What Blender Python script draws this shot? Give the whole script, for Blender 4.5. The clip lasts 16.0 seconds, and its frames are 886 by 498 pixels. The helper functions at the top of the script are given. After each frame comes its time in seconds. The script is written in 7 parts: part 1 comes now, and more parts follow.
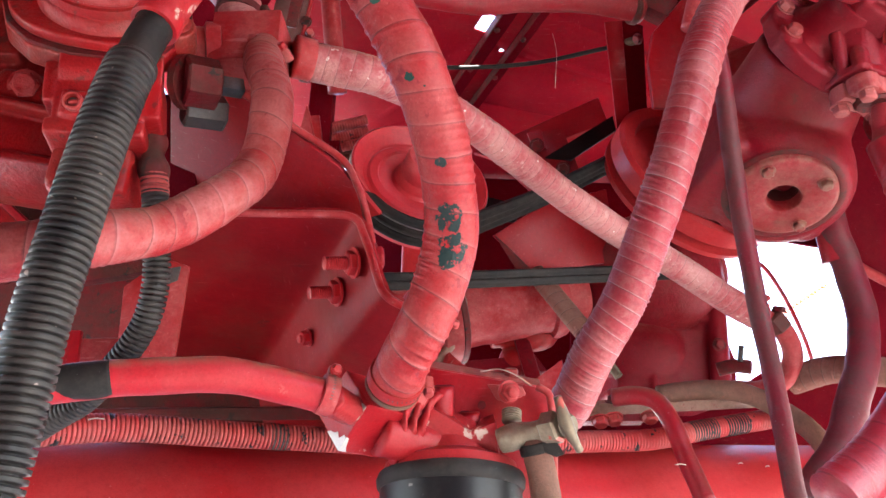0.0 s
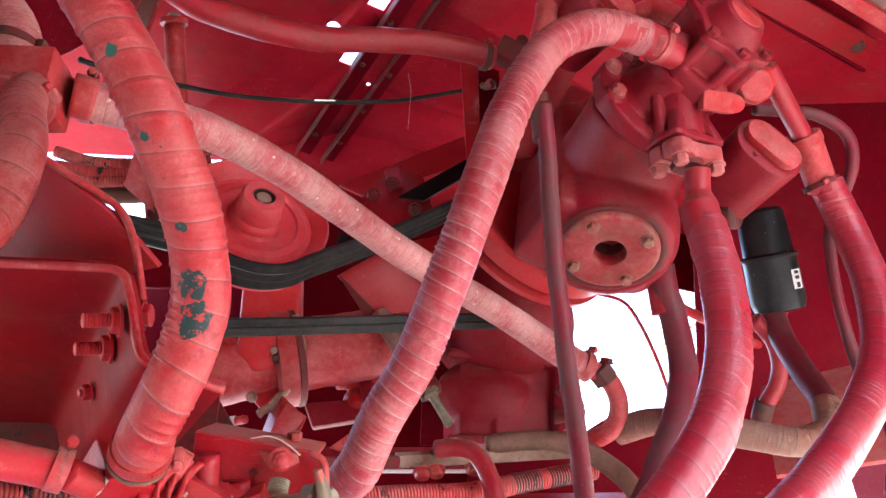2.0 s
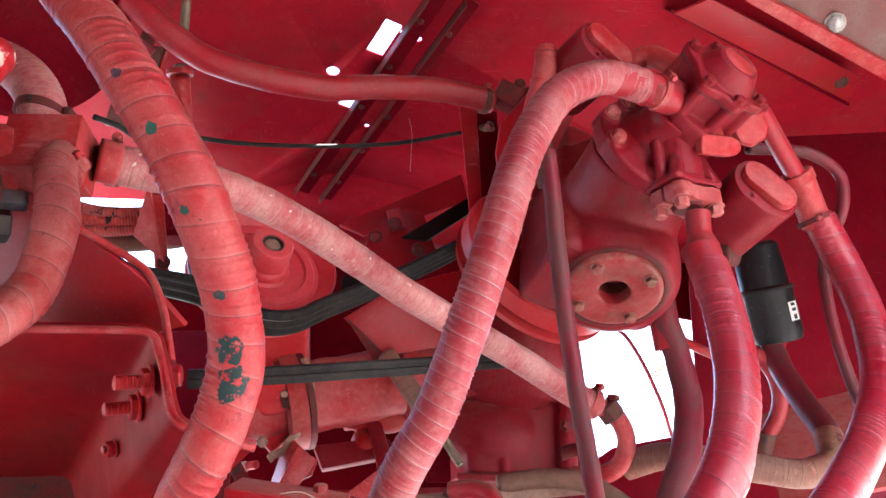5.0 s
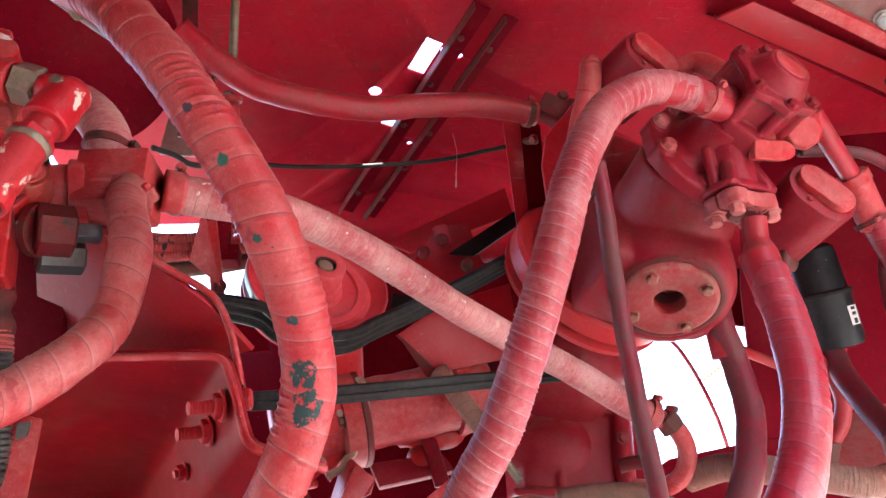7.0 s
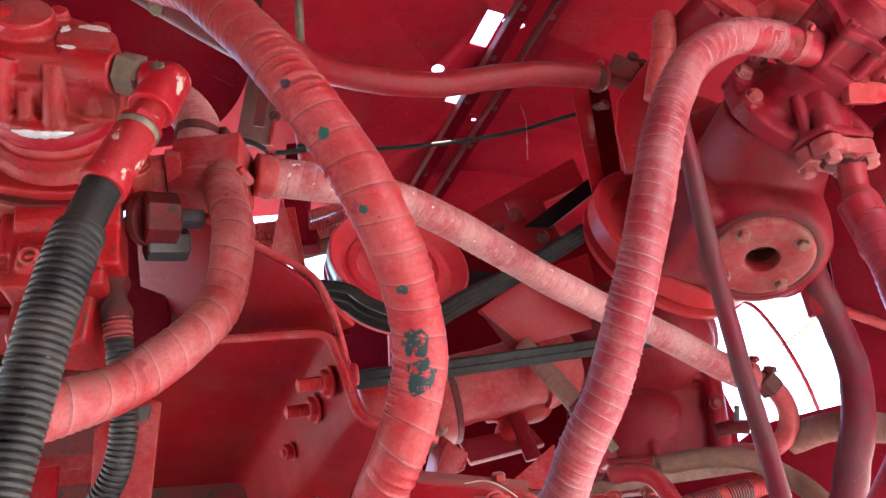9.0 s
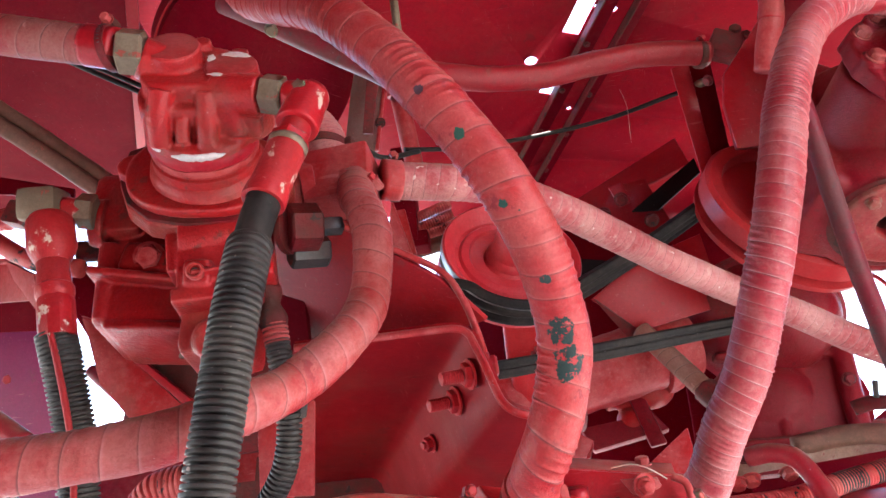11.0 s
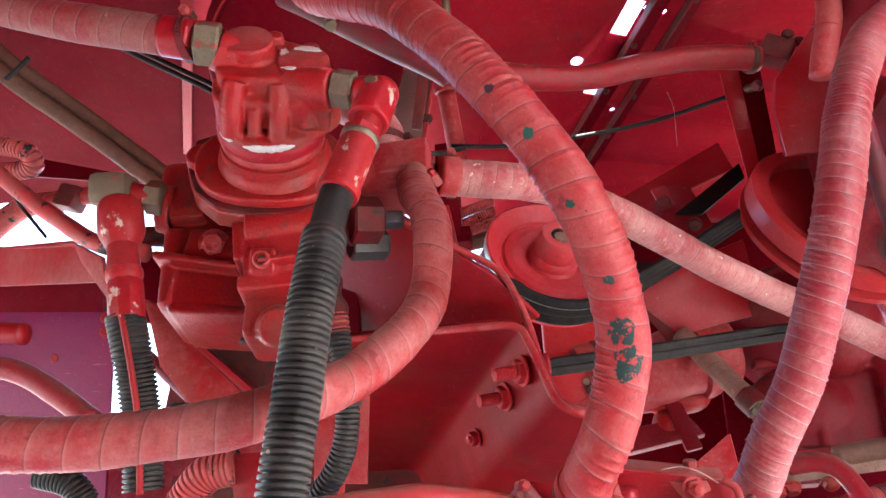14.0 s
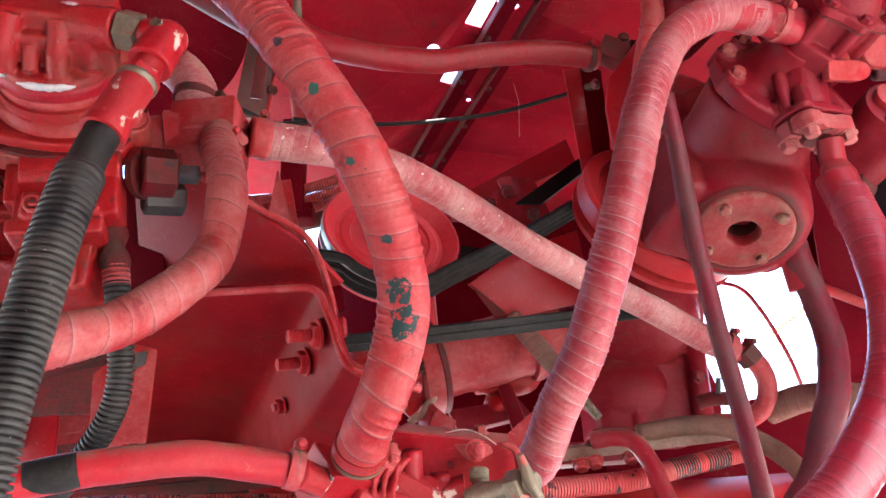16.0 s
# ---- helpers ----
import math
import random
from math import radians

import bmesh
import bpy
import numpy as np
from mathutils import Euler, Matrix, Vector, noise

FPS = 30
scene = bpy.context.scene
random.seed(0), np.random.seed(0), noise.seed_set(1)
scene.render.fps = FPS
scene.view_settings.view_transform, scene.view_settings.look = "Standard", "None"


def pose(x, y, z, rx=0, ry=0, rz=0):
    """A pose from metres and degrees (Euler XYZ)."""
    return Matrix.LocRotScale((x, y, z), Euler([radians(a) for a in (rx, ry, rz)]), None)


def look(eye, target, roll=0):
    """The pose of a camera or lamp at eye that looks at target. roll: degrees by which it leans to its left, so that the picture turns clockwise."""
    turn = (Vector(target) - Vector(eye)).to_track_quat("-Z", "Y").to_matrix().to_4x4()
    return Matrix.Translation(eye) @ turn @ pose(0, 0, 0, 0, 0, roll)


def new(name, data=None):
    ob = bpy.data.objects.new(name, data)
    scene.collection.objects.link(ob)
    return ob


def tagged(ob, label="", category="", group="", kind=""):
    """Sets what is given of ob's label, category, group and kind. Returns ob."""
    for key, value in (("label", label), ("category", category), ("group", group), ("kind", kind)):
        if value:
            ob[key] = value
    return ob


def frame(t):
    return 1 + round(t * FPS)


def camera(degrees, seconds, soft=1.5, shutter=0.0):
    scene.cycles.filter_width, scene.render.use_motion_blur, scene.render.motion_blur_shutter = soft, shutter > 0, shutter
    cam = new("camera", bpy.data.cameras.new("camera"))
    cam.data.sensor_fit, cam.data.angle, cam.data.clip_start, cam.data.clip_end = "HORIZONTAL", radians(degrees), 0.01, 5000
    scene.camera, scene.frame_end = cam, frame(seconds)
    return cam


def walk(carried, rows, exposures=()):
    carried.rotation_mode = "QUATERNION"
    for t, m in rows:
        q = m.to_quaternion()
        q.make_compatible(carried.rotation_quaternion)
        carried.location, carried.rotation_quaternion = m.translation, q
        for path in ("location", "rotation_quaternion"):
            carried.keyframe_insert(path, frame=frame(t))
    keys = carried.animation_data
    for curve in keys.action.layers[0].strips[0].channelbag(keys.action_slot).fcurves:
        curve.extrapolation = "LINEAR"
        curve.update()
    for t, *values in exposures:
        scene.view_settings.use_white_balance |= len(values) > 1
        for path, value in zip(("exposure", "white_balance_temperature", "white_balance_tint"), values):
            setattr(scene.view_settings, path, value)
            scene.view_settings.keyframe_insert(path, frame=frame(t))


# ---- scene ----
cam = camera(62.5, 16.0)
METRES, EYE, TILT, LEAN, TURN = 0.75, 1.2, 30.0, 0.0, 0.0
ROWS = [
    (0.0, 0.0, 0.0, 0.0, -0.0, 0.0, 0.0),
    (0.5, 0.0907, 0.0147, 0.0214, -0.34, 0.45, 0.24),
    (1.0, 0.1812, 0.0084, 0.0564, -1.93, 0.79, -0.25),
    (1.5, 0.2449, -0.0053, 0.0766, -4.06, 1.1, -1.11),
    (2.0, 0.2597, 0.0285, 0.0865, -6.13, 1.4, -1.85),
    (2.5, 0.2476, 0.0435, 0.0879, -7.49, 1.68, -2.15),
    (3.0, 0.2341, 0.0247, 0.1038, -8.19, 1.96, -2.05),
    (3.5, 0.2213, 0.0125, 0.1148, -8.37, 2.23, -1.81),
    (4.0, 0.2114, -0.0019, 0.1275, -8.2, 2.52, -1.45),
    (6.5, 0.149, -0.0096, 0.1522, -5.1, 4.13, 0.81),
    (7.0, 0.1377, -0.0119, 0.1536, -4.45, 4.2, 1.25),
    (7.5, 0.1286, -0.0086, 0.1518, -3.74, 4.11, 1.77),
    (8.0, 0.113, -0.0045, 0.1442, -2.84, 3.91, 2.42),
    (8.5, 0.0822, 0.0008, 0.1383, -1.64, 3.64, 3.31),
    (9.0, 0.0568, 0.0075, 0.1259, -0.04, 3.24, 4.54),
    (11.5, -0.0555, -0.0359, 0.131, 8.47, 3.96, 8.71),
    (12.0, -0.0876, -0.041, 0.132, 9.84, 4.27, 8.89),
    (12.5, -0.1169, -0.0495, 0.138, 10.68, 4.39, 8.45),
    (13.0, -0.1311, -0.0589, 0.1432, 10.77, 4.28, 7.57),
    (13.5, -0.127, -0.0591, 0.1399, 10.03, 3.95, 6.64),
    (14.0, -0.0917, -0.0545, 0.1366, 8.48, 3.57, 6.07),
    (14.5, -0.0433, -0.0468, 0.1258, 6.48, 3.2, 5.57),
    (15.0, -0.0034, -0.0408, 0.1108, 4.11, 2.78, 4.93),
    (15.5, 0.0406, -0.0346, 0.0916, 1.83, 2.6, 4.3),
    (16.0, 0.0788, -0.0463, 0.0564, -0.1, 2.67, 3.79),
]
walk(cam, [(t, pose(0, 0, EYE, TILT, LEAN, TURN) @ pose(METRES * x, METRES * y, METRES * z, 90 + pitch, roll, yaw)) for t, x, y, z, yaw, pitch, roll in ROWS],
     exposures=[(0.0, 5.0), (16.0, 5.0)])

# ---- light: a hazy bright sky, the sun behind the machine ----
world = bpy.data.worlds.new("sky")
scene.world = world
world.use_nodes = True
wn = world.node_tree.nodes
sky = wn.new("ShaderNodeTexSky")
sky.sky_type = "NISHITA"
sky.sun_disc = False
sky.sun_elevation = radians(57)
sky.sun_rotation = radians(129)
sky.dust_density = 1.5
sky.air_density = 1.0
world.node_tree.links.new(sky.outputs[0], wn["Background"].inputs[0])
wn["Background"].inputs[1].default_value = 0.10
sun = new("sun", bpy.data.lights.new("sun", "SUN"))
sun.data.energy = 3.0
sun.data.angle = radians(0.6)
sun.data.color = (1.0, 0.95, 0.93)
sun.matrix_world = look((0, 0, 0), (-0.42, 0.34, -0.84))


# ---- materials ----
def node(nt, kind, **sets):
    n = nt.nodes.new(kind)
    for k, v in sets.items():
        n.inputs[k].default_value = v
    return n


def noise_tex(nt, coord, scale, detail=4.0, rough=0.6, stretch=None):
    n = node(nt, "ShaderNodeTexNoise", Scale=scale, Detail=detail, Roughness=rough)
    if stretch:
        m = nt.nodes.new("ShaderNodeMapping")
        m.inputs["Scale"].default_value = stretch
        nt.links.new(coord, m.inputs["Vector"])
        nt.links.new(m.outputs[0], n.inputs["Vector"])
    else:
        nt.links.new(coord, n.inputs["Vector"])
    return n.outputs["Fac"]


def ramp(nt, fac, lo, hi):
    r = node(nt, "ShaderNodeMapRange")
    r.inputs["From Min"].default_value, r.inputs["From Max"].default_value = lo, hi
    nt.links.new(fac, r.inputs["Value"])
    return r.outputs[0]


def times(nt, a, b):
    m = nt.nodes.new("ShaderNodeMath")
    m.operation = "MULTIPLY"
    for i, v in enumerate((a, b)):
        if isinstance(v, (int, float)):
            m.inputs[i].default_value = v
        else:
            nt.links.new(v, m.inputs[i])
    return m.outputs[0]


def mix(nt, fac, a, b):
    m = nt.nodes.new("ShaderNodeMix")
    m.data_type = "RGBA"
    for sock, v in ((m.inputs[0], fac), (m.inputs[6], a), (m.inputs[7], b)):
        if isinstance(v, (int, float)):
            sock.default_value = v
        elif isinstance(v, tuple):
            sock.default_value = (*v, 1.0)
        else:
            nt.links.new(v, sock)
    return m.outputs[2]


def surface(name, base, second, amount=0.5, third=None, third_amount=0.0, rough=(0.4, 0.65), metal=0.0,
            scale=9.0, bump=0.15, fine=300.0, spots=None, seams=0.0, patch=None, coat=0.0, gloss=0.20,
            scratch=0.0, settle=None, edge_wear=None, grime=0.0):
    """A worn surface: base colour, a second colour in clouds, a third in small flakes; grain and relief."""
    mat = bpy.data.materials.new(name)
    mat.use_nodes = True
    nt = mat.node_tree
    b = nt.nodes["Principled BSDF"]
    tc = nt.nodes.new("ShaderNodeTexCoord")
    info = nt.nodes.new("ShaderNodeObjectInfo")
    add = nt.nodes.new("ShaderNodeVectorMath")
    add.operation = "MULTIPLY_ADD"
    add.inputs[1].default_value = (1, 1, 1)
    shift = nt.nodes.new("ShaderNodeCombineXYZ")
    for i in range(3):
        nt.links.new(times(nt, info.outputs["Random"], 7.0 + 3 * i), shift.inputs[i])
    nt.links.new(tc.outputs["Object"], add.inputs[0])
    nt.links.new(shift.outputs[0], add.inputs[2])
    co = add.outputs[0]
    cloud = noise_tex(nt, co, scale, 5.0, 0.65)
    grain = noise_tex(nt, co, fine, 3.0, 0.6)
    mid = noise_tex(nt, co, scale * 5, 5.0, 0.7)
    col = mix(nt, times(nt, ramp(nt, cloud, 0.42, 0.60), amount), base, second)
    col = mix(nt, times(nt, ramp(nt, mid, 0.47, 0.66), amount * 0.75), col, second)
    col = mix(nt, times(nt, ramp(nt, grain, 0.42, 0.72), 0.42), col, tuple(0.50 * c for c in base))
    blot = noise_tex(nt, co, 75.0, 5.0, 0.7)
    col = mix(nt, times(nt, ramp(nt, blot, 0.55, 0.68), 0.30), col, tuple(min(1.0, 0.75 * c + 0.25 * d) for c, d in zip(second, base)))
    col = mix(nt, times(nt, ramp(nt, blot, 0.46, 0.36), 0.28), col, tuple(0.55 * c for c in base))
    rough_fac = cloud
    if third:
        flake = noise_tex(nt, co, scale * 4.5, 6.0, 0.62, (1.0, 1.0, 0.7))
        col = mix(nt, times(nt, ramp(nt, flake, 0.66 - 0.06 * third_amount, 0.69 - 0.06 * third_amount), min(1.0, third_amount)), col, third)
    if spots:
        sp = noise_tex(nt, co, 70.0, 2.0, 0.5)
        col = mix(nt, ramp(nt, sp, 0.72, 0.75), col, spots)
    if scratch > 0:
        for k, st in enumerate(((1.5, 26.0, 9.0), (22.0, 2.0, 14.0))):
            line = noise_tex(nt, co, 9.0 + 4 * k, 4.0, 0.55, st)
            where = ramp(nt, noise_tex(nt, co, 6.0 + 3 * k, 3.0, 0.5), 0.48, 0.62)
            col = mix(nt, times(nt, times(nt, ramp(nt, line, 0.64, 0.70), where), scratch), col, DUST)
    if settle:
        geo = nt.nodes.new("ShaderNodeNewGeometry")
        sep2 = nt.nodes.new("ShaderNodeSeparateXYZ")
        nt.links.new(geo.outputs["Normal"], sep2.inputs[0])
        upper = ramp(nt, sep2.outputs[2], 0.15, 0.85)
        col = mix(nt, times(nt, upper, ramp(nt, mid, 0.30, 0.62)), col, settle)
    if grime > 0:
        film = noise_tex(nt, co, 7.0, 6.0, 0.68, (1.0, 1.0, 0.45))
        fine_film = noise_tex(nt, co, 34.0, 4.0, 0.6)
        both = times(nt, ramp(nt, film, 0.46, 0.66), ramp(nt, fine_film, 0.30, 0.55))
        col = mix(nt, times(nt, both, grime), col, (0.105, 0.058, 0.036))
    if edge_wear:
        geo2 = nt.nodes.new("ShaderNodeNewGeometry")
        rim = times(nt, ramp(nt, geo2.outputs["Pointiness"], 0.52, 0.57), ramp(nt, mid, 0.36, 0.58))
        col = mix(nt, times(nt, rim, 0.75), col, edge_wear)
    speck = noise_tex(nt, co, 210.0, 2.0, 0.5)
    col = mix(nt, times(nt, ramp(nt, speck, 0.735, 0.77), 0.45), col, tuple(min(1.0, 0.6 * c + 0.16) for c in second))
    height = times(nt, grain, 0.4)
    if seams:
        uv = nt.nodes.new("ShaderNodeUVMap")
        sep = nt.nodes.new("ShaderNodeSeparateXYZ")
        nt.links.new(uv.outputs[0], sep.inputs[0])
        fr = nt.nodes.new("ShaderNodeMath")
        fr.operation = "FRACT"
        nt.links.new(sep.outputs[0], fr.inputs[0])
        edge = ramp(nt, fr.outputs[0], 0.075, 0.015)
        worn = ramp(nt, noise_tex(nt, co, 16.0, 4.0), 0.30, 0.52)
        col = mix(nt, times(nt, times(nt, edge, worn), 0.7), col, tuple(0.20 * c + 0.006 for c in second))
        lip = times(nt, ramp(nt, fr.outputs[0], 0.905, 0.975), ramp(nt, noise_tex(nt, co, 24.0, 4.0), 0.34, 0.56))
        col = mix(nt, times(nt, lip, seams), col, tuple(min(1.0, 0.7 * c + 0.10) for c in second))
        lap = ramp(nt, fr.outputs[0], 0.55, 1.0)
        col = mix(nt, times(nt, times(nt, lap, mid), 0.5), col, second)
    if patch:
        for centre, size, shade, level in patch:
            d = nt.nodes.new("ShaderNodeVectorMath")
            d.operation = "DISTANCE"
            nt.links.new(tc.outputs["Object"], d.inputs[0])
            d.inputs[1].default_value = centre
            near = ramp(nt, d.outputs["Value"], size, size * 0.45)
            torn = noise_tex(nt, tc.outputs["Object"], 85.0, 6.0, 0.66)
            both = times(nt, near, torn)
            col = mix(nt, ramp(nt, both, level, level + 0.03), col, shade)
    nt.links.new(col, b.inputs["Base Color"])
    nt.links.new(ramp2(nt, cloud, rough), b.inputs["Roughness"])
    b.inputs["Metallic"].default_value = metal
    b.inputs["Specular IOR Level"].default_value = gloss
    b.inputs["Coat Weight"].default_value = coat
    b.inputs["Coat Roughness"].default_value = 0.25
    hsum = nt.nodes.new("ShaderNodeMath")
    hsum.operation = "ADD"
    nt.links.new(height, hsum.inputs[0])
    nt.links.new(mid, hsum.inputs[1])
    bp = node(nt, "ShaderNodeBump", Strength=bump, Distance=0.006)
    nt.links.new(hsum.outputs[0], bp.inputs["Height"])
    nt.links.new(bp.outputs[0], b.inputs["Normal"])
    return mat


def ramp2(nt, fac, span):
    r = node(nt, "ShaderNodeMapRange")
    r.inputs["From Min"].default_value, r.inputs["From Max"].default_value = 0.3, 0.7
    r.inputs["To Min"].default_value, r.inputs["To Max"].default_value = span
    nt.links.new(fac, r.inputs["Value"])
    return r.outputs[0]


RED = (0.255, 0.0042, 0.0085)
DUST = (0.42, 0.150, 0.140)
MUD = (0.125, 0.072, 0.045)
STEEL = (0.36, 0.35, 0.33)
red_paint = surface("red paint", RED, (0.24, 0.014, 0.021), 0.5, MUD, 0.2, (0.28, 0.45), bump=0.08, gloss=0.22, scratch=0.35, grime=0.28)
red_dusty = surface("dusty red paint", (0.285, 0.0075, 0.011), DUST, 0.26, MUD, 0.12, (0.38, 0.56), bump=0.14, scratch=0.5, settle=(0.24, 0.10, 0.075), grime=0.35)
red_cast = surface("red painted casting", (0.165, 0.0036, 0.0095), (0.190, 0.012, 0.020), 0.6, (0.060, 0.026, 0.018), 0.4, (0.34, 0.52), bump=0.4, fine=260.0, gloss=0.14, settle=(0.17, 0.075, 0.052), grime=0.28)
red_worn = surface("red painted casting with rubbed edges", (0.300, 0.0060, 0.0085), (0.27, 0.017, 0.018), 0.5, (0.060, 0.030, 0.020), 0.6, (0.28, 0.46), bump=0.4, fine=260.0, gloss=0.25, settle=(0.17, 0.075, 0.052), edge_wear=(0.43, 0.09, 0.085), grime=0.55)
red_cover = surface("thin dusty red casting paint", (0.225, 0.0055, 0.0105), (0.27, 0.060, 0.058), 0.5, (0.10, 0.040, 0.028), 0.4, (0.35, 0.55), bump=0.25, fine=260.0, gloss=0.2, grime=0.45, edge_wear=(0.20, 0.13, 0.085))
pulley_paint = surface("faded pinkish red pulley paint", (0.47, 0.024, 0.034), (0.48, 0.085, 0.085), 0.5, (0.34, 0.06, 0.06), 0.2, (0.35, 0.5), scale=5.0, bump=0.04, scratch=0.15, gloss=0.3)
rust = surface("rusty dirty steel", (0.20, 0.12, 0.085), (0.30, 0.20, 0.15), 0.8, (0.16, 0.02, 0.02), 0.6, (0.6, 0.8), bump=0.4)
red_chipped = surface("chipped red paint", (0.30, 0.007, 0.012), (0.27, 0.030, 0.028), 0.5, (0.52, 0.48, 0.38), 0.7, (0.32, 0.48), scale=6.0, bump=0.25)
pump_rim = surface("red paint chipped to bare metal", (0.30, 0.006, 0.016), (0.28, 0.034, 0.036), 0.5, (0.50, 0.49, 0.46), 0.5, (0.3, 0.5), scale=7.0, bump=0.2)
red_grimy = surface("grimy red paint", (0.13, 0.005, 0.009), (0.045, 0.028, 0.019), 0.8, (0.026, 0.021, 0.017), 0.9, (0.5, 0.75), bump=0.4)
red_deck = surface("red deck sheet with rusty stains", (0.262, 0.0046, 0.0130), (0.190, 0.0054, 0.0130), 0.6, (0.10, 0.014, 0.014), 0.35, (0.60, 0.80), scale=2.5, bump=0.08, gloss=0.04, scratch=0.25, grime=0.16)
# same red paint, its base darkened to carry the shade on rear sheets
red_shaded = surface("red sheet metal darkened for shade", (0.108, 0.0005, 0.0055), (0.076, 0.0007, 0.0050), 0.6, (0.11, 0.010, 0.013), 0.2, (0.5, 0.7), scale=3.0, bump=0.06, gloss=0.03, scratch=0.10, grime=0.06)
# base raised above the other reds to make up for blocked front light
red_smooth = surface("smooth red paint lightened for missing light", (0.37, 0.014, 0.018), (0.38, 0.045, 0.044), 0.5, (0.30, 0.05, 0.05), 0.2, (0.38, 0.5), scale=4.0, bump=0.04, scratch=0.15)
# red sheet whose purple is sky reflection mixed into the base colour
red_sky_tinted = surface("red sheet metal with sky sheen in its colour", (0.17, 0.006, 0.048), (0.13, 0.010, 0.055), 0.6, (0.10, 0.02, 0.03), 0.3, (0.35, 0.5), scale=4.0, bump=0.06, scratch=0.3)
channel_paint = surface("worn pinkish grey paint", (0.15, 0.095, 0.080), (0.14, 0.042, 0.040), 0.7, (0.10, 0.06, 0.045), 0.6, (0.5, 0.7), bump=0.2, scratch=0.4, grime=0.4)
red_inner = surface("dirty deep red plate paint", (0.205, 0.0030, 0.0062), (0.165, 0.0045, 0.007), 0.6, (0.060, 0.020, 0.015), 0.4, (0.35, 0.55), scale=5.0, bump=0.08, gloss=0.12, scratch=0.35, grime=0.30)
orange = surface("orange painted sheet", (0.55, 0.13, 0.05), (0.60, 0.22, 0.12), 0.5, None, 0, (0.5, 0.7), bump=0.1)
bare = surface("bare bright metal", (0.62, 0.61, 0.58), (0.45, 0.43, 0.40), 0.6, None, 0, (0.4, 0.6), metal=0.2, bump=0.2)
pale_bolt = surface("dust coated bolt paint", (0.26, 0.030, 0.030), (0.36, 0.14, 0.125), 0.6, (0.25, 0.02, 0.025), 0.6, (0.5, 0.7), bump=0.2)
TOP_DUST = (0.200, 0.115, 0.078)
tape_red = surface("painted hose wrap", (0.27, 0.013, 0.017), (0.36, 0.130, 0.116), 0.60, (0.20, 0.016, 0.022), 0.8, (0.36, 0.58), bump=0.35, seams=0.30, settle=TOP_DUST, scratch=0.3, grime=0.35)
tape_patch = surface("painted hose wrap with torn spots", (0.275, 0.0085, 0.013), (0.33, 0.080, 0.072), 0.42, (0.17, 0.012, 0.020), 0.8, (0.34, 0.52), bump=0.35, seams=0.30, scratch=0.3, grime=0.22, settle=TOP_DUST,
                     patch=[((0.006, 0.708, 1.648), 0.040, (0.010, 0.024, 0.022), 0.43), ((0.012, 0.730, 1.618), 0.044, (0.010, 0.024, 0.022), 0.42), ((-0.036, 0.606, 1.771), 0.013, (0.010, 0.045, 0.034), 0.42), ((-0.020, 0.612, 1.762), 0.010, (0.012, 0.040, 0.034), 0.38),
                            ((-0.076, 0.560, 1.846), 0.014, (0.018, 0.07, 0.05), 0.44), ((-0.003, 0.670, 1.700), 0.012, (0.015, 0.03, 0.028), 0.40), ((-0.048, 0.581, 1.814), 0.010, (0.06, 0.018, 0.018), 0.38), ((-0.040, 0.592, 1.793), 0.008, (0.05, 0.02, 0.02), 0.38), ((-0.115, 0.540, 1.905), 0.012, (0.04, 0.02, 0.03), 0.40)])
tape_dusty = surface("dust covered hose wrap", (0.30, 0.055, 0.060), (0.38, 0.180, 0.160), 0.95, (0.46, 0.34, 0.29), 0.35, (0.55, 0.75), bump=0.4, seams=0.30, settle=(0.30, 0.19, 0.14), spots=(0.52, 0.42, 0.36))
tape_gloss = surface("glossy painted hose wrap", (0.245, 0.006, 0.017), (0.28, 0.045, 0.058), 0.42, (0.16, 0.010, 0.020), 0.7, (0.27, 0.43), bump=0.3, seams=0.30, gloss=0.38, grime=0.2, scratch=0.2)
tape_pink = surface("dust pink hose wrap", (0.245, 0.014, 0.024), (0.32, 0.120, 0.113), 0.66, (0.19, 0.022, 0.032), 0.8, (0.36, 0.56), bump=0.35, seams=0.85, settle=(0.24, 0.14, 0.11), scratch=0.3, grime=0.2, gloss=0.3)
tape_grimy = surface("grimy red hose wrap", (0.20, 0.014, 0.018), (0.20, 0.085, 0.070), 0.7, (0.40, 0.22, 0.19), 0.5, (0.5, 0.7), bump=0.35, seams=0.30, settle=TOP_DUST, scratch=0.3, grime=0.5)
tape_brown = surface("mud brown hose wrap", (0.19, 0.075, 0.055), (0.20, 0.115, 0.080), 0.9, (0.40, 0.20, 0.15), 0.4, (0.6, 0.8), bump=0.35, seams=0.30)
hose_red = surface("painted rubber hose", (0.25, 0.008, 0.016), (0.20, 0.03, 0.03), 0.6, MUD, 0.35, (0.34, 0.5), bump=0.15, settle=TOP_DUST, scratch=0.3)
hose_bright = surface("bright red rubber hose", (0.35, 0.010, 0.018), (0.33, 0.035, 0.036), 0.5, (0.42, 0.12, 0.10), 0.3, (0.32, 0.46), bump=0.12, settle=TOP_DUST, scratch=0.2)
hose_dark = surface("worn dark red hose", (0.135, 0.009, 0.018), (0.080, 0.032, 0.030), 0.8, (0.05, 0.045, 0.04), 0.5, (0.45, 0.65), bump=0.2)
hose_brown = surface("mud brown hose", (0.105, 0.056, 0.036), (0.16, 0.075, 0.052), 0.9, (0.30, 0.05, 0.045), 0.3, (0.6, 0.8), bump=0.3)
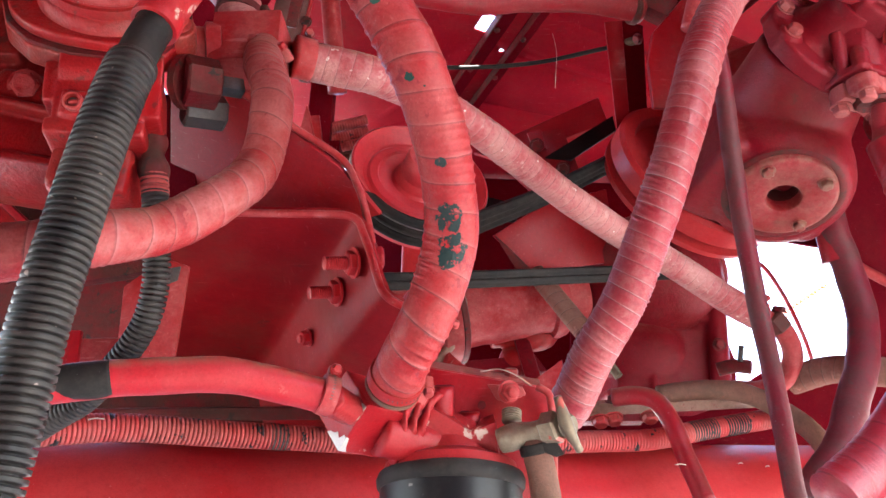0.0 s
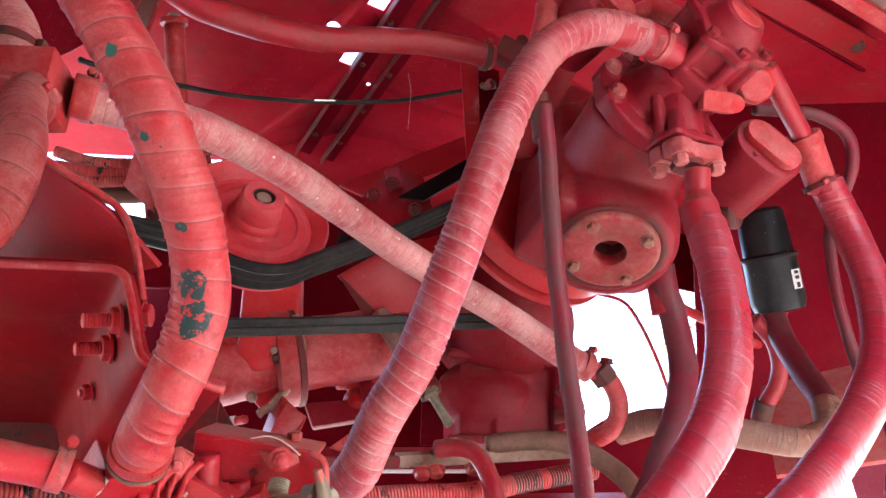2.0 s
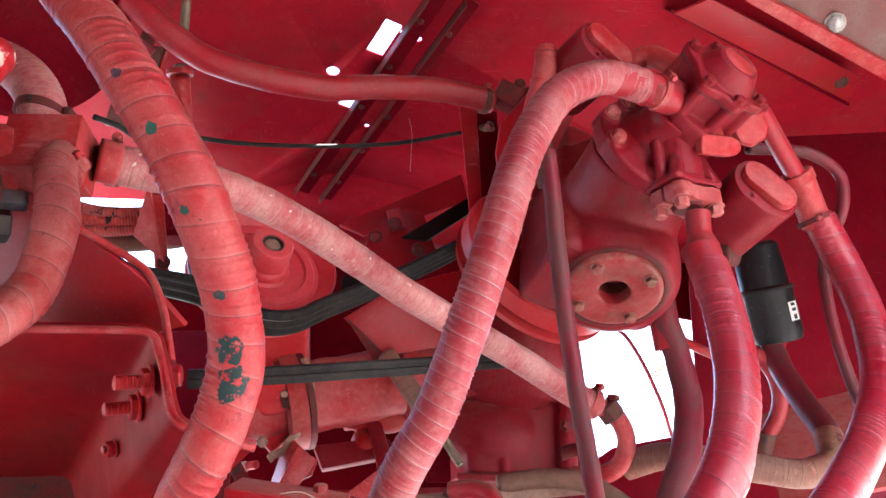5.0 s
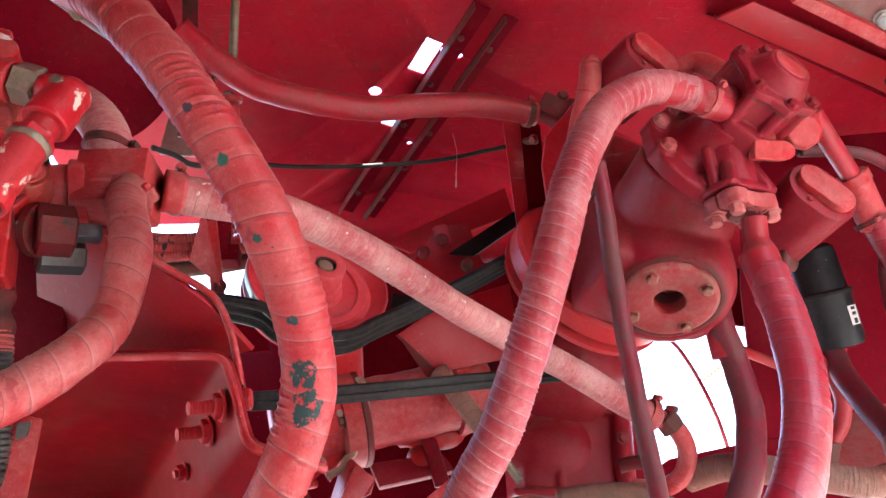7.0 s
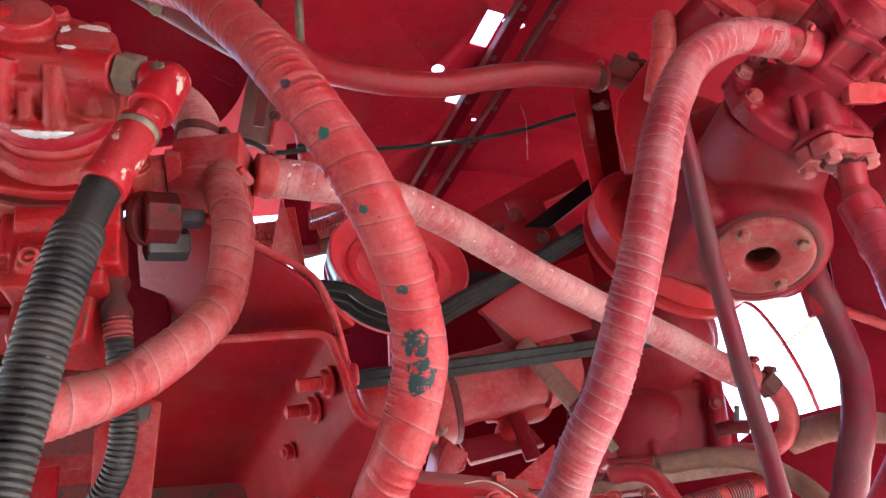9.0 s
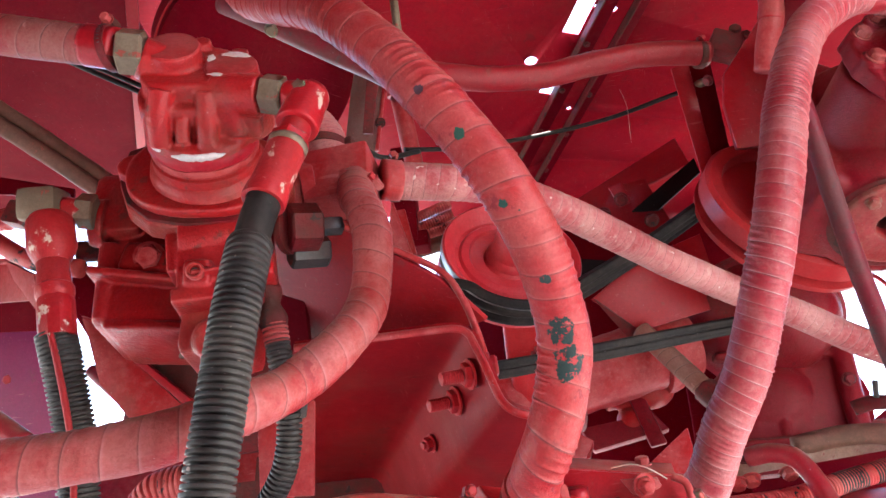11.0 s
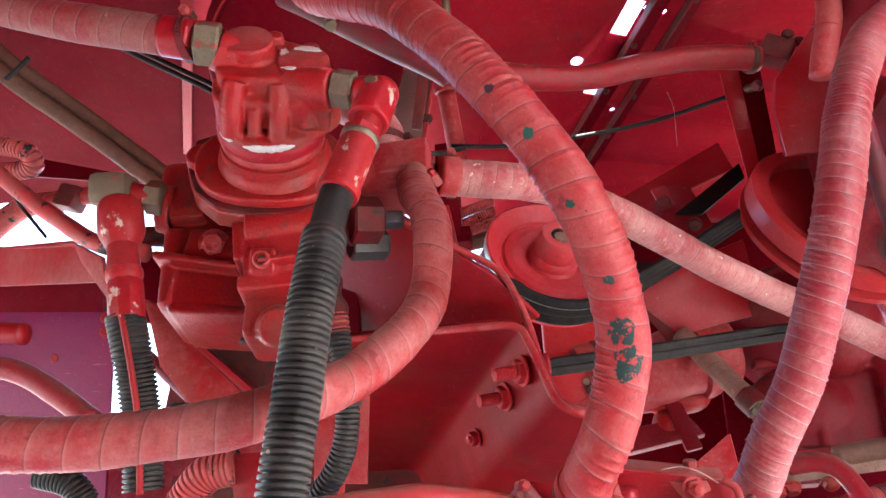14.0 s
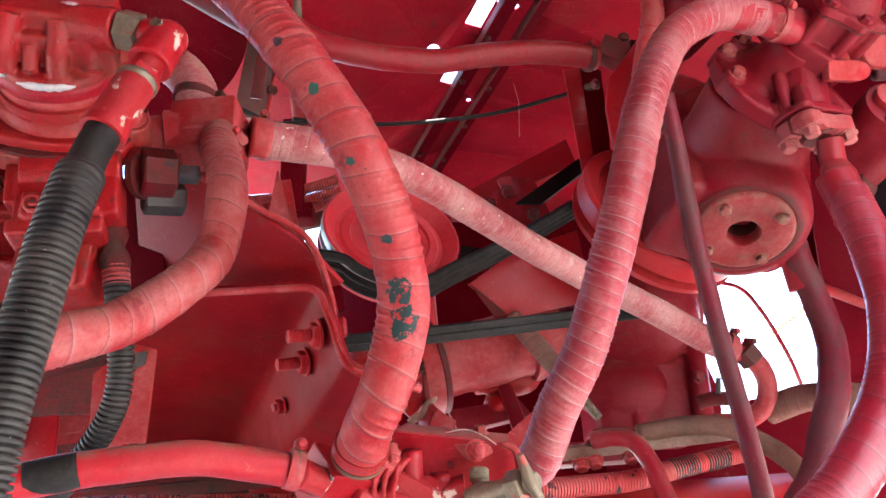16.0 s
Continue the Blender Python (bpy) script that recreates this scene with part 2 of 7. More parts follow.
# near-black for sheets that stand in for unlit gaps
gap_black = surface("black for shaded gaps", (0.006, 0.006, 0.006), (0.012, 0.010, 0.009), 0.5, None, 0, (0.6, 0.8), bump=0.1, gloss=0.1)
rubber = surface("dusty black rubber", (0.009, 0.0085, 0.008), (0.034, 0.029, 0.024), 0.55, None, 0, (0.5, 0.7), bump=0.15, gloss=0.14)
plastic = surface("black corrugated plastic", (0.011, 0.0108, 0.0106), (0.062, 0.055, 0.047), 0.55, None, 0, (0.40, 0.58), bump=0.08, spots=(0.25, 0.2, 0.17))
plastic_red = surface("overpainted corrugated plastic", (0.42, 0.045, 0.045), (0.33, 0.11, 0.09), 0.6, (0.02, 0.02, 0.022), 1.2, (0.4, 0.6), bump=0.1)
black_can = surface("black painted can", (0.0065, 0.0068, 0.0075), (0.020, 0.019, 0.018), 0.5, None, 0, (0.30, 0.5), bump=0.05, spots=(0.12, 0.11, 0.1))
steel = surface("dull zinc steel", STEEL, (0.22, 0.19, 0.15), 0.6, (0.3, 0.06, 0.05), 0.4, (0.35, 0.55), metal=0.85, bump=0.15)
olive = surface("tarnished plated steel", (0.215, 0.180, 0.125), (0.12, 0.088, 0.055), 0.7, (0.40, 0.03, 0.03), 0.6, (0.4, 0.6), metal=0.5, bump=0.2)
dark_steel = surface("dark oily steel", (0.07, 0.075, 0.075), (0.12, 0.10, 0.08), 0.6, None, 0, (0.35, 0.55), metal=0.6, bump=0.15)
grey_beam = surface("worn grey paint", (0.42, 0.36, 0.30), (0.36, 0.20, 0.17), 0.7, (0.30, 0.05, 0.05), 0.4, (0.5, 0.7), bump=0.2)
white_label = surface("white paper label", (0.75, 0.74, 0.70), (0.62, 0.60, 0.56), 0.4, None, 0, (0.5, 0.6), bump=0.02)
ink = surface("black print", (0.03, 0.03, 0.03), (0.05, 0.05, 0.05), 0.3, None, 0, (0.5, 0.6), bump=0.02)
soil = surface("trodden ground", (0.239, 0.222, 0.211), (0.183, 0.165, 0.155), 0.7, None, 0, (0.8, 0.95), scale=1.5, bump=0.5, fine=30.0)


# ---- builders ----
def from_arrays(name, verts, faces, smooth=True, uvs=None):
    me = bpy.data.meshes.new(name)
    me.from_pydata([tuple(v) for v in verts], [], faces)
    if uvs is not None:
        layer = me.uv_layers.new(name="UVMap")
        layer.data.foreach_set("uv", np.array(uvs, dtype=float).ravel())
    me.polygons.foreach_set("use_smooth", [smooth] * len(me.polygons))
    me.validate()
    return me


def link(name, me, mat, parent=None, label="", m=None):
    ob = new(name, me)
    if not me.materials:
        me.materials.append(mat)
    if m is not None:
        ob.matrix_basis = m
    if parent is not None:
        ob.parent = parent
        ob.matrix_parent_inverse = chain(parent).inverted()
    if label:
        tagged(ob, label)
    return ob


def chain(ob):
    """The world matrix of ob, worked out from its parents."""
    m = ob.matrix_basis
    while ob.parent is not None:
        m = chain(ob.parent) @ ob.matrix_parent_inverse @ m
        break
    return m


def thing(name, base, label, category, group="", kind=""):
    ob = new(name)
    ob.empty_display_size = 0.05
    ob.location = base
    return tagged(ob, label, category, group, kind)


def spline(pts, step):
    """Points at even steps along a smooth line through pts."""
    p = np.array(pts, dtype=float)
    if len(p) == 2:
        fine = np.linspace(p[0], p[1], 40)
    else:
        ext = np.vstack([2 * p[0] - p[1], p, 2 * p[-1] - p[-2]])
        out = []
        for i in range(1, len(ext) - 2):
            a, b, c, d = ext[i - 1:i + 3]
            t0 = 0.0
            t1 = t0 + np.linalg.norm(b - a) ** 0.5
            t2 = t1 + np.linalg.norm(c - b) ** 0.5
            t3 = t2 + np.linalg.norm(d - c) ** 0.5
            for t in np.linspace(t1, t2, 24, endpoint=False):
                a1 = (t1 - t) / (t1 - t0) * a + (t - t0) / (t1 - t0) * b
                a2 = (t2 - t) / (t2 - t1) * b + (t - t1) / (t2 - t1) * c
                a3 = (t3 - t) / (t3 - t2) * c + (t - t2) / (t3 - t2) * d
                b1 = (t2 - t) / (t2 - t0) * a1 + (t - t0) / (t2 - t0) * a2
                b2 = (t3 - t) / (t3 - t1) * a2 + (t - t1) / (t3 - t1) * a3
                out.append((t2 - t) / (t2 - t1) * b1 + (t - t1) / (t2 - t1) * b2)
        out.append(p[-1])
        fine = np.array(out)
        for _ in range(6):
            fine[1:-1] = 0.25 * fine[:-2] + 0.5 * fine[1:-1] + 0.25 * fine[2:]
    s = np.concatenate([[0], np.cumsum(np.linalg.norm(np.diff(fine, axis=0), axis=1))])
    n = max(3, int(s[-1] / step) + 1)
    q = np.linspace(0, s[-1], n)
    return np.stack([np.interp(q, s, fine[:, k]) for k in range(3)], 1), q


def frames(p):
    """A tangent and two normals at each point, carried along without twist."""
    t = np.gradient(p, axis=0)
    t /= np.linalg.norm(t, axis=1)[:, None]
    up = np.array([0.0, -0.5, 0.86])
    if abs(t[0] @ up) > 0.9:
        up = np.array([1.0, 0.0, 0.0])
    u = np.cross(t[0], up)
    u /= np.linalg.norm(u)
    us = []
    for k in range(len(p)):
        u = u - (u @ t[k]) * t[k]
        u /= np.linalg.norm(u)
        us.append(u)
    us = np.array(us)
    return t, us, np.cross(t, us)


def sweep(name, pts, r, step=0.006, seg=24, shape=None, pitch=0.03, squash=1.0):
    """A tube along pts. shape(s, angle) gives what is added to the radius."""
    p, s = spline(pts, step)
    t, u, v = frames(p)
    th = np.linspace(0, 2 * np.pi, seg, endpoint=False)
    S, T = np.meshgrid(s, th, indexing="ij")
    R = np.full(S.shape, float(r))
    if shape is not None:
        R = R + shape(S, T)
    verts = p[:, None, :] + R[..., None] * (np.cos(T)[..., None] * u[:, None, :] + squash * np.sin(T)[..., None] * v[:, None, :])
    n = len(p)
    faces, uvs = [], []
    for i in range(n - 1):
        for j in range(seg):
            k = (j + 1) % seg
            faces.append((i * seg + j, i * seg + k, (i + 1) * seg + k, (i + 1) * seg + j))
            a, b = j / seg, (j + 1) / seg
            uvs += [(s[i] / pitch + a, s[i]), (s[i] / pitch + b, s[i]), (s[i + 1] / pitch + b, s[i + 1]), (s[i + 1] / pitch + a, s[i + 1])]
    faces.append(tuple(range(seg - 1, -1, -1)))
    faces.append(tuple((n - 1) * seg + j for j in range(seg)))
    uvs += [(0.5, 0)] * (2 * seg)
    return from_arrays(name, verts.reshape(-1, 3), faces, True, uvs)


def wrap(pitch, lap=0.0016, lump=0.0012, seed=0):
    """The relief of a hose wound with tape: a lapped spiral, with soft dents."""
    rng = np.random.default_rng(seed)
    f = rng.uniform(18, 60, 6)
    ph = rng.uniform(0, 6.28, 6)
    def shape(S, T):
        q = S / pitch + T / (2 * np.pi) + 0.26 * np.sin(S * 27 + ph[0]) + 0.10 * np.sin(S * 71 + ph[3])
        fr = q - np.floor(q)
        tight = 0.55 + 0.45 * np.sin(S * 19 + ph[4] + T)
        out = 0.75 * lap * tight * fr ** 14.0 + 0.22 * lap * fr
        for k in range(6):
            out = out + lump / 5 * np.sin(S * f[k] + (k % 3) * T + ph[k])
        crease = np.clip(np.sin(2 * np.pi * 2.7 * q + 2.5 * np.sin(T + ph[1]) + 3 * np.sin(S * 13)), 0, 1) ** 3
        out = out + 0.75 * lap * crease * np.clip(np.sin(S * 23 + ph[2]) * np.sin(T * 1.0 + ph[5]) * 2, 0, 1)
        return out
    return shape


def flat_belt(r):
    """The section of a V belt: nearly square, with a shallow groove on its face."""
    def shape(S, T):
        sq = r / (np.abs(np.cos(T)) ** 6 + np.abs(np.sin(T)) ** 6) ** (1 / 6) - r
        return sq - 0.12 * r * np.clip(np.cos(4 * T), 0, 1) ** 6
    return shape


def ribs(pitch, deep):
    def shape(S, T):
        c = np.cos(2 * np.pi * S / pitch)
        return deep * (1.0 - 2.0 * np.clip((-c - 0.30) * 3.0, 0, 1))
    return shape


def lathe(name, profile, seg=40, smooth=True):
    """A solid of revolution about z, profile as (radius, height)."""
    verts, faces = [], []
    n = len(profile)
    for r, h in profile:
        for j in range(seg):
            a = 2 * math.pi * j / seg
            verts.append((r * math.cos(a), r * math.sin(a), h))
    for i in range(n - 1):
        for j in range(seg):
            k = (j + 1) % seg
            faces.append((i * seg + j, i * seg + k, (i + 1) * seg + k, (i + 1) * seg + j))
    faces.append(tuple(range(seg - 1, -1, -1)))
    faces.append(tuple((n - 1) * seg + j for j in range(seg)))
    me = from_arrays(name, verts, faces, smooth)
    if smooth:
        sharp(me, 35)
    return me


def sharp(me, degrees):
    bm = bmesh.new()
    bm.from_mesh(me)
    bmesh.ops.recalc_face_normals(bm, faces=bm.faces)
    for e in bm.edges:
        if len(e.link_faces) == 2 and e.calc_face_angle() > radians(degrees):
            e.smooth = False
    bm.to_mesh(me)
    bm.free()


def shell(name, profile, seg=40):
    """An open surface of revolution about z."""
    n = len(profile)
    v = [(r * math.cos(2 * math.pi * k / seg), r * math.sin(2 * math.pi * k / seg), z) for r, z in profile for k in range(seg)]
    f = [(i * seg + k, i * seg + (k + 1) % seg, (i + 1) * seg + (k + 1) % seg, (i + 1) * seg + k) for i in range(n - 1) for k in range(seg)]
    me = from_arrays(name, v, f)
    sharp(me, 40)
    return me


def finish(name, bm, bevel=0.0, segs=2, smooth=True):
    bmesh.ops.recalc_face_normals(bm, faces=bm.faces)
    if bevel > 0:
        bmesh.ops.bevel(bm, geom=[e for e in bm.edges if len(e.link_faces) == 2 and e.calc_face_angle() > 0.4], offset=bevel, segments=segs, profile=0.6, affect="EDGES", clamp_overlap=True)
    me = bpy.data.meshes.new(name)
    bm.to_mesh(me)
    bm.free()
    me.polygons.foreach_set("use_smooth", [smooth] * len(me.polygons))
    if smooth:
        sharp(me, 40)
    return me


def block(name, sx, sy, sz, bevel=0.004, taper=1.0):
    """A rounded box round the origin."""
    bm = bmesh.new()
    bmesh.ops.create_cube(bm, size=1.0)
    for v in bm.verts:
        k = taper if v.co.z > 0 else 1.0
        v.co = Vector((v.co.x * sx * k, v.co.y * sy * k, v.co.z * sz))
    return finish(name, bm, bevel)


def outline(name, pts2, thick, bevel=0.002):
    """A flat shape in x and y, thick along z."""
    bm = bmesh.new()
    vs = [bm.verts.new((x, y, -thick / 2)) for x, y in pts2]
    f = bm.faces.new(vs)
    r = bmesh.ops.extrude_face_region(bm, geom=[f])
    for v in r["geom"]:
        if isinstance(v, bmesh.types.BMVert):
            v.co.z += thick
    return finish(name, bm, bevel)


def slab(name, pts, thick, bevel=0.002):
    """A plate whose face has these corners in space, thick to its back."""
    p = [Vector(q) for q in pts]
    n = Vector((0, 0, 0))
    for a, b in zip(p, p[1:] + p[:1]):
        n += a.cross(b)
    n.normalize()
    if n.y > 0 or (abs(n.y) < 1e-3 and n.z > 0):
        n = -n
    c = sum(p, Vector()) / len(p)
    p = [q - n * (q - c).dot(n) for q in p]
    bm = bmesh.new()
    a = [bm.verts.new(q) for q in p]
    b = [bm.verts.new(q - n * thick) for q in p]
    bm.faces.new(a)
    bm.faces.new(b[::-1])
    for i in range(len(p)):
        k = (i + 1) % len(p)
        bm.faces.new((a[i], b[i], b[k], a[k]))
    return finish(name, bm, bevel)


def aim(base, tip, spin=0.0):
    """A pose at base whose z axis points at tip."""
    d = Vector(tip) - Vector(base)
    q = d.to_track_quat("Z", "Y").to_matrix().to_4x4()
    return Matrix.Translation(base) @ q @ Matrix.Rotation(radians(spin), 4, "Z")


def span(a, b):
    return (Vector(b) - Vector(a)).length


def hexagon(r, h, name="nut"):
    return lathe(name, [(r * 0.86, 0), (r, h * 0.12), (r, h * 0.88), (r * 0.86, h)], 6, False)


MESHES = {}


def bolt_mesh(r, head, stem):
    """A hexagon head on a washer, with a threaded end that sticks out."""
    key = (r, head, stem)
    if key not in MESHES:
        bm = bmesh.new()
        parts = [lathe("washer", [(r * 1.25, 0), (r * 1.25, r * 0.18)], 18), hexagon(r, head)]
        if stem > 0:
            prof = []
            n = int(stem / (r * 0.22)) + 2
            for i in range(2 * n):
                prof.append((r * (0.56 if i % 2 else 0.48), head + stem * i / (2 * n)))
            prof.append((r * 0.36, head + stem))
            parts.append(lathe("thread", prof, 14))
        else:
            parts.append(lathe("crown", [(r * 0.8, head), (r * 0.7, head * 1.08)], 14))
        for q in parts:
            bm.from_mesh(q)
            bpy.data.meshes.remove(q)
        me = bpy.data.meshes.new("bolt")
        bm.to_mesh(me)
        bm.free()
        sharp(me, 30)
        MESHES[key] = me
    return MESHES[key]


def bolt(parent, at, to, r, mat, head=None, stem=0.0, label=""):
    me = bolt_mesh(r, head or r * 0.8, stem)
    key = ("m", id(me), mat.name)
    if key not in MESHES:
        MESHES[key] = me.copy()
        MESHES[key].materials.append(mat)
    return link("bolt", MESHES[key], mat, parent, label, aim(at, to, 15))


def clamp(parent, p, along, r, mat, width=0.014, screw=(0, 0, 1)):
    """A worm-drive hose clamp: a slotted band, and its screw housing."""
    z = Vector(along).normalized()
    m = aim(p, Vector(p) + z)
    prof = [(r, -width / 2), (r + 0.0018, -width / 2), (r + 0.0022, 0), (r + 0.0018, width / 2), (r, width / 2)]
    band = link("hose_clamp", lathe("band", prof, 36), mat, parent, "slotted steel hose clamp", m)
    s = Vector(screw) - z * Vector(screw).dot(z)
    s.normalize()
    side = z.cross(s)
    c = Vector(p) + s * (r + 0.008)
    link("screw_housing", block("housing", 0.013, 0.020, 0.012, 0.003), mat, band, "", Matrix.Translation(c) @ frame_of(z, side))
    link("screw", bolt_mesh(0.0065, 0.009, 0.0), mat, band, "", aim(c + side * 0.009, c + side * 0.03))
    slot = block("slot", 0.0011, 0.0030, 0.0012, 0.0)
    for k in range(-6, 7):
        a = k * 0.16 + 0.9
        q = Vector(p) + (s * math.cos(a) + side * math.sin(a)) * (r + 0.0022)
        link("slot", slot, dark_steel, band, "", Matrix.Translation(q) @ frame_of(side * math.cos(a) - s * math.sin(a), z))
    return band


def frame_of(x, y):
    x = Vector(x).normalized()
    y = (Vector(y) - x * Vector(y).dot(x)).normalized()
    z = x.cross(y)
    return Matrix((x, y, z)).transposed().to_4x4()


def wrapped_hose(name, pts, r, mat, label, pitch=0.030, lap=0.0016, lump=0.0011, seed=0, group="hoses"):
    ob = thing(name, pts[-1], label, "hose", group)
    link("tape_wrap", sweep("tape_wrap", pts, r, 0.0016, 40, wrap(pitch, lap, lump, seed), pitch), mat, ob)
    return ob


def plain_hose(name, pts, r, mat, label, group="hoses"):
    ob = thing(name, pts[-1], label, "hose", group)
    rng = np.random.default_rng(len(bpy.data.objects))
    ph = rng.uniform(0, 6, 2)
    link("tube", sweep("tube", pts, r, 0.008, 20, lambda S, T: 0.02 * r * np.sin(S * 40 + ph[0] + T) + 0.015 * r * np.sin(S * 90 + ph[1])), mat, ob)
    return ob


def ribbed_hose(name, pts, r, mat, label, pitch=0.0058, deep=0.0014, group="corrugated sleeves"):
    ob = thing(name, pts[-1], label, "hose", group)
    link("sleeve", sweep("sleeve", pts, r, pitch / 10, 28, ribs(pitch, deep)), mat, ob)
    return ob


def cast(name, pieces, voxel=0.0028, soften=5):
    """Melts pieces (mesh, pose) into one casting with filleted joints."""
    bm = bmesh.new()
    for me, m in pieces:
        me.transform(m)
        bm.from_mesh(me)
        bpy.data.meshes.remove(me)
    me = bpy.data.meshes.new(name)
    bm.to_mesh(me)
    bm.free()
    ob = new(name, me)
    mod = ob.modifiers.new("melt", "REMESH")
    mod.mode, mod.voxel_size, mod.use_smooth_shade = "VOXEL", voxel, True
    mod = ob.modifiers.new("soften", "SMOOTH")
    mod.factor, mod.iterations = 0.5, soften
    bpy.context.view_layer.update()
    done = bpy.data.meshes.new_from_object(ob.evaluated_get(bpy.context.evaluated_depsgraph_get()))
    bpy.data.objects.remove(ob)
    done.polygons.foreach_set("use_smooth", [True] * len(done.polygons))
    return done


def ball(r, sx=1.0, sy=1.0, sz=1.0):
    bm = bmesh.new()
    bmesh.ops.create_uvsphere(bm, u_segments=20, v_segments=12, radius=r)
    for v in bm.verts:
        v.co = Vector((v.co.x * sx, v.co.y * sy, v.co.z * sz))
    return finish("ball", bm)


def rod(a, b, r0, r1=None, seg=32):
    """A solid bar from a to b, for castings, with its pose."""
    return lathe("bar", [(r0, 0.0), (r1 or r0, span(a, b))], seg), aim(a, b)


def at_pose(p, rx=0, ry=0, rz=0):
    return Matrix.Translation(p) @ pose(0, 0, 0, rx, ry, rz)


# ---- ground, ceiling and walls ----
ground = link("ground", from_arrays("ground", [(-400, -400, 0), (400, -400, 0), (400, 400, 0), (-400, 400, 0)], [(0, 1, 2, 3)], False), soil)
tagged(ground, "dry trodden ground under the machine", "ground", kind="structure")


def pierced(name, me, cutters, mat):
    """Cuts openings into a panel."""
    ob = new(name, me)
    me.materials.append(mat)
    bm = bmesh.new()
    for c in cutters:
        bm.from_mesh(c)
        bpy.data.meshes.remove(c)
    cm = bpy.data.meshes.new("cut")
    bmesh.ops.recalc_face_normals(bm, faces=bm.faces)
    bm.to_mesh(cm)
    bm.free()
    tool = new("cut", cm)
    mod = ob.modifiers.new("cut", "BOOLEAN")
    mod.object = tool
    mod.solver = "EXACT"
    bpy.context.view_layer.update()
    done = bpy.data.meshes.new_from_object(ob.evaluated_get(bpy.context.evaluated_depsgraph_get()))
    ob.modifiers.clear()
    ob.data = done
    bpy.data.objects.remove(tool)
    return ob


def hole_at(p, r):
    me = lathe("hole", [(r, -0.05), (r, 0.05)], 20)
    me.transform(Matrix.Translation(p))
    return me


ZC = 2.92
rail_dir = (Vector((-0.015, 2.072, 2.920)) - Vector((0.394, 1.177, 2.920))).normalized()
slot_cut = block("slot_cut", 0.052, 0.125, 0.1, 0.0)
slot_cut.transform(Matrix.Translation((0.226, 1.346, 2.920)) @ frame_of(rail_dir.cross(Vector((0, 0, 1))), rail_dir))
slot_low = block("slot_cut", 0.052, 0.072, 0.1, 0.0)
slot_low.transform(Matrix.Translation((0.134, 1.595, 2.920)) @ frame_of(rail_dir.cross(Vector((0, 0, 1))), rail_dir))
holes = [slot_cut, slot_low, hole_at((0.081, 1.481, 2.920), 0.019)]
for p, r in (((0.278, 1.322, 2.920), 0.0095), ((0.324, 1.344, 2.920), 0.0095), ((0.244, 1.508, 2.920), 0.006), ((0.187, 1.709, 2.920), 0.008), ((0.104, 1.943, 2.920), 0.007)):
    holes.append(hole_at(p, r))
notch = block("notch", 0.67, 0.66, 0.1, 0.0)
notch.transform(Matrix.Translation((-0.665, 2.465, ZC)))
holes.append(notch)
# the deck is run on over the camera to limit sky light
deck = block("ceiling", 3.60, 3.3, 0.006, 0.0)
deck.transform(Matrix.Translation((0.85, 1.05, ZC + 0.003)))
ceiling = pierced("ceiling", deck, holes, red_deck)
tagged(ceiling, "dark red sheet metal darkened for shade deck with slots and holes", "ceiling", kind="structure")
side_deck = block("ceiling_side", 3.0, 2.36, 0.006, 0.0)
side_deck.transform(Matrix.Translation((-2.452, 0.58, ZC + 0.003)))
tagged(link("ceiling_side", side_deck, red_shaded), "red sheet metal deck at the pump side, darkened for shade", "ceiling", kind="structure")
wall = link("wall_back", slab("wall_back", [(-0.30, 2.55, ZC), (2.60, 2.55, ZC), (2.60, 2.55, 2.42), (0.855, 2.239, 2.762), (0.754, 2.505, 1.662), (-0.497, 2.457, 1.845), (-0.561, 2.163, 2.554), (-0.413, 2.155, 2.588), (-0.418, 2.136, 2.700)], 0.01), red_shaded)
tagged(wall, "red sheet metal rear panel, darkened for shade", "wall", kind="structure")
wall = link("wall_lower", slab("wall_lower", [(0.533, 2.178, 1.927), (0.879, 2.117, 1.933), (0.955, 2.093, 1.974), (1.225, 2.021, 2.000), (1.489, 1.972, 1.984), (1.418, 2.134, 1.504), (0.497, 2.240, 1.519)], 0.01), red_shaded)
tagged(wall, "red lower panel of the machine, darkened for shade", "wall", kind="structure")
wall = link("wall_right", slab("wall_right", [(1.233, 1.831, 2.428), (1.216, 2.069, 1.817), (1.445, 2.070, 1.815), (2.043, 2.055, 1.841), (2.211, 1.366, 3.433), (1.365, 1.726, 3.211)], 0.01), red_shaded)
tagged(wall, "red side panel of the machine, darkened for shade", "wall", kind="structure")
# three unseen walls added to steer the light: right, left, behind the camera
wall = link("wall_side", slab("wall_side", [(2.05, -0.6, 1.75), (2.05, 2.6, 1.75), (2.05, 2.6, ZC), (2.05, -0.6, ZC)], 0.01), red_shaded)
tagged(wall, "unseen red end wall added to hold back light from the right", "wall", kind="structure")
wall = link("wall_left", slab("wall_left", [(-2.3, -0.6, 1.9), (-2.3, 1.55, 1.9), (-2.3, 1.55, ZC), (-2.3, -0.6, ZC)], 0.01), red_shaded)
tagged(wall, "unseen red end wall added to hold back light from the left", "wall", kind="structure")
wall = link("wall_front", slab("wall_front", [(-2.3, -0.62, 0.35), (1.2, -0.62, 0.35), (1.2, -0.62, ZC), (-2.3, -0.62, ZC)], 0.01), red_shaded)
tagged(wall, "unseen red wall behind the camera, added to cut front light", "wall", kind="structure")
ledge = link("trim_right", slab("trim_right", [(1.356, 1.907, 1.998), (1.832, 1.740, 2.087), (1.534, 1.555, 1.707), (1.200, 1.674, 1.701)], 0.012), red_dusty)
tagged(ledge, "dusty red sloping side plate", "panel", kind="structure")

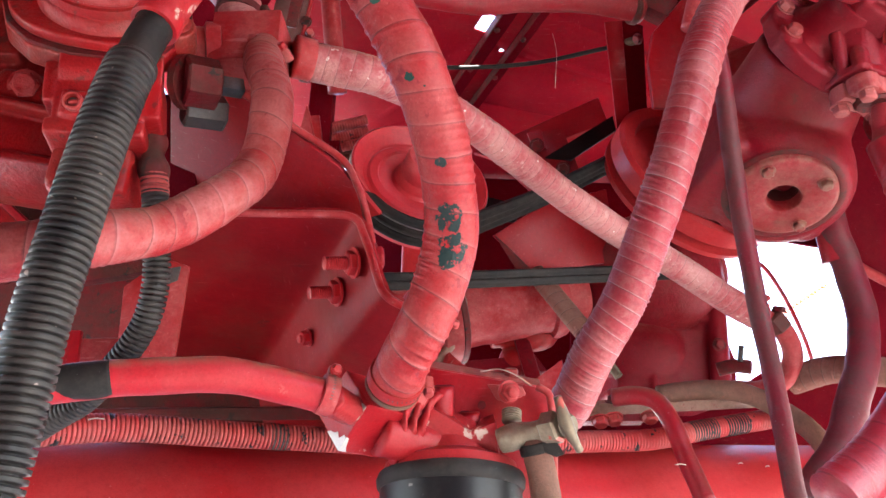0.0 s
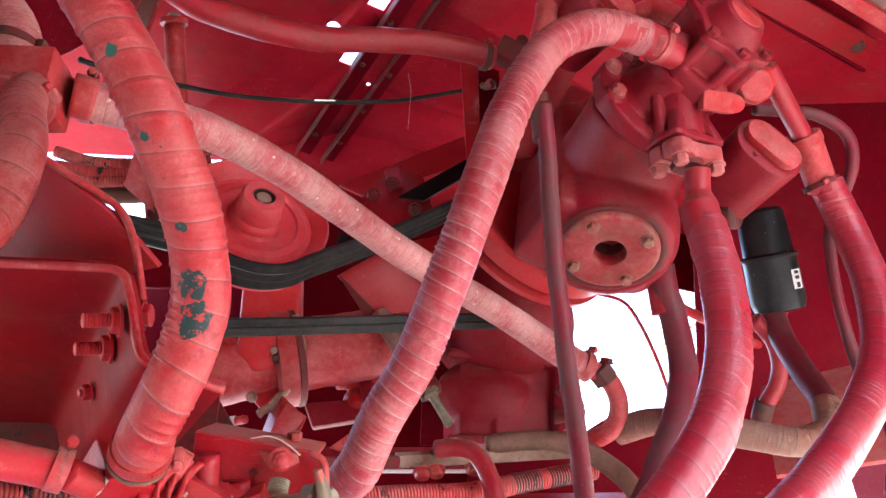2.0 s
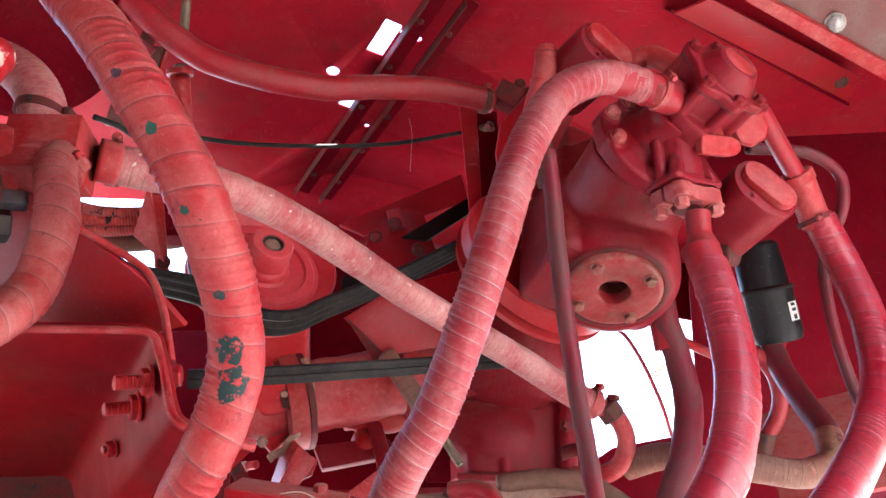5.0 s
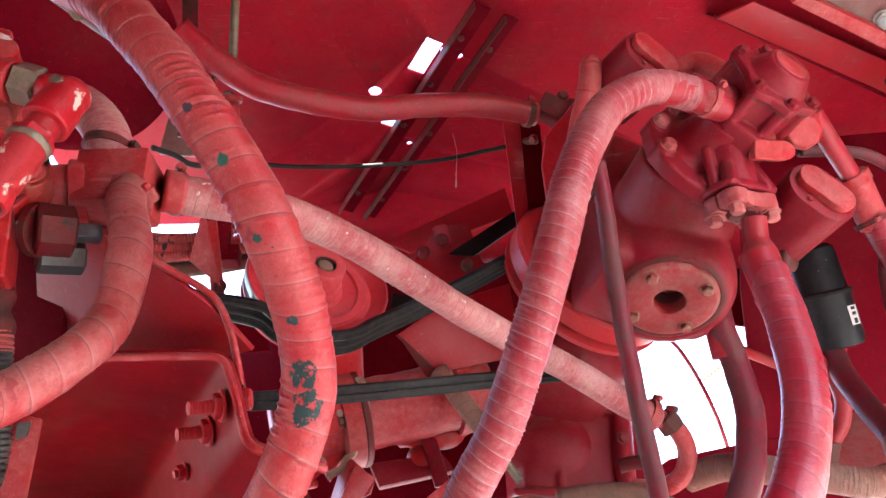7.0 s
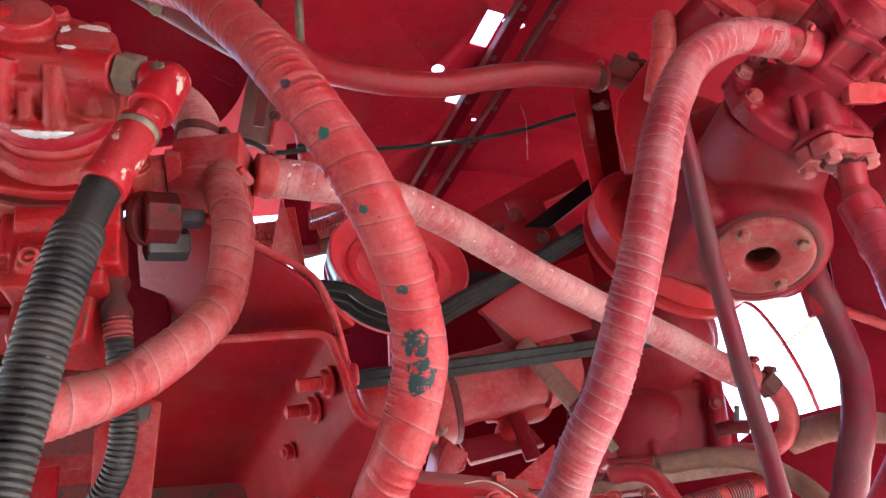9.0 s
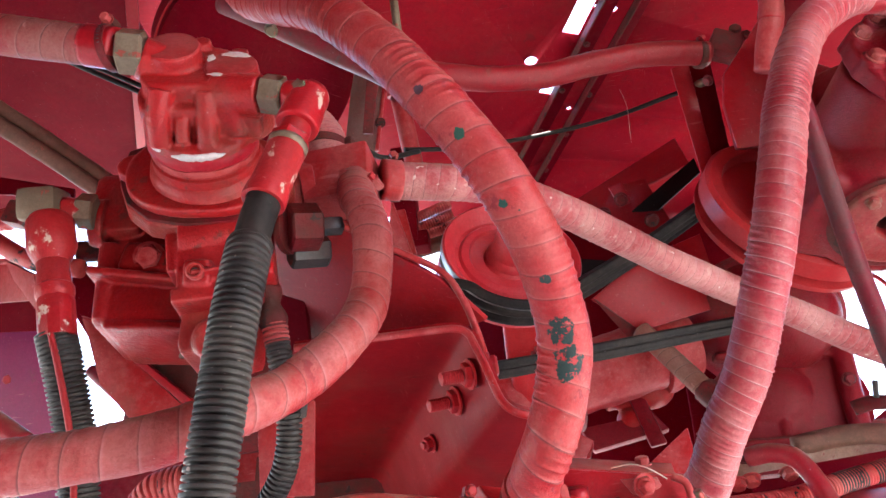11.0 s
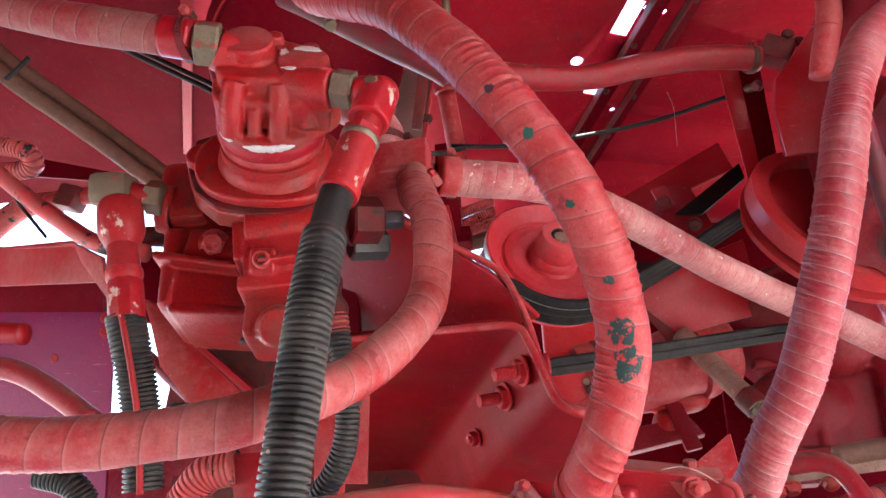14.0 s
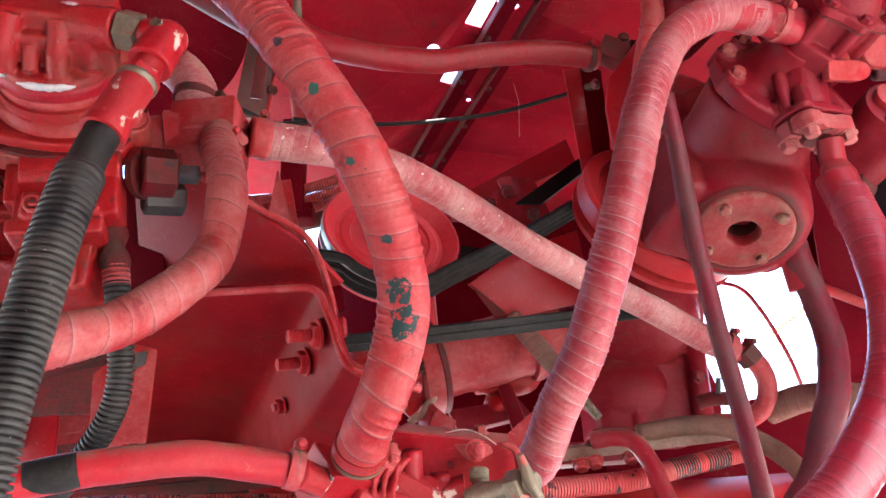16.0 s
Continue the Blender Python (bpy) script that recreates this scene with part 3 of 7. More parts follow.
# folded rails under the deck
for k, (off, wide) in enumerate(((-0.052, 0.055), (0.045, 0.045))):
    side = rail_dir.cross(Vector((0, 0, 1)))
    rail = thing("angle_rail", Vector((0.394, 1.177, 2.920)) + side * off, "dark red folded steel rail under the deck", "rail", "deck rails")
    a, b = Vector((0.394, 1.177, 2.920)) + side * off, Vector((-0.015, 2.072, 2.920)) + side * off
    link("flange", slab("flange", [a + Vector((0, 0, -0.004)), b + Vector((0, 0, -0.004)), b + side * wide + Vector((0, 0, -0.004)), a + side * wide + Vector((0, 0, -0.004))], 0.004, 0.001), red_shaded, rail)
    link("web", slab("web", [a + Vector((0, 0, -0.004)), b + Vector((0, 0, -0.004)), b + Vector((0, 0, -0.034)), a + Vector((0, 0, -0.034))], 0.004, 0.001), red_grimy, rail)
    for q in range(5):
        p = a.lerp(b, 0.12 + 0.19 * q) + side * wide * 0.5 + Vector((0, 0, -0.008))
        bolt(rail, p, p - Vector((0, 0, 1)), 0.008, red_grimy)
seam = thing("deck_rib", (-0.929, 1.009, 2.920), "narrow red seam rib on the deck", "rib")
link("strip", slab("strip", [Vector(p) - Vector((0, 0, 0.014)) for p in ((-0.917, 0.957, 2.920), (-0.886, 0.966, 2.920), (-1.219, 1.630, 2.920), (-1.245, 1.622, 2.920))], 0.01), red_paint, seam)

# ---- the large wrapped hoses ----
A = [(-0.494, 0.738, 2.521), (-0.445, 0.718, 2.397), (-0.335, 0.626, 2.235), (-0.234, 0.556, 2.096), (-0.158, 0.549, 1.992), (-0.103, 0.567, 1.911), (-0.059, 0.595, 1.849), (-0.028, 0.622, 1.792), (-0.007, 0.665, 1.747), (0.006, 0.714, 1.708), (0.010, 0.756, 1.657), (-0.004, 0.787, 1.605), (-0.025, 0.810, 1.560), (-0.049, 0.851, 1.528), (-0.061, 0.884, 1.516), (-0.064, 0.892, 1.513)]
hoseA = wrapped_hose("suction_hose", A, 0.0325, tape_patch, "thick red tape-wound hose with torn dark green spots", 0.036, 0.0024, 0.0016, 1)
clamp(hoseA, (-0.059, 0.878, 1.518), Vector(A[-1]) - Vector(A[-2]), 0.0345, red_dusty, 0.016, (0.9, -0.4, 0.2))
B = [(-0.220, 0.822, 2.010), (-0.173, 0.835, 2.009), (-0.119, 0.854, 2.010), (-0.062, 0.929, 2.049), (0.040, 1.013, 2.049), (0.143, 1.113, 2.037), (0.264, 1.221, 2.012), (0.381, 1.312, 1.990), (0.507, 1.380, 1.950), (0.632, 1.438, 1.895), (0.699, 1.464, 1.867)]
hoseB = wrapped_hose("return_hose", B, 0.0300, tape_dusty, "dust covered red tape-wound hose", 0.020, 0.0012, 0.0013, 2)
clamp(hoseB, (-0.208, 0.822, 2.007), (1, 0.2, 0), 0.0315, red_grimy, 0.016, (-0.2, -0.3, 1))
clamp(hoseB, (0.686, 1.457, 1.877), Vector(B[-1]) - Vector(B[-2]), 0.0315, red_dusty, 0.018, (0.3, -0.5, 1))
C = [(0.760, 0.935, 2.313), (0.708, 0.913, 2.318), (0.636, 0.894, 2.316), (0.572, 0.876, 2.284), (0.507, 0.862, 2.227), (0.456, 0.857, 2.144), (0.415, 0.856, 2.055), (0.384, 0.859, 1.970), (0.354, 0.880, 1.884), (0.327, 0.912, 1.811), (0.300, 0.951, 1.746), (0.269, 0.993, 1.677), (0.227, 1.042, 1.613), (0.197, 1.099, 1.559), (0.180, 1.139, 1.548)]
hoseC = wrapped_hose("arched_hose", C[1:], 0.0330, tape_pink, "thick dusty red tape-wound hose in a high arch", 0.0215, 0.0026, 0.0010, 3)
link("rubber_end", sweep("rubber_end", [(0.785, 0.946, 2.316), C[0], C[1], C[2]], 0.0322, 0.005, 30), hose_red, hoseC, "smooth rubber hose end")
band = clamp(hoseC, (0.744, 0.928, 2.315), Vector(C[0]) - Vector(C[1]), 0.0335, pale_bolt, 0.013, (-0.15, -0.9, 0.35))
ta, tb = Vector((0.733, 0.888, 2.300)), Vector((0.700, 0.876, 2.232))
td = (tb - ta).normalized()
tw = td.cross(Vector((-0.3, -1.0, -0.2))).normalized()
link("clamp_tail", slab("clamp_tail", [ta - tw * 0.0065, ta + tw * 0.0065, tb + tw * 0.0065 - td * 0.003, tb + tw * 0.004, tb - tw * 0.004, tb - tw * 0.0065 - td * 0.003], 0.0014, 0.0), pale_bolt, hoseC, "loose slotted clamp end")
for k in range(11):
    link("slot", block("slot", 0.0075, 0.0013, 0.0012, 0.0), dark_steel, band, "", Matrix.Translation(ta.lerp(tb, 0.06 + 0.08 * k) + tw.cross(td) * -0.0007) @ frame_of(tw + td * 0.25, td))
Dh = [(-0.257, 0.770, 1.974), (-0.248, 0.745, 1.928), (-0.222, 0.729, 1.841), (-0.229, 0.737, 1.752), (-0.250, 0.696, 1.671), (-0.298, 0.665, 1.610), (-0.328, 0.617, 1.570), (-0.373, 0.588, 1.541), (-0.445, 0.567, 1.520), (-0.535, 0.543, 1.508), (-0.616, 0.525, 1.507), (-0.721, 0.506, 1.524)]
hoseD = wrapped_hose("sweeping_hose", Dh, 0.0265, tape_red, "dusty red tape-wound hose in a wide sweep", 0.034, 0.0014, 0.0013, 4)
clamp(hoseD, (-0.252, 0.767, 1.941), Vector(Dh[1]) - Vector(Dh[0]), 0.0280, pale_bolt, 0.016, (0.9, -0.3, 0.4))
E1 = [(-0.838, 0.403, 2.102), (-0.754, 0.420, 2.072), (-0.673, 0.437, 2.044), (-0.590, 0.454, 2.024), (-0.508, 0.470, 2.006)]
hoseE = wrapped_hose("inlet_hose", E1, 0.0250, tape_grimy, "dusty red tape-wound hose at the pump inlet", 0.030, 0.0010, 0.0008, 5)
link("ferrule", sweep("ferrule", [(-0.515, 0.469, 2.008), (-0.477, 0.476, 1.999)], 0.0262, 0.004, 30), red_paint, hoseE, "smooth red ferrule")
clamp(hoseE, (-0.485, 0.475, 2.001), (1, 0, 0), 0.0270, red_grimy, 0.010, (0, -0.3, 1))
stub = wrapped_hose("upper_hose", [(-0.302, 0.787, 2.038), (-0.314, 0.782, 2.085), (-0.345, 0.787, 2.137), (-0.407, 0.810, 2.198), (-0.526, 0.875, 2.285)], 0.0330, tape_dusty, "dusty wrapped hose rising from the tee block", 0.012, 0.0014, 0.0006, 6)
clamp(stub, (-0.309, 0.782, 2.065), (0.1, -0.1, 1), 0.0345, red_grimy, 0.012, (1, -0.2, 0.3))

# ---- hoses on the gear side ----
J = [(0.825, 1.047, 2.113), (0.824, 1.063, 2.069), (0.825, 1.067, 1.998), (0.818, 1.049, 1.870), (0.796, 1.033, 1.754), (0.765, 1.025, 1.668), (0.718, 1.010, 1.588), (0.660, 1.006, 1.519), (0.597, 0.998, 1.455), (0.511, 0.985, 1.394)]
hoseJ = wrapped_hose("pressure_hose", J[2:], 0.0370, tape_gloss, "thick red tape-wound hose hanging from the flange", 0.042, 0.0014, 0.0012, 7)
link("pipe_end", sweep("pipe_end", J[:3], 0.0240, 0.003, 28, lambda S, T: 0.0085 * np.clip((S - 0.048) / 0.028, 0, 1)), hose_red, hoseJ, "bare red pipe end")
link("ferrule", sweep("ferrule", [(0.817, 1.067, 2.041), (0.823, 1.066, 1.943)], 0.0345, 0.006, 28), hose_red, hoseJ, "smooth red ferrule")
link("collar", sweep("collar", [(0.823, 1.067, 1.951), (0.824, 1.066, 1.938)], 0.0365, 0.003, 28), hose_red, hoseJ)
K = [(0.888, 1.408, 2.110), (0.889, 1.419, 2.064), (0.907, 1.438, 1.987), (0.901, 1.432, 1.862), (0.851, 1.399, 1.741), (0.795, 1.378, 1.649), (0.732, 1.356, 1.551), (0.649, 1.344, 1.472)]
hoseK = plain_hose("drain_hose", K, 0.0315, hose_dark, "dark dirty red hose under the gearbox")
link("sleeve", sweep("sleeve", [(0.886, 1.417, 2.105), (0.897, 1.447, 2.003)], 0.0350, 0.006, 26), hose_red, hoseK, "red painted sleeve")
R = [(1.022, 1.020, 2.373), (1.086, 1.081, 2.327), (1.160, 1.152, 2.285), (1.216, 1.207, 2.221), (1.258, 1.240, 2.126), (1.258, 1.232, 1.988), (1.211, 1.209, 1.831), (1.112, 1.169, 1.701), (0.990, 1.124, 1.591), (0.863, 1.073, 1.497), (0.739, 1.026, 1.422), (0.612, 0.983, 1.357)]
hoseR = wrapped_hose("outer_hose", R[3:], 0.0365, tape_gloss, "thick red wrapped hose with a glossy side", 0.045, 0.0012, 0.0010, 8)
link("pipe_end", sweep("pipe_end", R[:3], 0.0215, 0.006, 24), hose_red, hoseR, "dull red steel pipe")
link("ferrule", sweep("ferrule", [(1.155, 1.146, 2.296), (1.214, 1.217, 2.212)], 0.0335, 0.006, 28), red_dusty, hoseR, "faceted red ferrule")
link("collar", sweep("collar", [(1.149, 1.143, 2.301), (1.162, 1.156, 2.284)], 0.0380, 0.003, 8), red_dusty, hoseR)
clamp(hoseR, (1.209, 1.212, 2.221), Vector(R[4]) - Vector(R[3]), 0.0380, red_grimy, 0.012, (-0.3, -1, 0))
plain_hose("thin_pipe", [(1.068, 1.162, 2.388), (1.140, 1.162, 2.388), (1.214, 1.150, 2.368), (1.277, 1.163, 2.326), (1.291, 1.196, 2.269), (1.289, 1.257, 2.223), (1.274, 1.305, 2.180), (1.278, 1.352, 2.098), (1.289, 1.388, 1.996), (1.294, 1.401, 1.873), (1.268, 1.350, 1.762), (1.254, 1.317, 1.678), (1.191, 1.292, 1.562)], 0.0135, hose_dark, "thin dark red bent pipe")
S = [(1.212, 1.530, 2.071), (1.210, 1.514, 1.977), (1.204, 1.462, 1.868), (1.190, 1.401, 1.773), (1.156, 1.370, 1.707), (1.085, 1.362, 1.681), (0.995, 1.386, 1.700), (0.903, 1.444, 1.739), (0.839, 1.499, 1.764), (0.782, 1.569, 1.762)]
hoseS = wrapped_hose("muddy_hose", S[3:], 0.0300, tape_brown, "mud brown wrapped hose in a sharp bend", 0.024, 0.0013, 0.0010, 9)
link("upper_length", sweep("upper_length", S[:6], 0.0290, 0.008, 22), hose_dark, hoseS, "dark red upper length")
M = [(0.531, 1.030, 2.243), (0.535, 1.050, 2.175), (0.543, 1.112, 1.977), (0.561, 1.177, 1.776), (0.576, 1.216, 1.621), (0.586, 1.254, 1.467), (0.591, 1.266, 1.407)]
hoseM = plain_hose("straight_hose", M, 0.0175, hose_dark, "long straight dark red hose")
link("ferrule", sweep("ferrule", [(0.523, 1.029, 2.267), (0.531, 1.059, 2.177)], 0.0200, 0.006, 20), red_grimy, hoseM, "dirty crimped ferrule")
Nn = [(-0.335, 1.006, 2.612), (-0.262, 1.055, 2.569), (-0.182, 1.105, 2.544), (-0.067, 1.149, 2.542), (0.078, 1.198, 2.564), (0.224, 1.228, 2.607), (0.381, 1.259, 2.633), (0.499, 1.293, 2.637)]
hoseN = plain_hose("coolant_hose", Nn, 0.0300, hose_red, "smooth red hose under the deck")
clamp(hoseN, (0.480, 1.290, 2.635), Vector(Nn[-1]) - Vector(Nn[-2]), 0.0315, red_grimy, 0.016, (0, -0.6, 0.8))
plain_hose("black_cable", [(-0.269, 1.244, 2.446), (-0.139, 1.368, 2.531), (0.077, 1.498, 2.645), (0.261, 1.499, 2.664), (0.476, 1.431, 2.662)], 0.0060, rubber, "thin black cable under the deck", "cables")
link("cable_end", sweep("cable_end", [(0.462, 1.431, 2.661), (0.528, 1.409, 2.660)], 0.0115, 0.004, 12), olive, bpy.data.objects["black_cable"], "plated cable end")
plain_hose("thin_wire", [(-0.350, 1.040, 2.299), (-0.321, 1.086, 2.320), (-0.300, 1.134, 2.336), (-0.236, 1.248, 2.438)], 0.006, rubber, "thin black wire behind the hoses", "cables")
U = [(0.354, 1.471, 1.692), (0.396, 1.449, 1.690), (0.429, 1.431, 1.672), (0.453, 1.420, 1.620), (0.467, 1.413, 1.552), (0.483, 1.393, 1.467)]
plain_hose("bent_hose", U, 0.0190, hose_red, "short red hose bent downwards")
V = [(0.472, 1.546, 1.722), (0.565, 1.540, 1.733), (0.655, 1.525, 1.719), (0.727, 1.516, 1.675), (0.773, 1.495, 1.611), (0.792, 1.485, 1.527), (0.787, 1.498, 1.445)]
plain_hose("muddy_pipe", V, 0.0215, hose_brown, "mud brown hose bent in an arch")
tip = thing("elbow_pipe", (0.744, 1.484, 1.829), "dirty red elbow pipe at the hose end", "pipe")
link("bend", sweep("bend", [(0.703, 1.461, 1.869), (0.747, 1.479, 1.848), (0.771, 1.509, 1.806), (0.762, 1.545, 1.764), (0.718, 1.578, 1.746), (0.671, 1.617, 1.760)], 0.0215, 0.006, 20), red_dusty, tip)
link("union", lathe("union", [(0.024, -0.02), (0.030, -0.016), (0.030, 0.016), (0.024, 0.02)], 6, False), red_grimy, tip, "", aim((0.728, 1.467, 1.860), (0.757, 1.484, 1.829)))
bolt(tip, (0.736, 1.454, 1.881), (0.741, 1.435, 1.915), 0.014, red_grimy)
cock = thing("drain_cock", (0.712, 1.650, 1.842), "small dark tap beside the elbow pipe", "tap")
link("body", sweep("body", [(0.662, 1.670, 1.828), (0.699, 1.656, 1.832), (0.735, 1.648, 1.826)], 0.017, 0.006, 12), red_grimy, cock)
link("lever", sweep("lever", [(0.708, 1.641, 1.838), (0.711, 1.622, 1.871)], 0.007, 0.006, 8), dark_steel, cock)

# ---- hydraulic pump ----
PX = Vector((0.25, -0.95, 0.20)).normalized()
PR = Vector((-0.409, 0.571, 1.957))
PB = PR - PX * 0.105
up = (Vector((0, 0, 1)) - PX * PX.z).normalized()
PM = Matrix.Translation(PR) @ frame_of(up.cross(PX), up)
pump = thing("hydraulic_pump", PB, "red cast hydraulic pump with chipped paint and oily joints", "pump")


def local(m, p):
    return m.inverted() @ Vector(p)


def on_pump(x, y, z, rx=0, ry=0, rz=0):
    return PM @ pose(x, y, z, rx, ry, rz)


def pump_rod(a, b, r0, r1=None):
    return rod(PM @ Vector(a), PM @ Vector(b), r0, r1)


crown = [(0.070 * math.cos(a), max(-0.044, 0.070 * math.sin(a))) for a in [2 * math.pi * i / 48 for i in range(48)]]
cover = [(lathe("c", [(0.0705, -0.035), (0.0715, -0.030), (0.0715, -0.010), (0.069, -0.005), (0.060, 0.000)], 56), on_pump(0, 0, 0)),
         (outline("c", crown, 0.058, 0.010), on_pump(0, 0, 0.012)),
         (outline("c", [(0.96 * x, 0.86 * y + 0.010) for x, y in crown], 0.034, 0.010), on_pump(0.003, 0, 0.048)),
         (lathe("c", [(0.046, -0.02), (0.040, 0.040), (0.0345, 0.070), (0.0335, 0.085)], 40), on_pump(-0.025, 0.030, 0.0)),
         (lathe("c", [(0.046, -0.02), (0.040, 0.030), (0.0335, 0.056), (0.0325, 0.070)], 40), on_pump(0.047, 0.013, 0.0)),
         (lathe("c", [(0.024, -0.02), (0.021, 0.004), (0.019, 0.006)], 32), on_pump(0.006, -0.014, 0.047, 34)),
         pump_rod((-0.034, -0.024, 0.056), (-0.040, -0.046, 0.026), 0.0160, 0.0150), pump_rod((-0.040, -0.046, 0.028), (-0.041, -0.052, -0.005), 0.0150, 0.015),
         pump_rod((-0.012, -0.040, 0.026), (-0.012, -0.056, 0.000), 0.0105, 0.0095),
         pump_rod((0.018, -0.022, 0.052), (0.018, -0.047, 0.020), 0.0140, 0.0130), pump_rod((0.018, -0.047, 0.022), (0.017, -0.055, -0.005), 0.013, 0.013),
         pump_rod((0.050, -0.018, 0.030), (0.053, -0.042, 0.000), 0.012, 0.010),
         pump_rod((0.004, 0.064, -0.02), (0.004, 0.064, 0.074), 0.0125, 0.0115), pump_rod((0.052, 0.052, -0.02), (0.052, 0.052, 0.066), 0.0125, 0.0115),
         pump_rod((-0.020, 0.024, 0.050), (-0.064, 0.024, 0.072), 0.028, 0.027), pump_rod((0.030, -0.008, 0.042), (0.086, -0.024, 0.050), 0.028, 0.026),
         (block("c", 0.018, 0.062, 0.060, 0.005), on_pump(0.072, -0.006, 0.022))]
link("end_casting", cast("end_casting", cover, 0.0021, 6), red_worn, pump, "end casting with round bosses and deep pockets")
for x, y, z, rr in ((-0.025, 0.030, 0.0845, 0.0318), (0.047, 0.013, 0.0695, 0.0308)):
    link("boss_face", lathe("boss_face", [(rr, 0.0), (rr, 0.0010), (rr * 0.95, 0.0016)], 40), red_dusty, pump, "flat machined boss face", on_pump(x, y, z))
link("maker_plate", lathe("maker_plate", [(0.0165, 0.0), (0.0165, 0.0008), (0.0155, 0.0013)], 32), red_smooth, pump, "small round plate in the casting", on_pump(0.006, -0.0175, 0.0520, 34))


def bare_strip(a0, a1, r, z0, z1, seed):
    """A ragged chip in the paint of a round rim."""
    rng = np.random.default_rng(seed)
    n = 22
    v, f = [], []
    for i in range(n + 1):
        a = radians(a0 + (a1 - a0) * i / n)
        ends = min(1.0, 4.0 * min(i, n - i) / n + 0.1)
        lo, hi = z0 + (z1 - z0) * (0.5 - 0.5 * ends * rng.uniform(0.55, 1.0)), z1 - (z1 - z0) * (0.5 - 0.5 * ends * rng.uniform(0.75, 1.0))
        for z, rr in ((lo, r - 0.0012), (lo, r), (hi, r - 0.0010), (hi, r - 0.003)):
            v.append((rr * math.cos(a), rr * math.sin(a), z))
    for i in range(n):
        for k in range(3):
            f.append((4 * i + k, 4 * i + 4 + k, 4 * i + 5 + k, 4 * i + 1 + k))
    return from_arrays("bare_chip", v, f)


for a0, a1, z0, z1, sd in ((-112, -58, -0.017, -0.006, 3), (-146, -124, -0.014, -0.006, 4)):
    link("bare_chip", bare_strip(a0, a1, 0.0729, z0, z1, sd), bare, pump, "chip down to bright metal", on_pump(0, 0, 0))


def ragged(r1, r2, seed, n=26):
    """The outline of a flake of lost paint."""
    rng = np.random.default_rng(seed)
    ph = rng.uniform(0, 6.28, 4)
    return [((r1 * math.cos(a)) * (1 + 0.25 * math.sin(3 * a + ph[0]) + 0.15 * math.sin(7 * a + ph[1])), (r2 * math.sin(a)) * (1 + 0.25 * math.cos(2 * a + ph[2]) + 0.15 * math.sin(6 * a + ph[3]))) for a in [2 * math.pi * k / n for k in range(n)]]


link("bare_chip", outline("bare_chip", ragged(0.016, 0.0065, 1), 0.0008, 0.0), bare, pump, "chip down to bright metal", on_pump(0.050, 0.036, 0.0717))
link("bare_chip", outline("bare_chip", ragged(0.0045, 0.008, 2), 0.0008, 0.0), bare, pump, "chip down to bright metal", on_pump(0.0205, 0.026, 0.0717))
link("bare_chip", outline("bare_chip", ragged(0.008, 0.003, 5), 0.0008, 0.0), bare, pump, "chip down to bright metal", on_pump(0.032, -0.012, 0.0717))
link("chipped_rim", lathe("chipped_rim", [(0.0712, -0.034), (0.0722, -0.032), (0.0722, -0.019), (0.0712, -0.017)], 64), pump_rim, pump, "rim with bare metal chips", on_pump(0, 0, 0))
link("housing", lathe("housing", [(0.080, -0.110), (0.0785, -0.080), (0.0755, -0.068), (0.0715, -0.064), (0.0710, -0.052), (0.0675, -0.050), (0.0675, -0.047), (0.0700, -0.045), (0.0705, -0.036), (0.060, -0.030)], 64), red_worn, pump, "", on_pump(0, 0, 0))
top_fl = [(0.104 * math.copysign(abs(math.cos(a)) ** 0.8, math.cos(a)), 0.087 * math.copysign(abs(math.sin(a)) ** 0.9, math.sin(a))) for a in [2 * math.pi * k / 44 for k in range(44)]]
low_fl = [(-0.124, 0.056), (-0.122, -0.012), (-0.104, -0.056), (-0.070, -0.088), (-0.020, -0.099), (0.040, -0.092), (0.084, -0.062), (0.102, -0.018), (0.102, 0.030), (0.07, 0.07), (0.0, 0.09), (-0.08, 0.085)]
link("mounting_flange", cast("mounting_flange", [(outline("c", top_fl, 0.016, 0.004), on_pump(-0.006, -0.002, -0.090)), rod(PM @ Vector((0.086, -0.016, -0.088)), PM @ Vector((0.086, -0.016, -0.125)), 0.026, 0.028), rod(PM @ Vector((-0.100, 0.010, -0.086)), PM @ Vector((-0.100, 0.010, -0.125)), 0.026, 0.028)], 0.0022, 3), red_worn, pump, "rounded pump flange")
link("lower_flange", cast("lower_flange", [(outline("c", low_fl, 0.030, 0.004), on_pump(0, 0.0, -0.118))], 0.0024, 2), red_worn, pump, "angular adaptor flange")
link("greasy_gasket", outline("greasy_gasket", [(x * 0.985, y * 0.985) for x, y in low_fl], 0.005, 0.001), red_grimy, pump, "oily gasket line", on_pump(0, 0, -0.1005))
bolt(pump, on_pump(0.086, -0.016, -0.087).translation, on_pump(0.086, -0.016, 0.2).translation, 0.0165, red_worn, 0.014)
link("bolt_hole", lathe("bolt_hole", [(0.0095, 0.0), (0.0095, 0.0012)], 20), dark_steel, pump, "dark open bolt hole", on_pump(-0.078, -0.066, -0.1025))
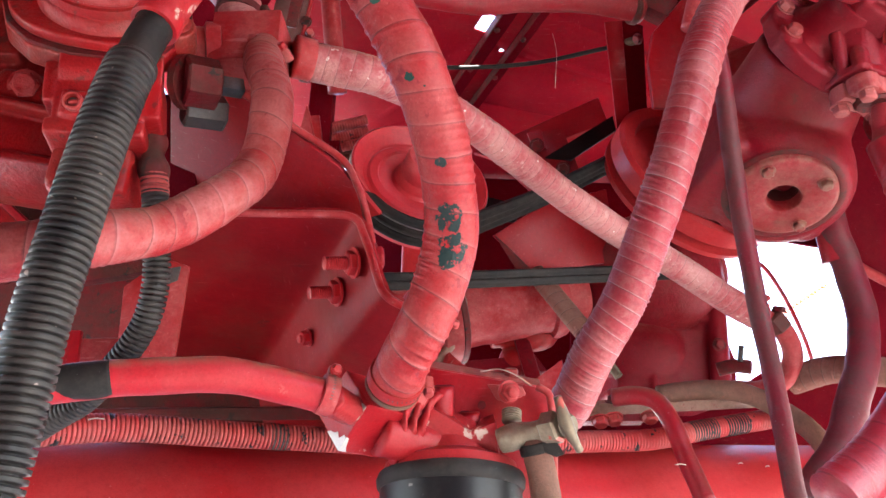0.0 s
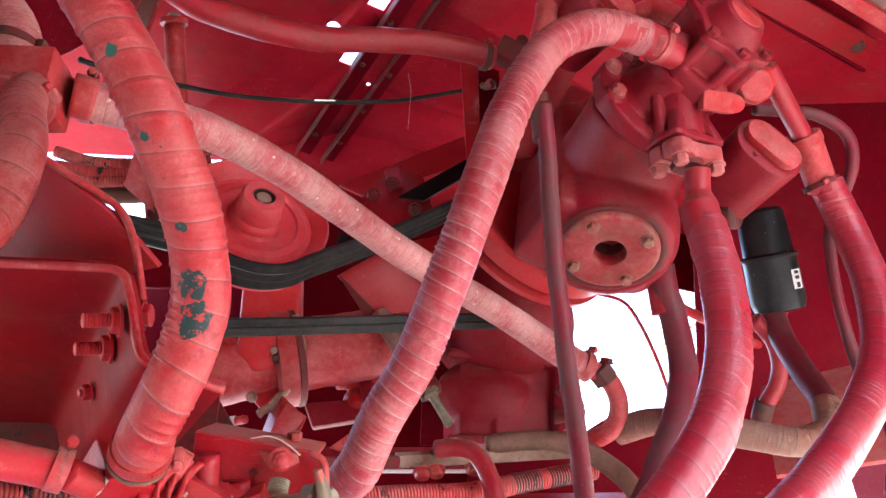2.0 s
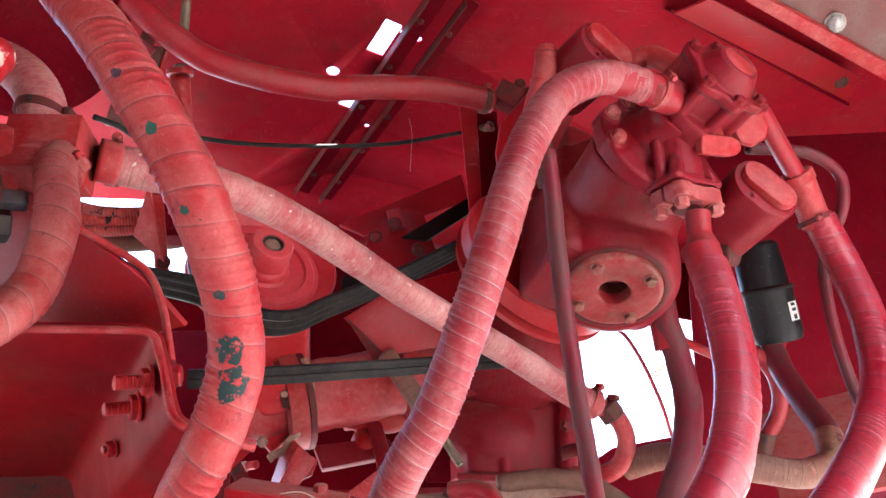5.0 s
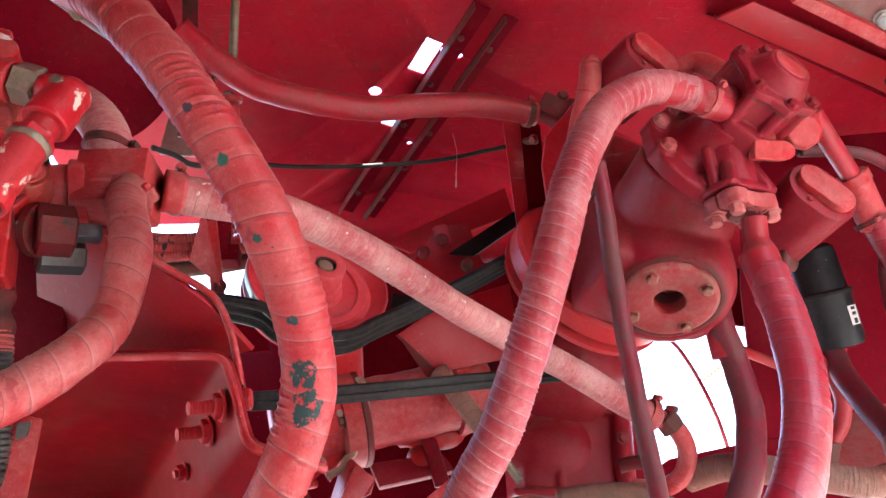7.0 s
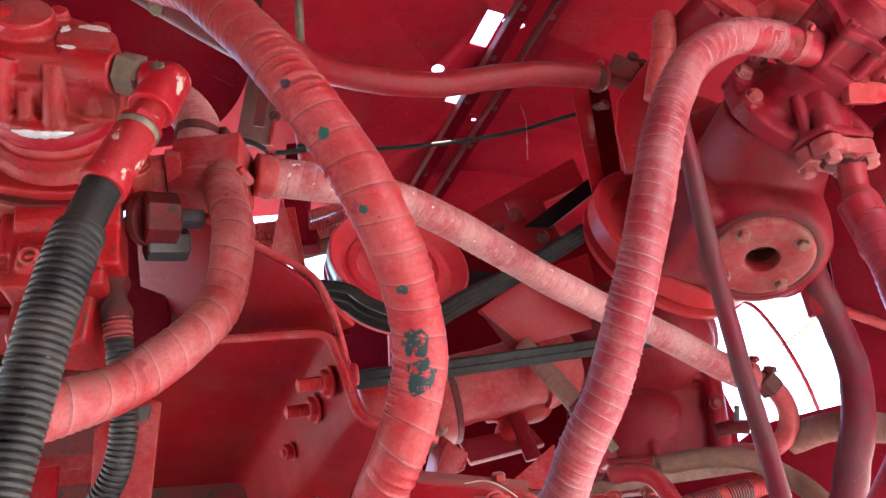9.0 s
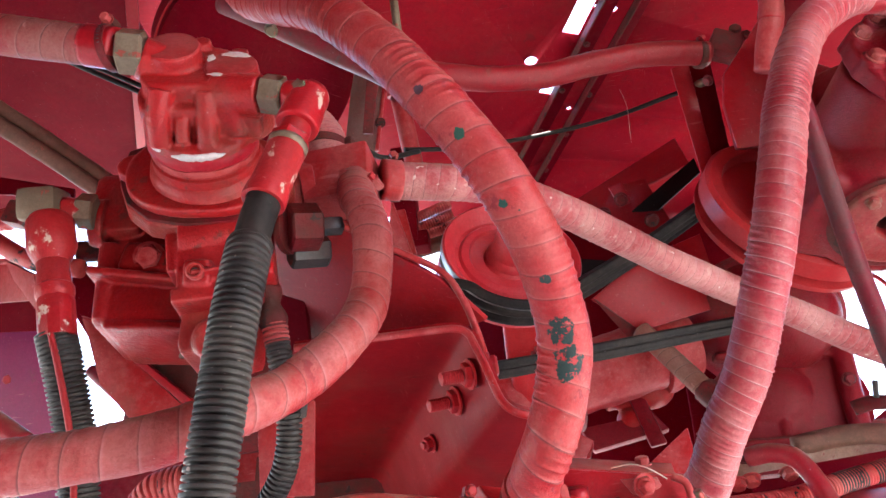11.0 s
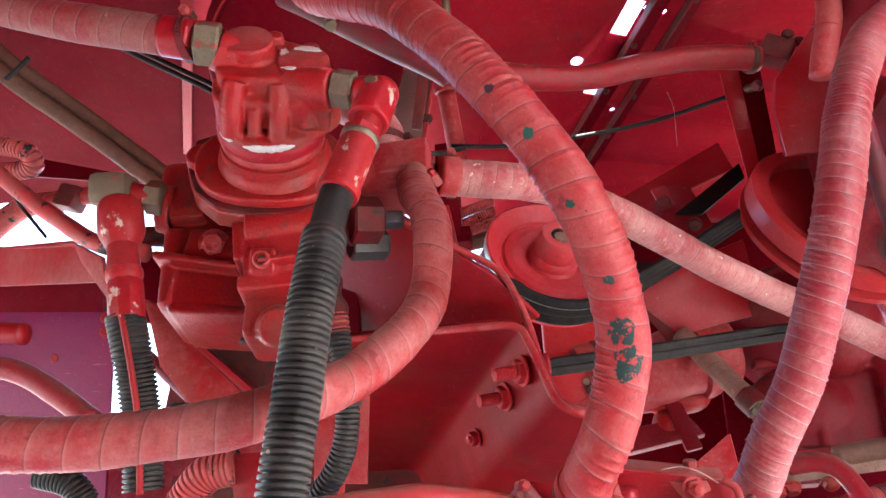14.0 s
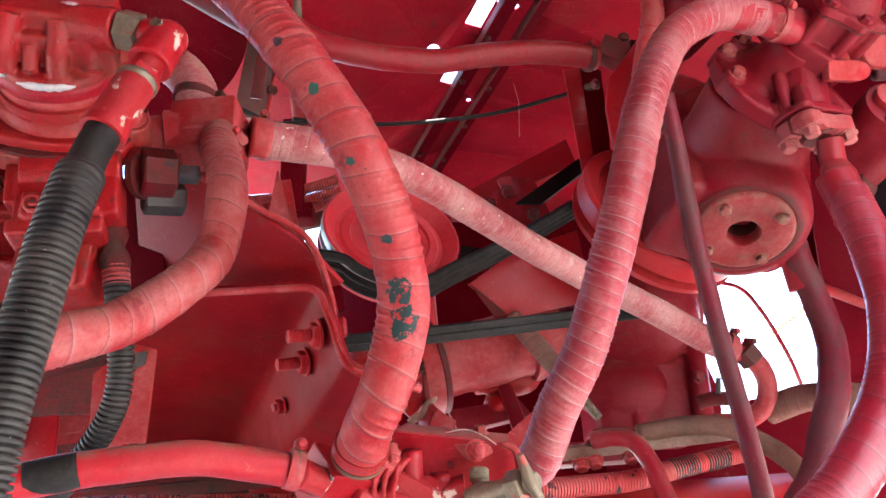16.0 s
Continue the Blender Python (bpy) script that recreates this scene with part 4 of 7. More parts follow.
body = [(block("c", 0.170, 0.13, 0.204, 0.016), at_pose((-0.532, 0.782, 1.8555), 0, 0, 8)),
        (block("c", 0.155, 0.13, 0.060, 0.020, 1.08), at_pose((-0.522, 0.785, 1.783), 0, 6, 8)), (block("c", 0.165, 0.12, 0.013, 0.004), at_pose((-0.515, 0.780, 1.746), 0, 6, 8)),
        (block("c", 0.080, 0.090, 0.108, 0.014), at_pose((-0.596, 0.732, 1.944), 0, 0, 8)),
        (lathe("c", [(0.036, 0.0), (0.034, 0.020)], 32), aim((-0.606, 0.700, 1.913), (-0.660, 0.680, 1.913))),
        (block("c", 0.095, 0.040, 0.048, 0.010), at_pose((-0.530, 0.722, 1.846), 0, 10, 8)),
        (block("c", 0.180, 0.045, 0.012, 0.004), at_pose((-0.528, 0.717, 1.812), 0, 11, 8)),
        rod(Vector((-0.600, 0.712, 1.880)), Vector((-0.594, 0.716, 1.760)), 0.016, 0.012)]
link("body", cast("body", body, 0.0026, 3), red_worn, pump, "main pump body with a parting rib")
bolt(pump, (-0.532, 0.704, 1.846), (-0.508, 0.640, 1.812), 0.0175, red_worn, 0.014)
link("bare_chip", outline("bare_chip", ragged(0.012, 0.0016, 8), 0.0008, 0.0), bare, pump, "scratch down to bright metal", Matrix.Translation((-0.478, 0.6935, 1.806)) @ frame_of((1, 0.14, -0.19), (0, 0.2, 1)))
VA, VB = Vector((-0.468, 0.668, 1.836)), Vector((-0.358, 0.703, 1.853))
block_parts = [rod(VA, VB, 0.029, 0.033), (block("c", 0.122, 0.066, 0.072, 0.006), at_pose((-0.412, 0.700, 1.806), 4, -9, 12)),
               (block("c", 0.016, 0.052, 0.060, 0.004), at_pose((-0.476, 0.680, 1.815), 4, -9, 12)),
               (block("c", 0.034, 0.034, 0.030, 0.005), aim((-0.434, 0.668, 1.780), (-0.428, 0.634, 1.768))),
               (block("c", 0.112, 0.070, 0.022, 0.005), at_pose((-0.418, 0.704, 1.757), 4, -6, 12)), (block("c", 0.075, 0.02, 0.006, 0.002), at_pose((-0.40, 0.662, 1.777), 4, -9, 12))]
link("valve_block", cast("valve_block", block_parts, 0.0020, 3), red_worn, pump, "valve block along the pump side")
link("plug", lathe("plug", [(0.0115, -0.004), (0.0115, 0.004), (0.0098, 0.006), (0.0082, 0.006), (0.0070, 0.004), (0.0070, 0.001), (0.0, 0.001)], 28), red_worn, pump, "round screw plug with a hollow centre", aim((-0.4302, 0.6500, 1.7733), (-0.4215, 0.6035, 1.7565)))
link("plug_hole", lathe("plug_hole", [(0.0050, 0.0), (0.0050, 0.0022)], 6, False), dark_steel, pump, "dark socket", aim((-0.4302, 0.6500, 1.7733), (-0.4215, 0.6035, 1.7565)))
low_parts = [(block("c", 0.094, 0.10, 0.084, 0.012), at_pose((-0.432, 0.752, 1.736), 4, 0, 10)), (lathe("c", [(0.029, 0.0), (0.028, 0.018), (0.022, 0.026)], 36), aim((-0.424, 0.716, 1.709), (-0.414, 0.672, 1.687))),
             (block("c", 0.080, 0.09, 0.012, 0.004, 0.8), at_pose((-0.436, 0.750, 1.698), 4, 4, 10))]
link("end_cover", cast("end_cover", low_parts, 0.0024, 3), red_worn, pump, "rounded lower end cover")
link("foot_plate", slab("foot_plate", [(-0.661, 0.835, 1.848), (-0.415, 0.860, 1.806), (-0.395, 0.860, 1.665), (-0.517, 0.866, 1.645), (-0.653, 0.860, 1.784)], 0.02), red_grimy, pump, "oily mounting plate")
# left elbow with its fitting
link("swivel_nut", lathe("swivel_nut", [(0.021, -0.012), (0.025, -0.010), (0.025, 0.010), (0.021, 0.012)], 6, False), olive, pump, "bare plated hexagon nut", aim((-0.611, 0.660, 1.908), (-0.552, 0.679, 1.903)))
nut = link("swivel_nut", lathe("swivel_nut", [(0.024, -0.016), (0.029, -0.013), (0.029, 0.013), (0.024, 0.016)], 6, False), olive, pump, "bare plated hexagon nut", aim((-0.461, 0.482, 1.996), (-0.412, 0.499, 1.995)))
link("swivel_nut", lathe("swivel_nut", [(0.020, -0.014), (0.025, -0.012), (0.025, 0.012), (0.020, 0.014)], 6, False), olive, pump, "bare plated hexagon nut", aim((-0.297, 0.540, 1.941), (-0.260, 0.546, 1.931)))

# ---- fittings and corrugated sleeves at the pump ----
elb = thing("elbow_fitting", (-0.654, 0.631, 1.906), "red elbow fitting with a bare tarnished top", "fitting", "elbow fittings")
link("elbow_body", block("elbow_body", 0.056, 0.055, 0.048, 0.013), olive, elb, "tarnished bare elbow top", Matrix.Translation((-0.660, 0.636, 1.909)) @ pose(0, 0, 0, 25, 0, 8))
link("neck", sweep("neck", [(-0.639, 0.643, 1.906), (-0.615, 0.655, 1.905)], 0.017, 0.004, 18), red_chipped, elb)
EA, EB = Vector((-0.649, 0.642, 1.884)), Vector((-0.616, 0.671, 1.718))
link("swivel", lathe("swivel", [(0.026, -0.006), (0.0305, 0.002), (0.0310, 0.040), (0.0285, 0.048), (0.0230, 0.060), (0.0210, 0.064)], 32), red_chipped, elb, "", aim(EA, EB))
link("neck_tube", lathe("neck_tube", [(0.0205, 0.060), (0.0200, 0.078), (0.0210, 0.080), (0.0210, 0.104)], 28), red_chipped, elb, "", aim(EA, EB))
link("crimp_ring", lathe("crimp_ring", [(0.0210, 0.098), (0.0238, 0.101), (0.0240, 0.110), (0.0225, 0.116), (0.0210, 0.118)], 32), red_chipped, elb, "ring with flaked edge", aim(EA, EB))
link("ferrule", lathe("ferrule", [(0.0205, 0.112), (0.0232, 0.122), (0.0232, 0.164), (0.0225, 0.172)], 10), red_chipped, elb, "crimped red ferrule", aim(EA, EB))
G = [(-0.622, 0.672, 1.726), (-0.614, 0.686, 1.691), (-0.609, 0.716, 1.640), (-0.604, 0.737, 1.594), (-0.600, 0.761, 1.522)]
hoseG = ribbed_hose("corrugated_sleeve", G, 0.0235, plastic, "black corrugated sleeve with a red painted stripe", 0.0062, 0.0015)
link("stripe", sweep("stripe", [Vector(p) + Vector((0.0085, -0.0190, -0.010)) for p in G], 0.0044, 0.006, 8, None, 0.03, 1.0), red_chipped, hoseG, "narrow red paint stripe")
elb = thing("elbow_fitting", (-0.252, 0.541, 1.923), "red elbow fitting with flaking cream paint", "fitting", "elbow fittings")
EA, EB = Vector((-0.2545, 0.540, 1.912)), Vector((-0.2905, 0.523, 1.760))
LE = span(EA, EB)
link("elbow_head", cast("elbow_head", [(ball(0.0235), at_pose((-0.2505, 0.5425, 1.925))), rod(Vector((-0.280, 0.541, 1.936)), Vector((-0.252, 0.5425, 1.926)), 0.0185, 0.0225), (lathe("c", [(0.0225, -0.012), (0.0250, 0.010), (0.0262, 0.034), (0.0255, 0.038)], 32), aim(EA, EB))], 0.0016, 3), red_chipped, elb, "rounded elbow")
link("bare_patch", outline("bare_patch", ragged(0.013, 0.008, 11), 0.003, 0.001), olive, elb, "tarnished bare patch", Matrix.Translation((-0.2610, 0.5215, 1.9265)) @ frame_of((1, -0.45, -0.25), (0.15, -0.25, 1)))
link("neck", sweep("neck", [(-0.290, 0.541, 1.939), (-0.270, 0.542, 1.933)], 0.0165, 0.0004, 24, lambda S, T: 0.001 * np.sin(S * 1500)), red_chipped, elb, "thread overpainted red")
link("neck_tube", lathe("neck_tube", [(0.0185, 0.030), (0.0185, 0.062)], 28), red_paint, elb, "", aim(EA, EB))
link("hex_collar", lathe("hex_collar", [(0.0205, 0.054), (0.0232, 0.057), (0.0232, 0.072)], 6, False), red_chipped, elb, "", aim(EA, EB, 12))
link("cream_band", lathe("cream_band", [(0.0222, 0.066), (0.0236, 0.068), (0.0236, 0.073), (0.0220, 0.076)], 24), olive, elb, "band worn to cream primer", aim(EA, EB))
link("ferrule", lathe("ferrule", [(0.0215, 0.074), (0.0228, 0.080), (0.0228, LE - 0.022), (0.0232, LE - 0.018)], 12), red_chipped, elb, "crimped red ferrule", aim(EA, EB))
link("end_ring", lathe("end_ring", [(0.0228, LE - 0.021), (0.0242, LE - 0.014), (0.0248, LE - 0.004), (0.0240, LE), (0.0195, LE), (0.0190, LE - 0.006)], 40), red_chipped, elb, "flared ring at the hose", aim(EA, EB))
link("rubber_end", sweep("rubber_end", [(-0.287, 0.5245, 1.772), (-0.2945, 0.521, 1.735), (-0.299, 0.518, 1.695), (-0.300, 0.516, 1.68)], 0.0190, 0.004, 28), rubber, elb, "smooth black rubber hose end")
Fp = [(-0.298, 0.518, 1.701), (-0.298, 0.514, 1.686), (-0.306, 0.516, 1.616), (-0.315, 0.526, 1.532), (-0.323, 0.535, 1.457), (-0.328, 0.545, 1.389), (-0.331, 0.551, 1.338), (-0.335, 0.555, 1.283)]
hoseF = ribbed_hose("corrugated_sleeve", Fp, 0.0214, plastic, "thick black corrugated sleeve over a hose", 0.0071, 0.0026)
link("cuff", lathe("cuff", [(0.0195, -0.002), (0.0238, -0.001), (0.0242, 0.0010), (0.0238, 0.0025)], 36), plastic, hoseF, "cut sleeve end", aim(Fp[0], Fp[1]))
Hh = [(-0.356, 0.734, 1.729), (-0.353, 0.742, 1.705), (-0.347, 0.763, 1.649), (-0.346, 0.782, 1.605), (-0.354, 0.799, 1.568), (-0.370, 0.814, 1.542), (-0.396, 0.833, 1.517), (-0.433, 0.862, 1.488), (-0.480, 0.884, 1.468), (-0.528, 0.904, 1.444), (-0.587, 0.932, 1.406)]
hoseH = ribbed_hose("corrugated_sleeve", Hh, 0.0145, plastic, "thin black corrugated sleeve with red paint marks", 0.0066, 0.0018)
link("painted_end", sweep("painted_end", Hh[:2], 0.0152, 0.001, 24, ribs(0.0066, 0.0018)), plastic_red, hoseH, "red painted end")
link("pipe_end", sweep("pipe_end", [(-0.384, 0.732, 1.832), (-0.371, 0.733, 1.790), (-0.359, 0.731, 1.744), (-0.356, 0.737, 1.724)], 0.0165, 0.004, 18, lambda S, T: 0.003 * np.sin(S * 140)), red_grimy, hoseH, "greasy red pipe end")

# ---- tee block and hexagon fitting ----
tee = thing("tee_block", (-0.279, 0.784, 1.982), "red square steel tee block between hoses", "fitting")
link("block", block("block", 0.100, 0.085, 0.088, 0.005), red_dusty, tee, "", Matrix.Translation((-0.283, 0.794, 1.995)) @ pose(0, 0, 0, 6, 0, -2))
link("hex_ring", lathe("hex_ring", [(0.042, -0.012), (0.047, -0.010), (0.047, 0.010), (0.042, 0.012)], 24), red_dusty, tee, "", aim((-0.338, 0.792, 1.989), (-0.408, 0.776, 1.976)))
link("pipe_neck", sweep("pipe_neck", [(-0.342, 0.792, 1.989), (-0.392, 0.777, 1.975)], 0.040, 0.006, 28), red_dusty, tee)
link("outlet", sweep("outlet", [(-0.226, 0.807, 2.002), (-0.199, 0.820, 2.004)], 0.0325, 0.006, 28), red_dusty, tee)
fit = thing("hexagon_fitting", (-0.309, 0.715, 1.862), "large tarnished hexagon fitting with a square end", "fitting")
link("hexagon", lathe("hexagon", [(0.029, -0.022), (0.0335, -0.019), (0.0335, 0.019), (0.029, 0.022)], 6, False), red_grimy, fit, "", aim((-0.316, 0.718, 1.866), (-0.267, 0.746, 1.878)))
link("washer", lathe("washer", [(0.036, -0.005), (0.036, 0.005)], 28), red_grimy, fit, "", aim((-0.337, 0.722, 1.870), (-0.259, 0.709, 1.852)))
link("square_end", block("square_end", 0.020, 0.020, 0.034, 0.003), dark_steel, fit, "dark square end", aim((-0.282, 0.731, 1.870), (-0.251, 0.749, 1.879)))
fit = thing("hexagon_fitting", (-0.318, 0.764, 1.857), "dark oily hexagon fitting", "fitting")
link("hexagon", lathe("hexagon", [(0.021, -0.028), (0.024, -0.025), (0.024, 0.025), (0.021, 0.028)], 6, False), dark_steel, fit, "", aim((-0.324, 0.764, 1.857), (-0.278, 0.791, 1.870)))

# ---- bolted bracket of folded plate ----
bracket = thing("bolted_bracket", (-0.30, 1.0, 1.70), "red folded steel bracket with bolts through its wall", "bracket")
SILL = [(-0.375, 0.861, 1.757), (-0.30, 0.863, 1.757), (-0.160, 0.867, 1.757), (-0.140, 0.868, 1.7565), (-0.126, 0.868, 1.752), (-0.117, 0.868, 1.743), (-0.112, 0.868, 1.730),
        (-0.101, 0.869, 1.700), (-0.089, 0.870, 1.660), (-0.080, 0.870, 1.637), (-0.068, 0.872, 1.625), (-0.040, 0.884, 1.617), (0.02, 0.912, 1.607)]


def bent_sheet(name, rim, back, thick):
    """A sheet whose front edge follows rim and which runs back along the vector back."""
    v, f = [], []
    n = len(rim)
    q = [Vector(p) for p in rim]
    for layer in (0, 1):
        for k in (0.0, 0.5, 1.0):
            for i, p in enumerate(q):
                t = (q[min(i + 1, n - 1)] - q[max(i - 1, 0)]).normalized()
                out = t.cross(Vector(back)).normalized()
                v.append(p + Vector(back) * k + out * thick * layer)
    for layer in (0, 1):
        o = layer * 3 * n
        for r in (0, 1):
            for i in range(n - 1):
                f.append((o + r * n + i, o + r * n + i + 1, o + (r + 1) * n + i + 1, o + (r + 1) * n + i))
    for i in range(n - 1):
        f.append((i, i + 1, 3 * n + i + 1, 3 * n + i))
    me = from_arrays(name, v, f)
    sharp(me, 45)
    return me


link("folded_sheet", bent_sheet("folded_sheet", SILL, (-0.285, 0.62, -0.012), 0.011), red_inner, bracket)
link("sill_edge", sweep("sill_edge", SILL, 0.0058, 0.004, 10), red_dusty, bracket, "dusty pale plate edge")
link("upper_plate", slab("upper_plate", [(-0.106, 0.901, 1.759), (-0.125, 0.891, 1.817), (-0.148, 0.879, 1.858), (-0.214, 0.848, 1.891), (-0.290, 0.805, 1.926), (-0.412, 0.824, 1.972), (-0.468, 1.063, 1.859), (-0.264, 1.029, 1.817)], 0.010), red_paint, bracket, "taller second plate behind")
link("mount_plate", slab("mount_plate", [(-0.703, 0.900, 2.081), (-0.390, 0.880, 1.976), (-0.407, 1.034, 1.809), (-0.731, 1.094, 1.844)], 0.012), red_shaded, bracket, "greasy plate behind the pump, darkened for shade")
link("upper_edge", sweep("upper_edge", [(-0.100, 0.905, 1.723), (-0.107, 0.891, 1.757), (-0.124, 0.882, 1.813), (-0.147, 0.870, 1.853), (-0.212, 0.840, 1.886), (-0.288, 0.797, 1.919)], 0.0055, 0.006, 12), red_dusty, bracket)
for p, q, r, st in (((-0.124, 0.902, 1.698), (-0.163, 0.884, 1.688), 0.0180, 0.034), ((-0.158, 0.985, 1.694), (-0.197, 0.966, 1.683), 0.0180, 0.034), ((-0.226, 1.135, 1.684), (-0.239, 1.127, 1.678), 0.0125, 0.006)):
    bolt(bracket, p, q, r, red_smooth if r > 0.015 else red_chipped, 0.013, st)
bolt(bracket, (-0.096, 0.898, 1.704), (-0.075, 0.898, 1.705), 0.0165, red_paint, 0.012)
link("left_flange", slab("left_flange", [(-0.373, 0.854, 1.680), (-0.342, 0.865, 1.672), (-0.347, 0.885, 1.547), (-0.420, 0.882, 1.552), (-0.421, 0.856, 1.638)], 0.010), red_dusty, bracket, "dusty upright end flange")
link("slot", slab("slot", [(-0.365, 0.851, 1.662), (-0.348, 0.850, 1.664), (-0.352, 0.857, 1.647), (-0.366, 0.860, 1.643)], 0.003, 0.0), dark_steel, bracket, "dark slot in the flange")
# background plates: the grimy paint puts the depth's shade into their colour
link("lower_plate", slab("lower_plate", [(-0.70, 1.508, 1.83), (-0.1, 1.508, 1.83), (-0.1, 1.508, 1.15), (-1.0, 1.508, 1.15), (-1.0, 1.508, 1.775), (-0.70, 1.508, 1.775)], 0.01), red_grimy, bracket, "lower plate in grimy paint, dark to read as deep shade")
link("back_plate", slab("back_plate", [(-1.05, 1.50, 2.14), (-0.35, 1.50, 2.14), (-0.35, 1.50, 1.84), (-1.05, 1.50, 1.84)], 0.01), red_grimy, bracket, "rear plate in grimy paint, dark to read as deep shade")

# ---- belt pulley and belts ----
PA = Vector((0.34, -0.91, 0.22)).normalized()
PC = Vector((-0.052, 1.403, 2.211))
pulley = thing("belt_pulley", PC, "red dished belt pulley with a raised hub", "pulley")
QM = aim(PC, PC + PA) @ Matrix.Scale(1.1, 4)
link("disc", lathe("disc", [(0.135, -0.075), (0.152, -0.070), (0.152, -0.060), (0.128, -0.052), (0.152, -0.044), (0.152, -0.036), (0.128, -0.028), (0.152, -0.020), (0.153, 0.004), (0.149, 0.006), (0.143, -0.002), (0.128, -0.016), (0.122, -0.022), (0.114, -0.022), (0.108, -0.016), (0.092, -0.014), (0.088, -0.020), (0.058, -0.024), (0.052, -0.016), (0.0, -0.016)], 72), pulley_paint, pulley, "", QM)
link("hub", shell("hub", [(0.054, -0.016), (0.052, -0.004), (0.046, 0.002), (0.044, 0.048), (0.041, 0.052), (0.0235, 0.052), (0.0225, 0.050), (0.0225, 0.036), (0.0, 0.036)], 48), pulley_paint, pulley, "raised round hub", QM)
link("worn_rim", shell("worn_rim", [(0.1535, -0.018), (0.1545, -0.016), (0.1545, 0.002), (0.1535, 0.004)], 72), steel, pulley, "rim polished by the belt", QM)
link("shaft_end", lathe("shaft_end", [(0.0165, 0.034), (0.0165, 0.046), (0.014, 0.0485), (0.0, 0.0485)], 28), rust, pulley, "rusty shaft end", QM)
link("bore_ring", shell("bore_ring", [(0.0223, 0.049), (0.0223, 0.0375), (0.0165, 0.0375)], 32), dark_steel, pulley, "dark gap round the shaft", QM)
link("groove_shine", shell("groove_shine", [(0.1525, -0.0205), (0.1290, -0.0275), (0.1290, -0.0285), (0.1525, -0.0358)], 72), steel, pulley, "groove polished by the belts", QM)
QI = QM.inverted()
down = QI.to_3x3() @ Vector((0.10, 0, -1))
turn = math.atan2(down.y, down.x)
arc = [turn + radians(a) for a in (-52, -40, -26, -12, 2, 16, 30, 42)]
if (QM @ Vector((math.cos(arc[0]), math.sin(arc[0]), 0))).x > (QM @ Vector((math.cos(arc[-1]), math.sin(arc[-1]), 0))).x:
    arc.reverse()
for k in range(3):
    zb = 0.000 - 0.025 * k
    off = PA * (0.012 - 0.025 * k)
    wrapp = [QM @ Vector((0.150 * math.cos(a), 0.150 * math.sin(a), zb)) for a in arc]
    b = thing("drive_belt", wrapp[3], "dusty black rubber drive belt running under the pulley", "belt", "drive belts")
    left = [Vector(p) + off for p in ((-0.428, 1.333, 2.171), (-0.349, 1.383, 2.164))]
    right = [Vector(p) + off for p in ((0.241, 1.492, 2.216), (0.340, 1.503, 2.277), (0.460, 1.507, 2.350))]
    link("belt", sweep("belt", left + wrapp + right, 0.0125, 0.008, 24, flat_belt(0.0125), 0.03, 0.90), rubber, b)
for k in range(2):
    off = Vector((0.0, 0.006 * k, -0.016 * k))
    b = thing("drive_belt", Vector((0.018, 1.298, 1.872)) + off, "straight run of dusty black drive belt", "belt", "drive belts")
    link("belt", sweep("belt", [Vector(p) + off for p in ((-0.159, 1.267, 1.866), (-0.094, 1.275, 1.872), (0.077, 1.326, 1.904), (0.360, 1.409, 1.960), (0.534, 1.459, 1.993))], 0.0105, 0.02, 24, flat_belt(0.0105), 0.03, 0.9), rubber, b)

# ---- large sheave behind the gearbox ----
SC = Vector((0.640, 1.499, 2.284))
sheave = thing("large_sheave", SC, "large red cast sheave behind the gearbox", "pulley")
link("rim", lathe("rim", [(0.10, -0.07), (0.225, -0.065), (0.228, -0.05), (0.195, -0.038), (0.228, -0.026), (0.230, 0.02), (0.220, 0.03), (0.190, 0.024), (0.182, 0.0), (0.08, -0.005), (0.07, -0.005), (0.0, -0.005)], 72), red_smooth, sheave, "", aim(SC, SC + PA))
link("hub", lathe("hub", [(0.072, -0.01), (0.070, 0.036), (0.062, 0.042), (0.0, 0.042)], 44), red_paint, sheave, "", aim(SC, SC + PA))

# ---- gearbox ----
GC = Vector((0.709, 1.263, 2.050))
gup = Vector((0.20, 0.25, 1.0)).normalized()
gback = -(PA - gup * PA.dot(gup)).normalized()
GM = Matrix.Translation(GC) @ frame_of(gback.cross(gup), gback)
gear = thing("gearbox", GC, "large red cast gearbox with a round bottom cover", "gearbox")


def on_gear(x, y, z, rx=0, ry=0, rz=0):
    return GM @ pose(x, y, z, rx, ry, rz)


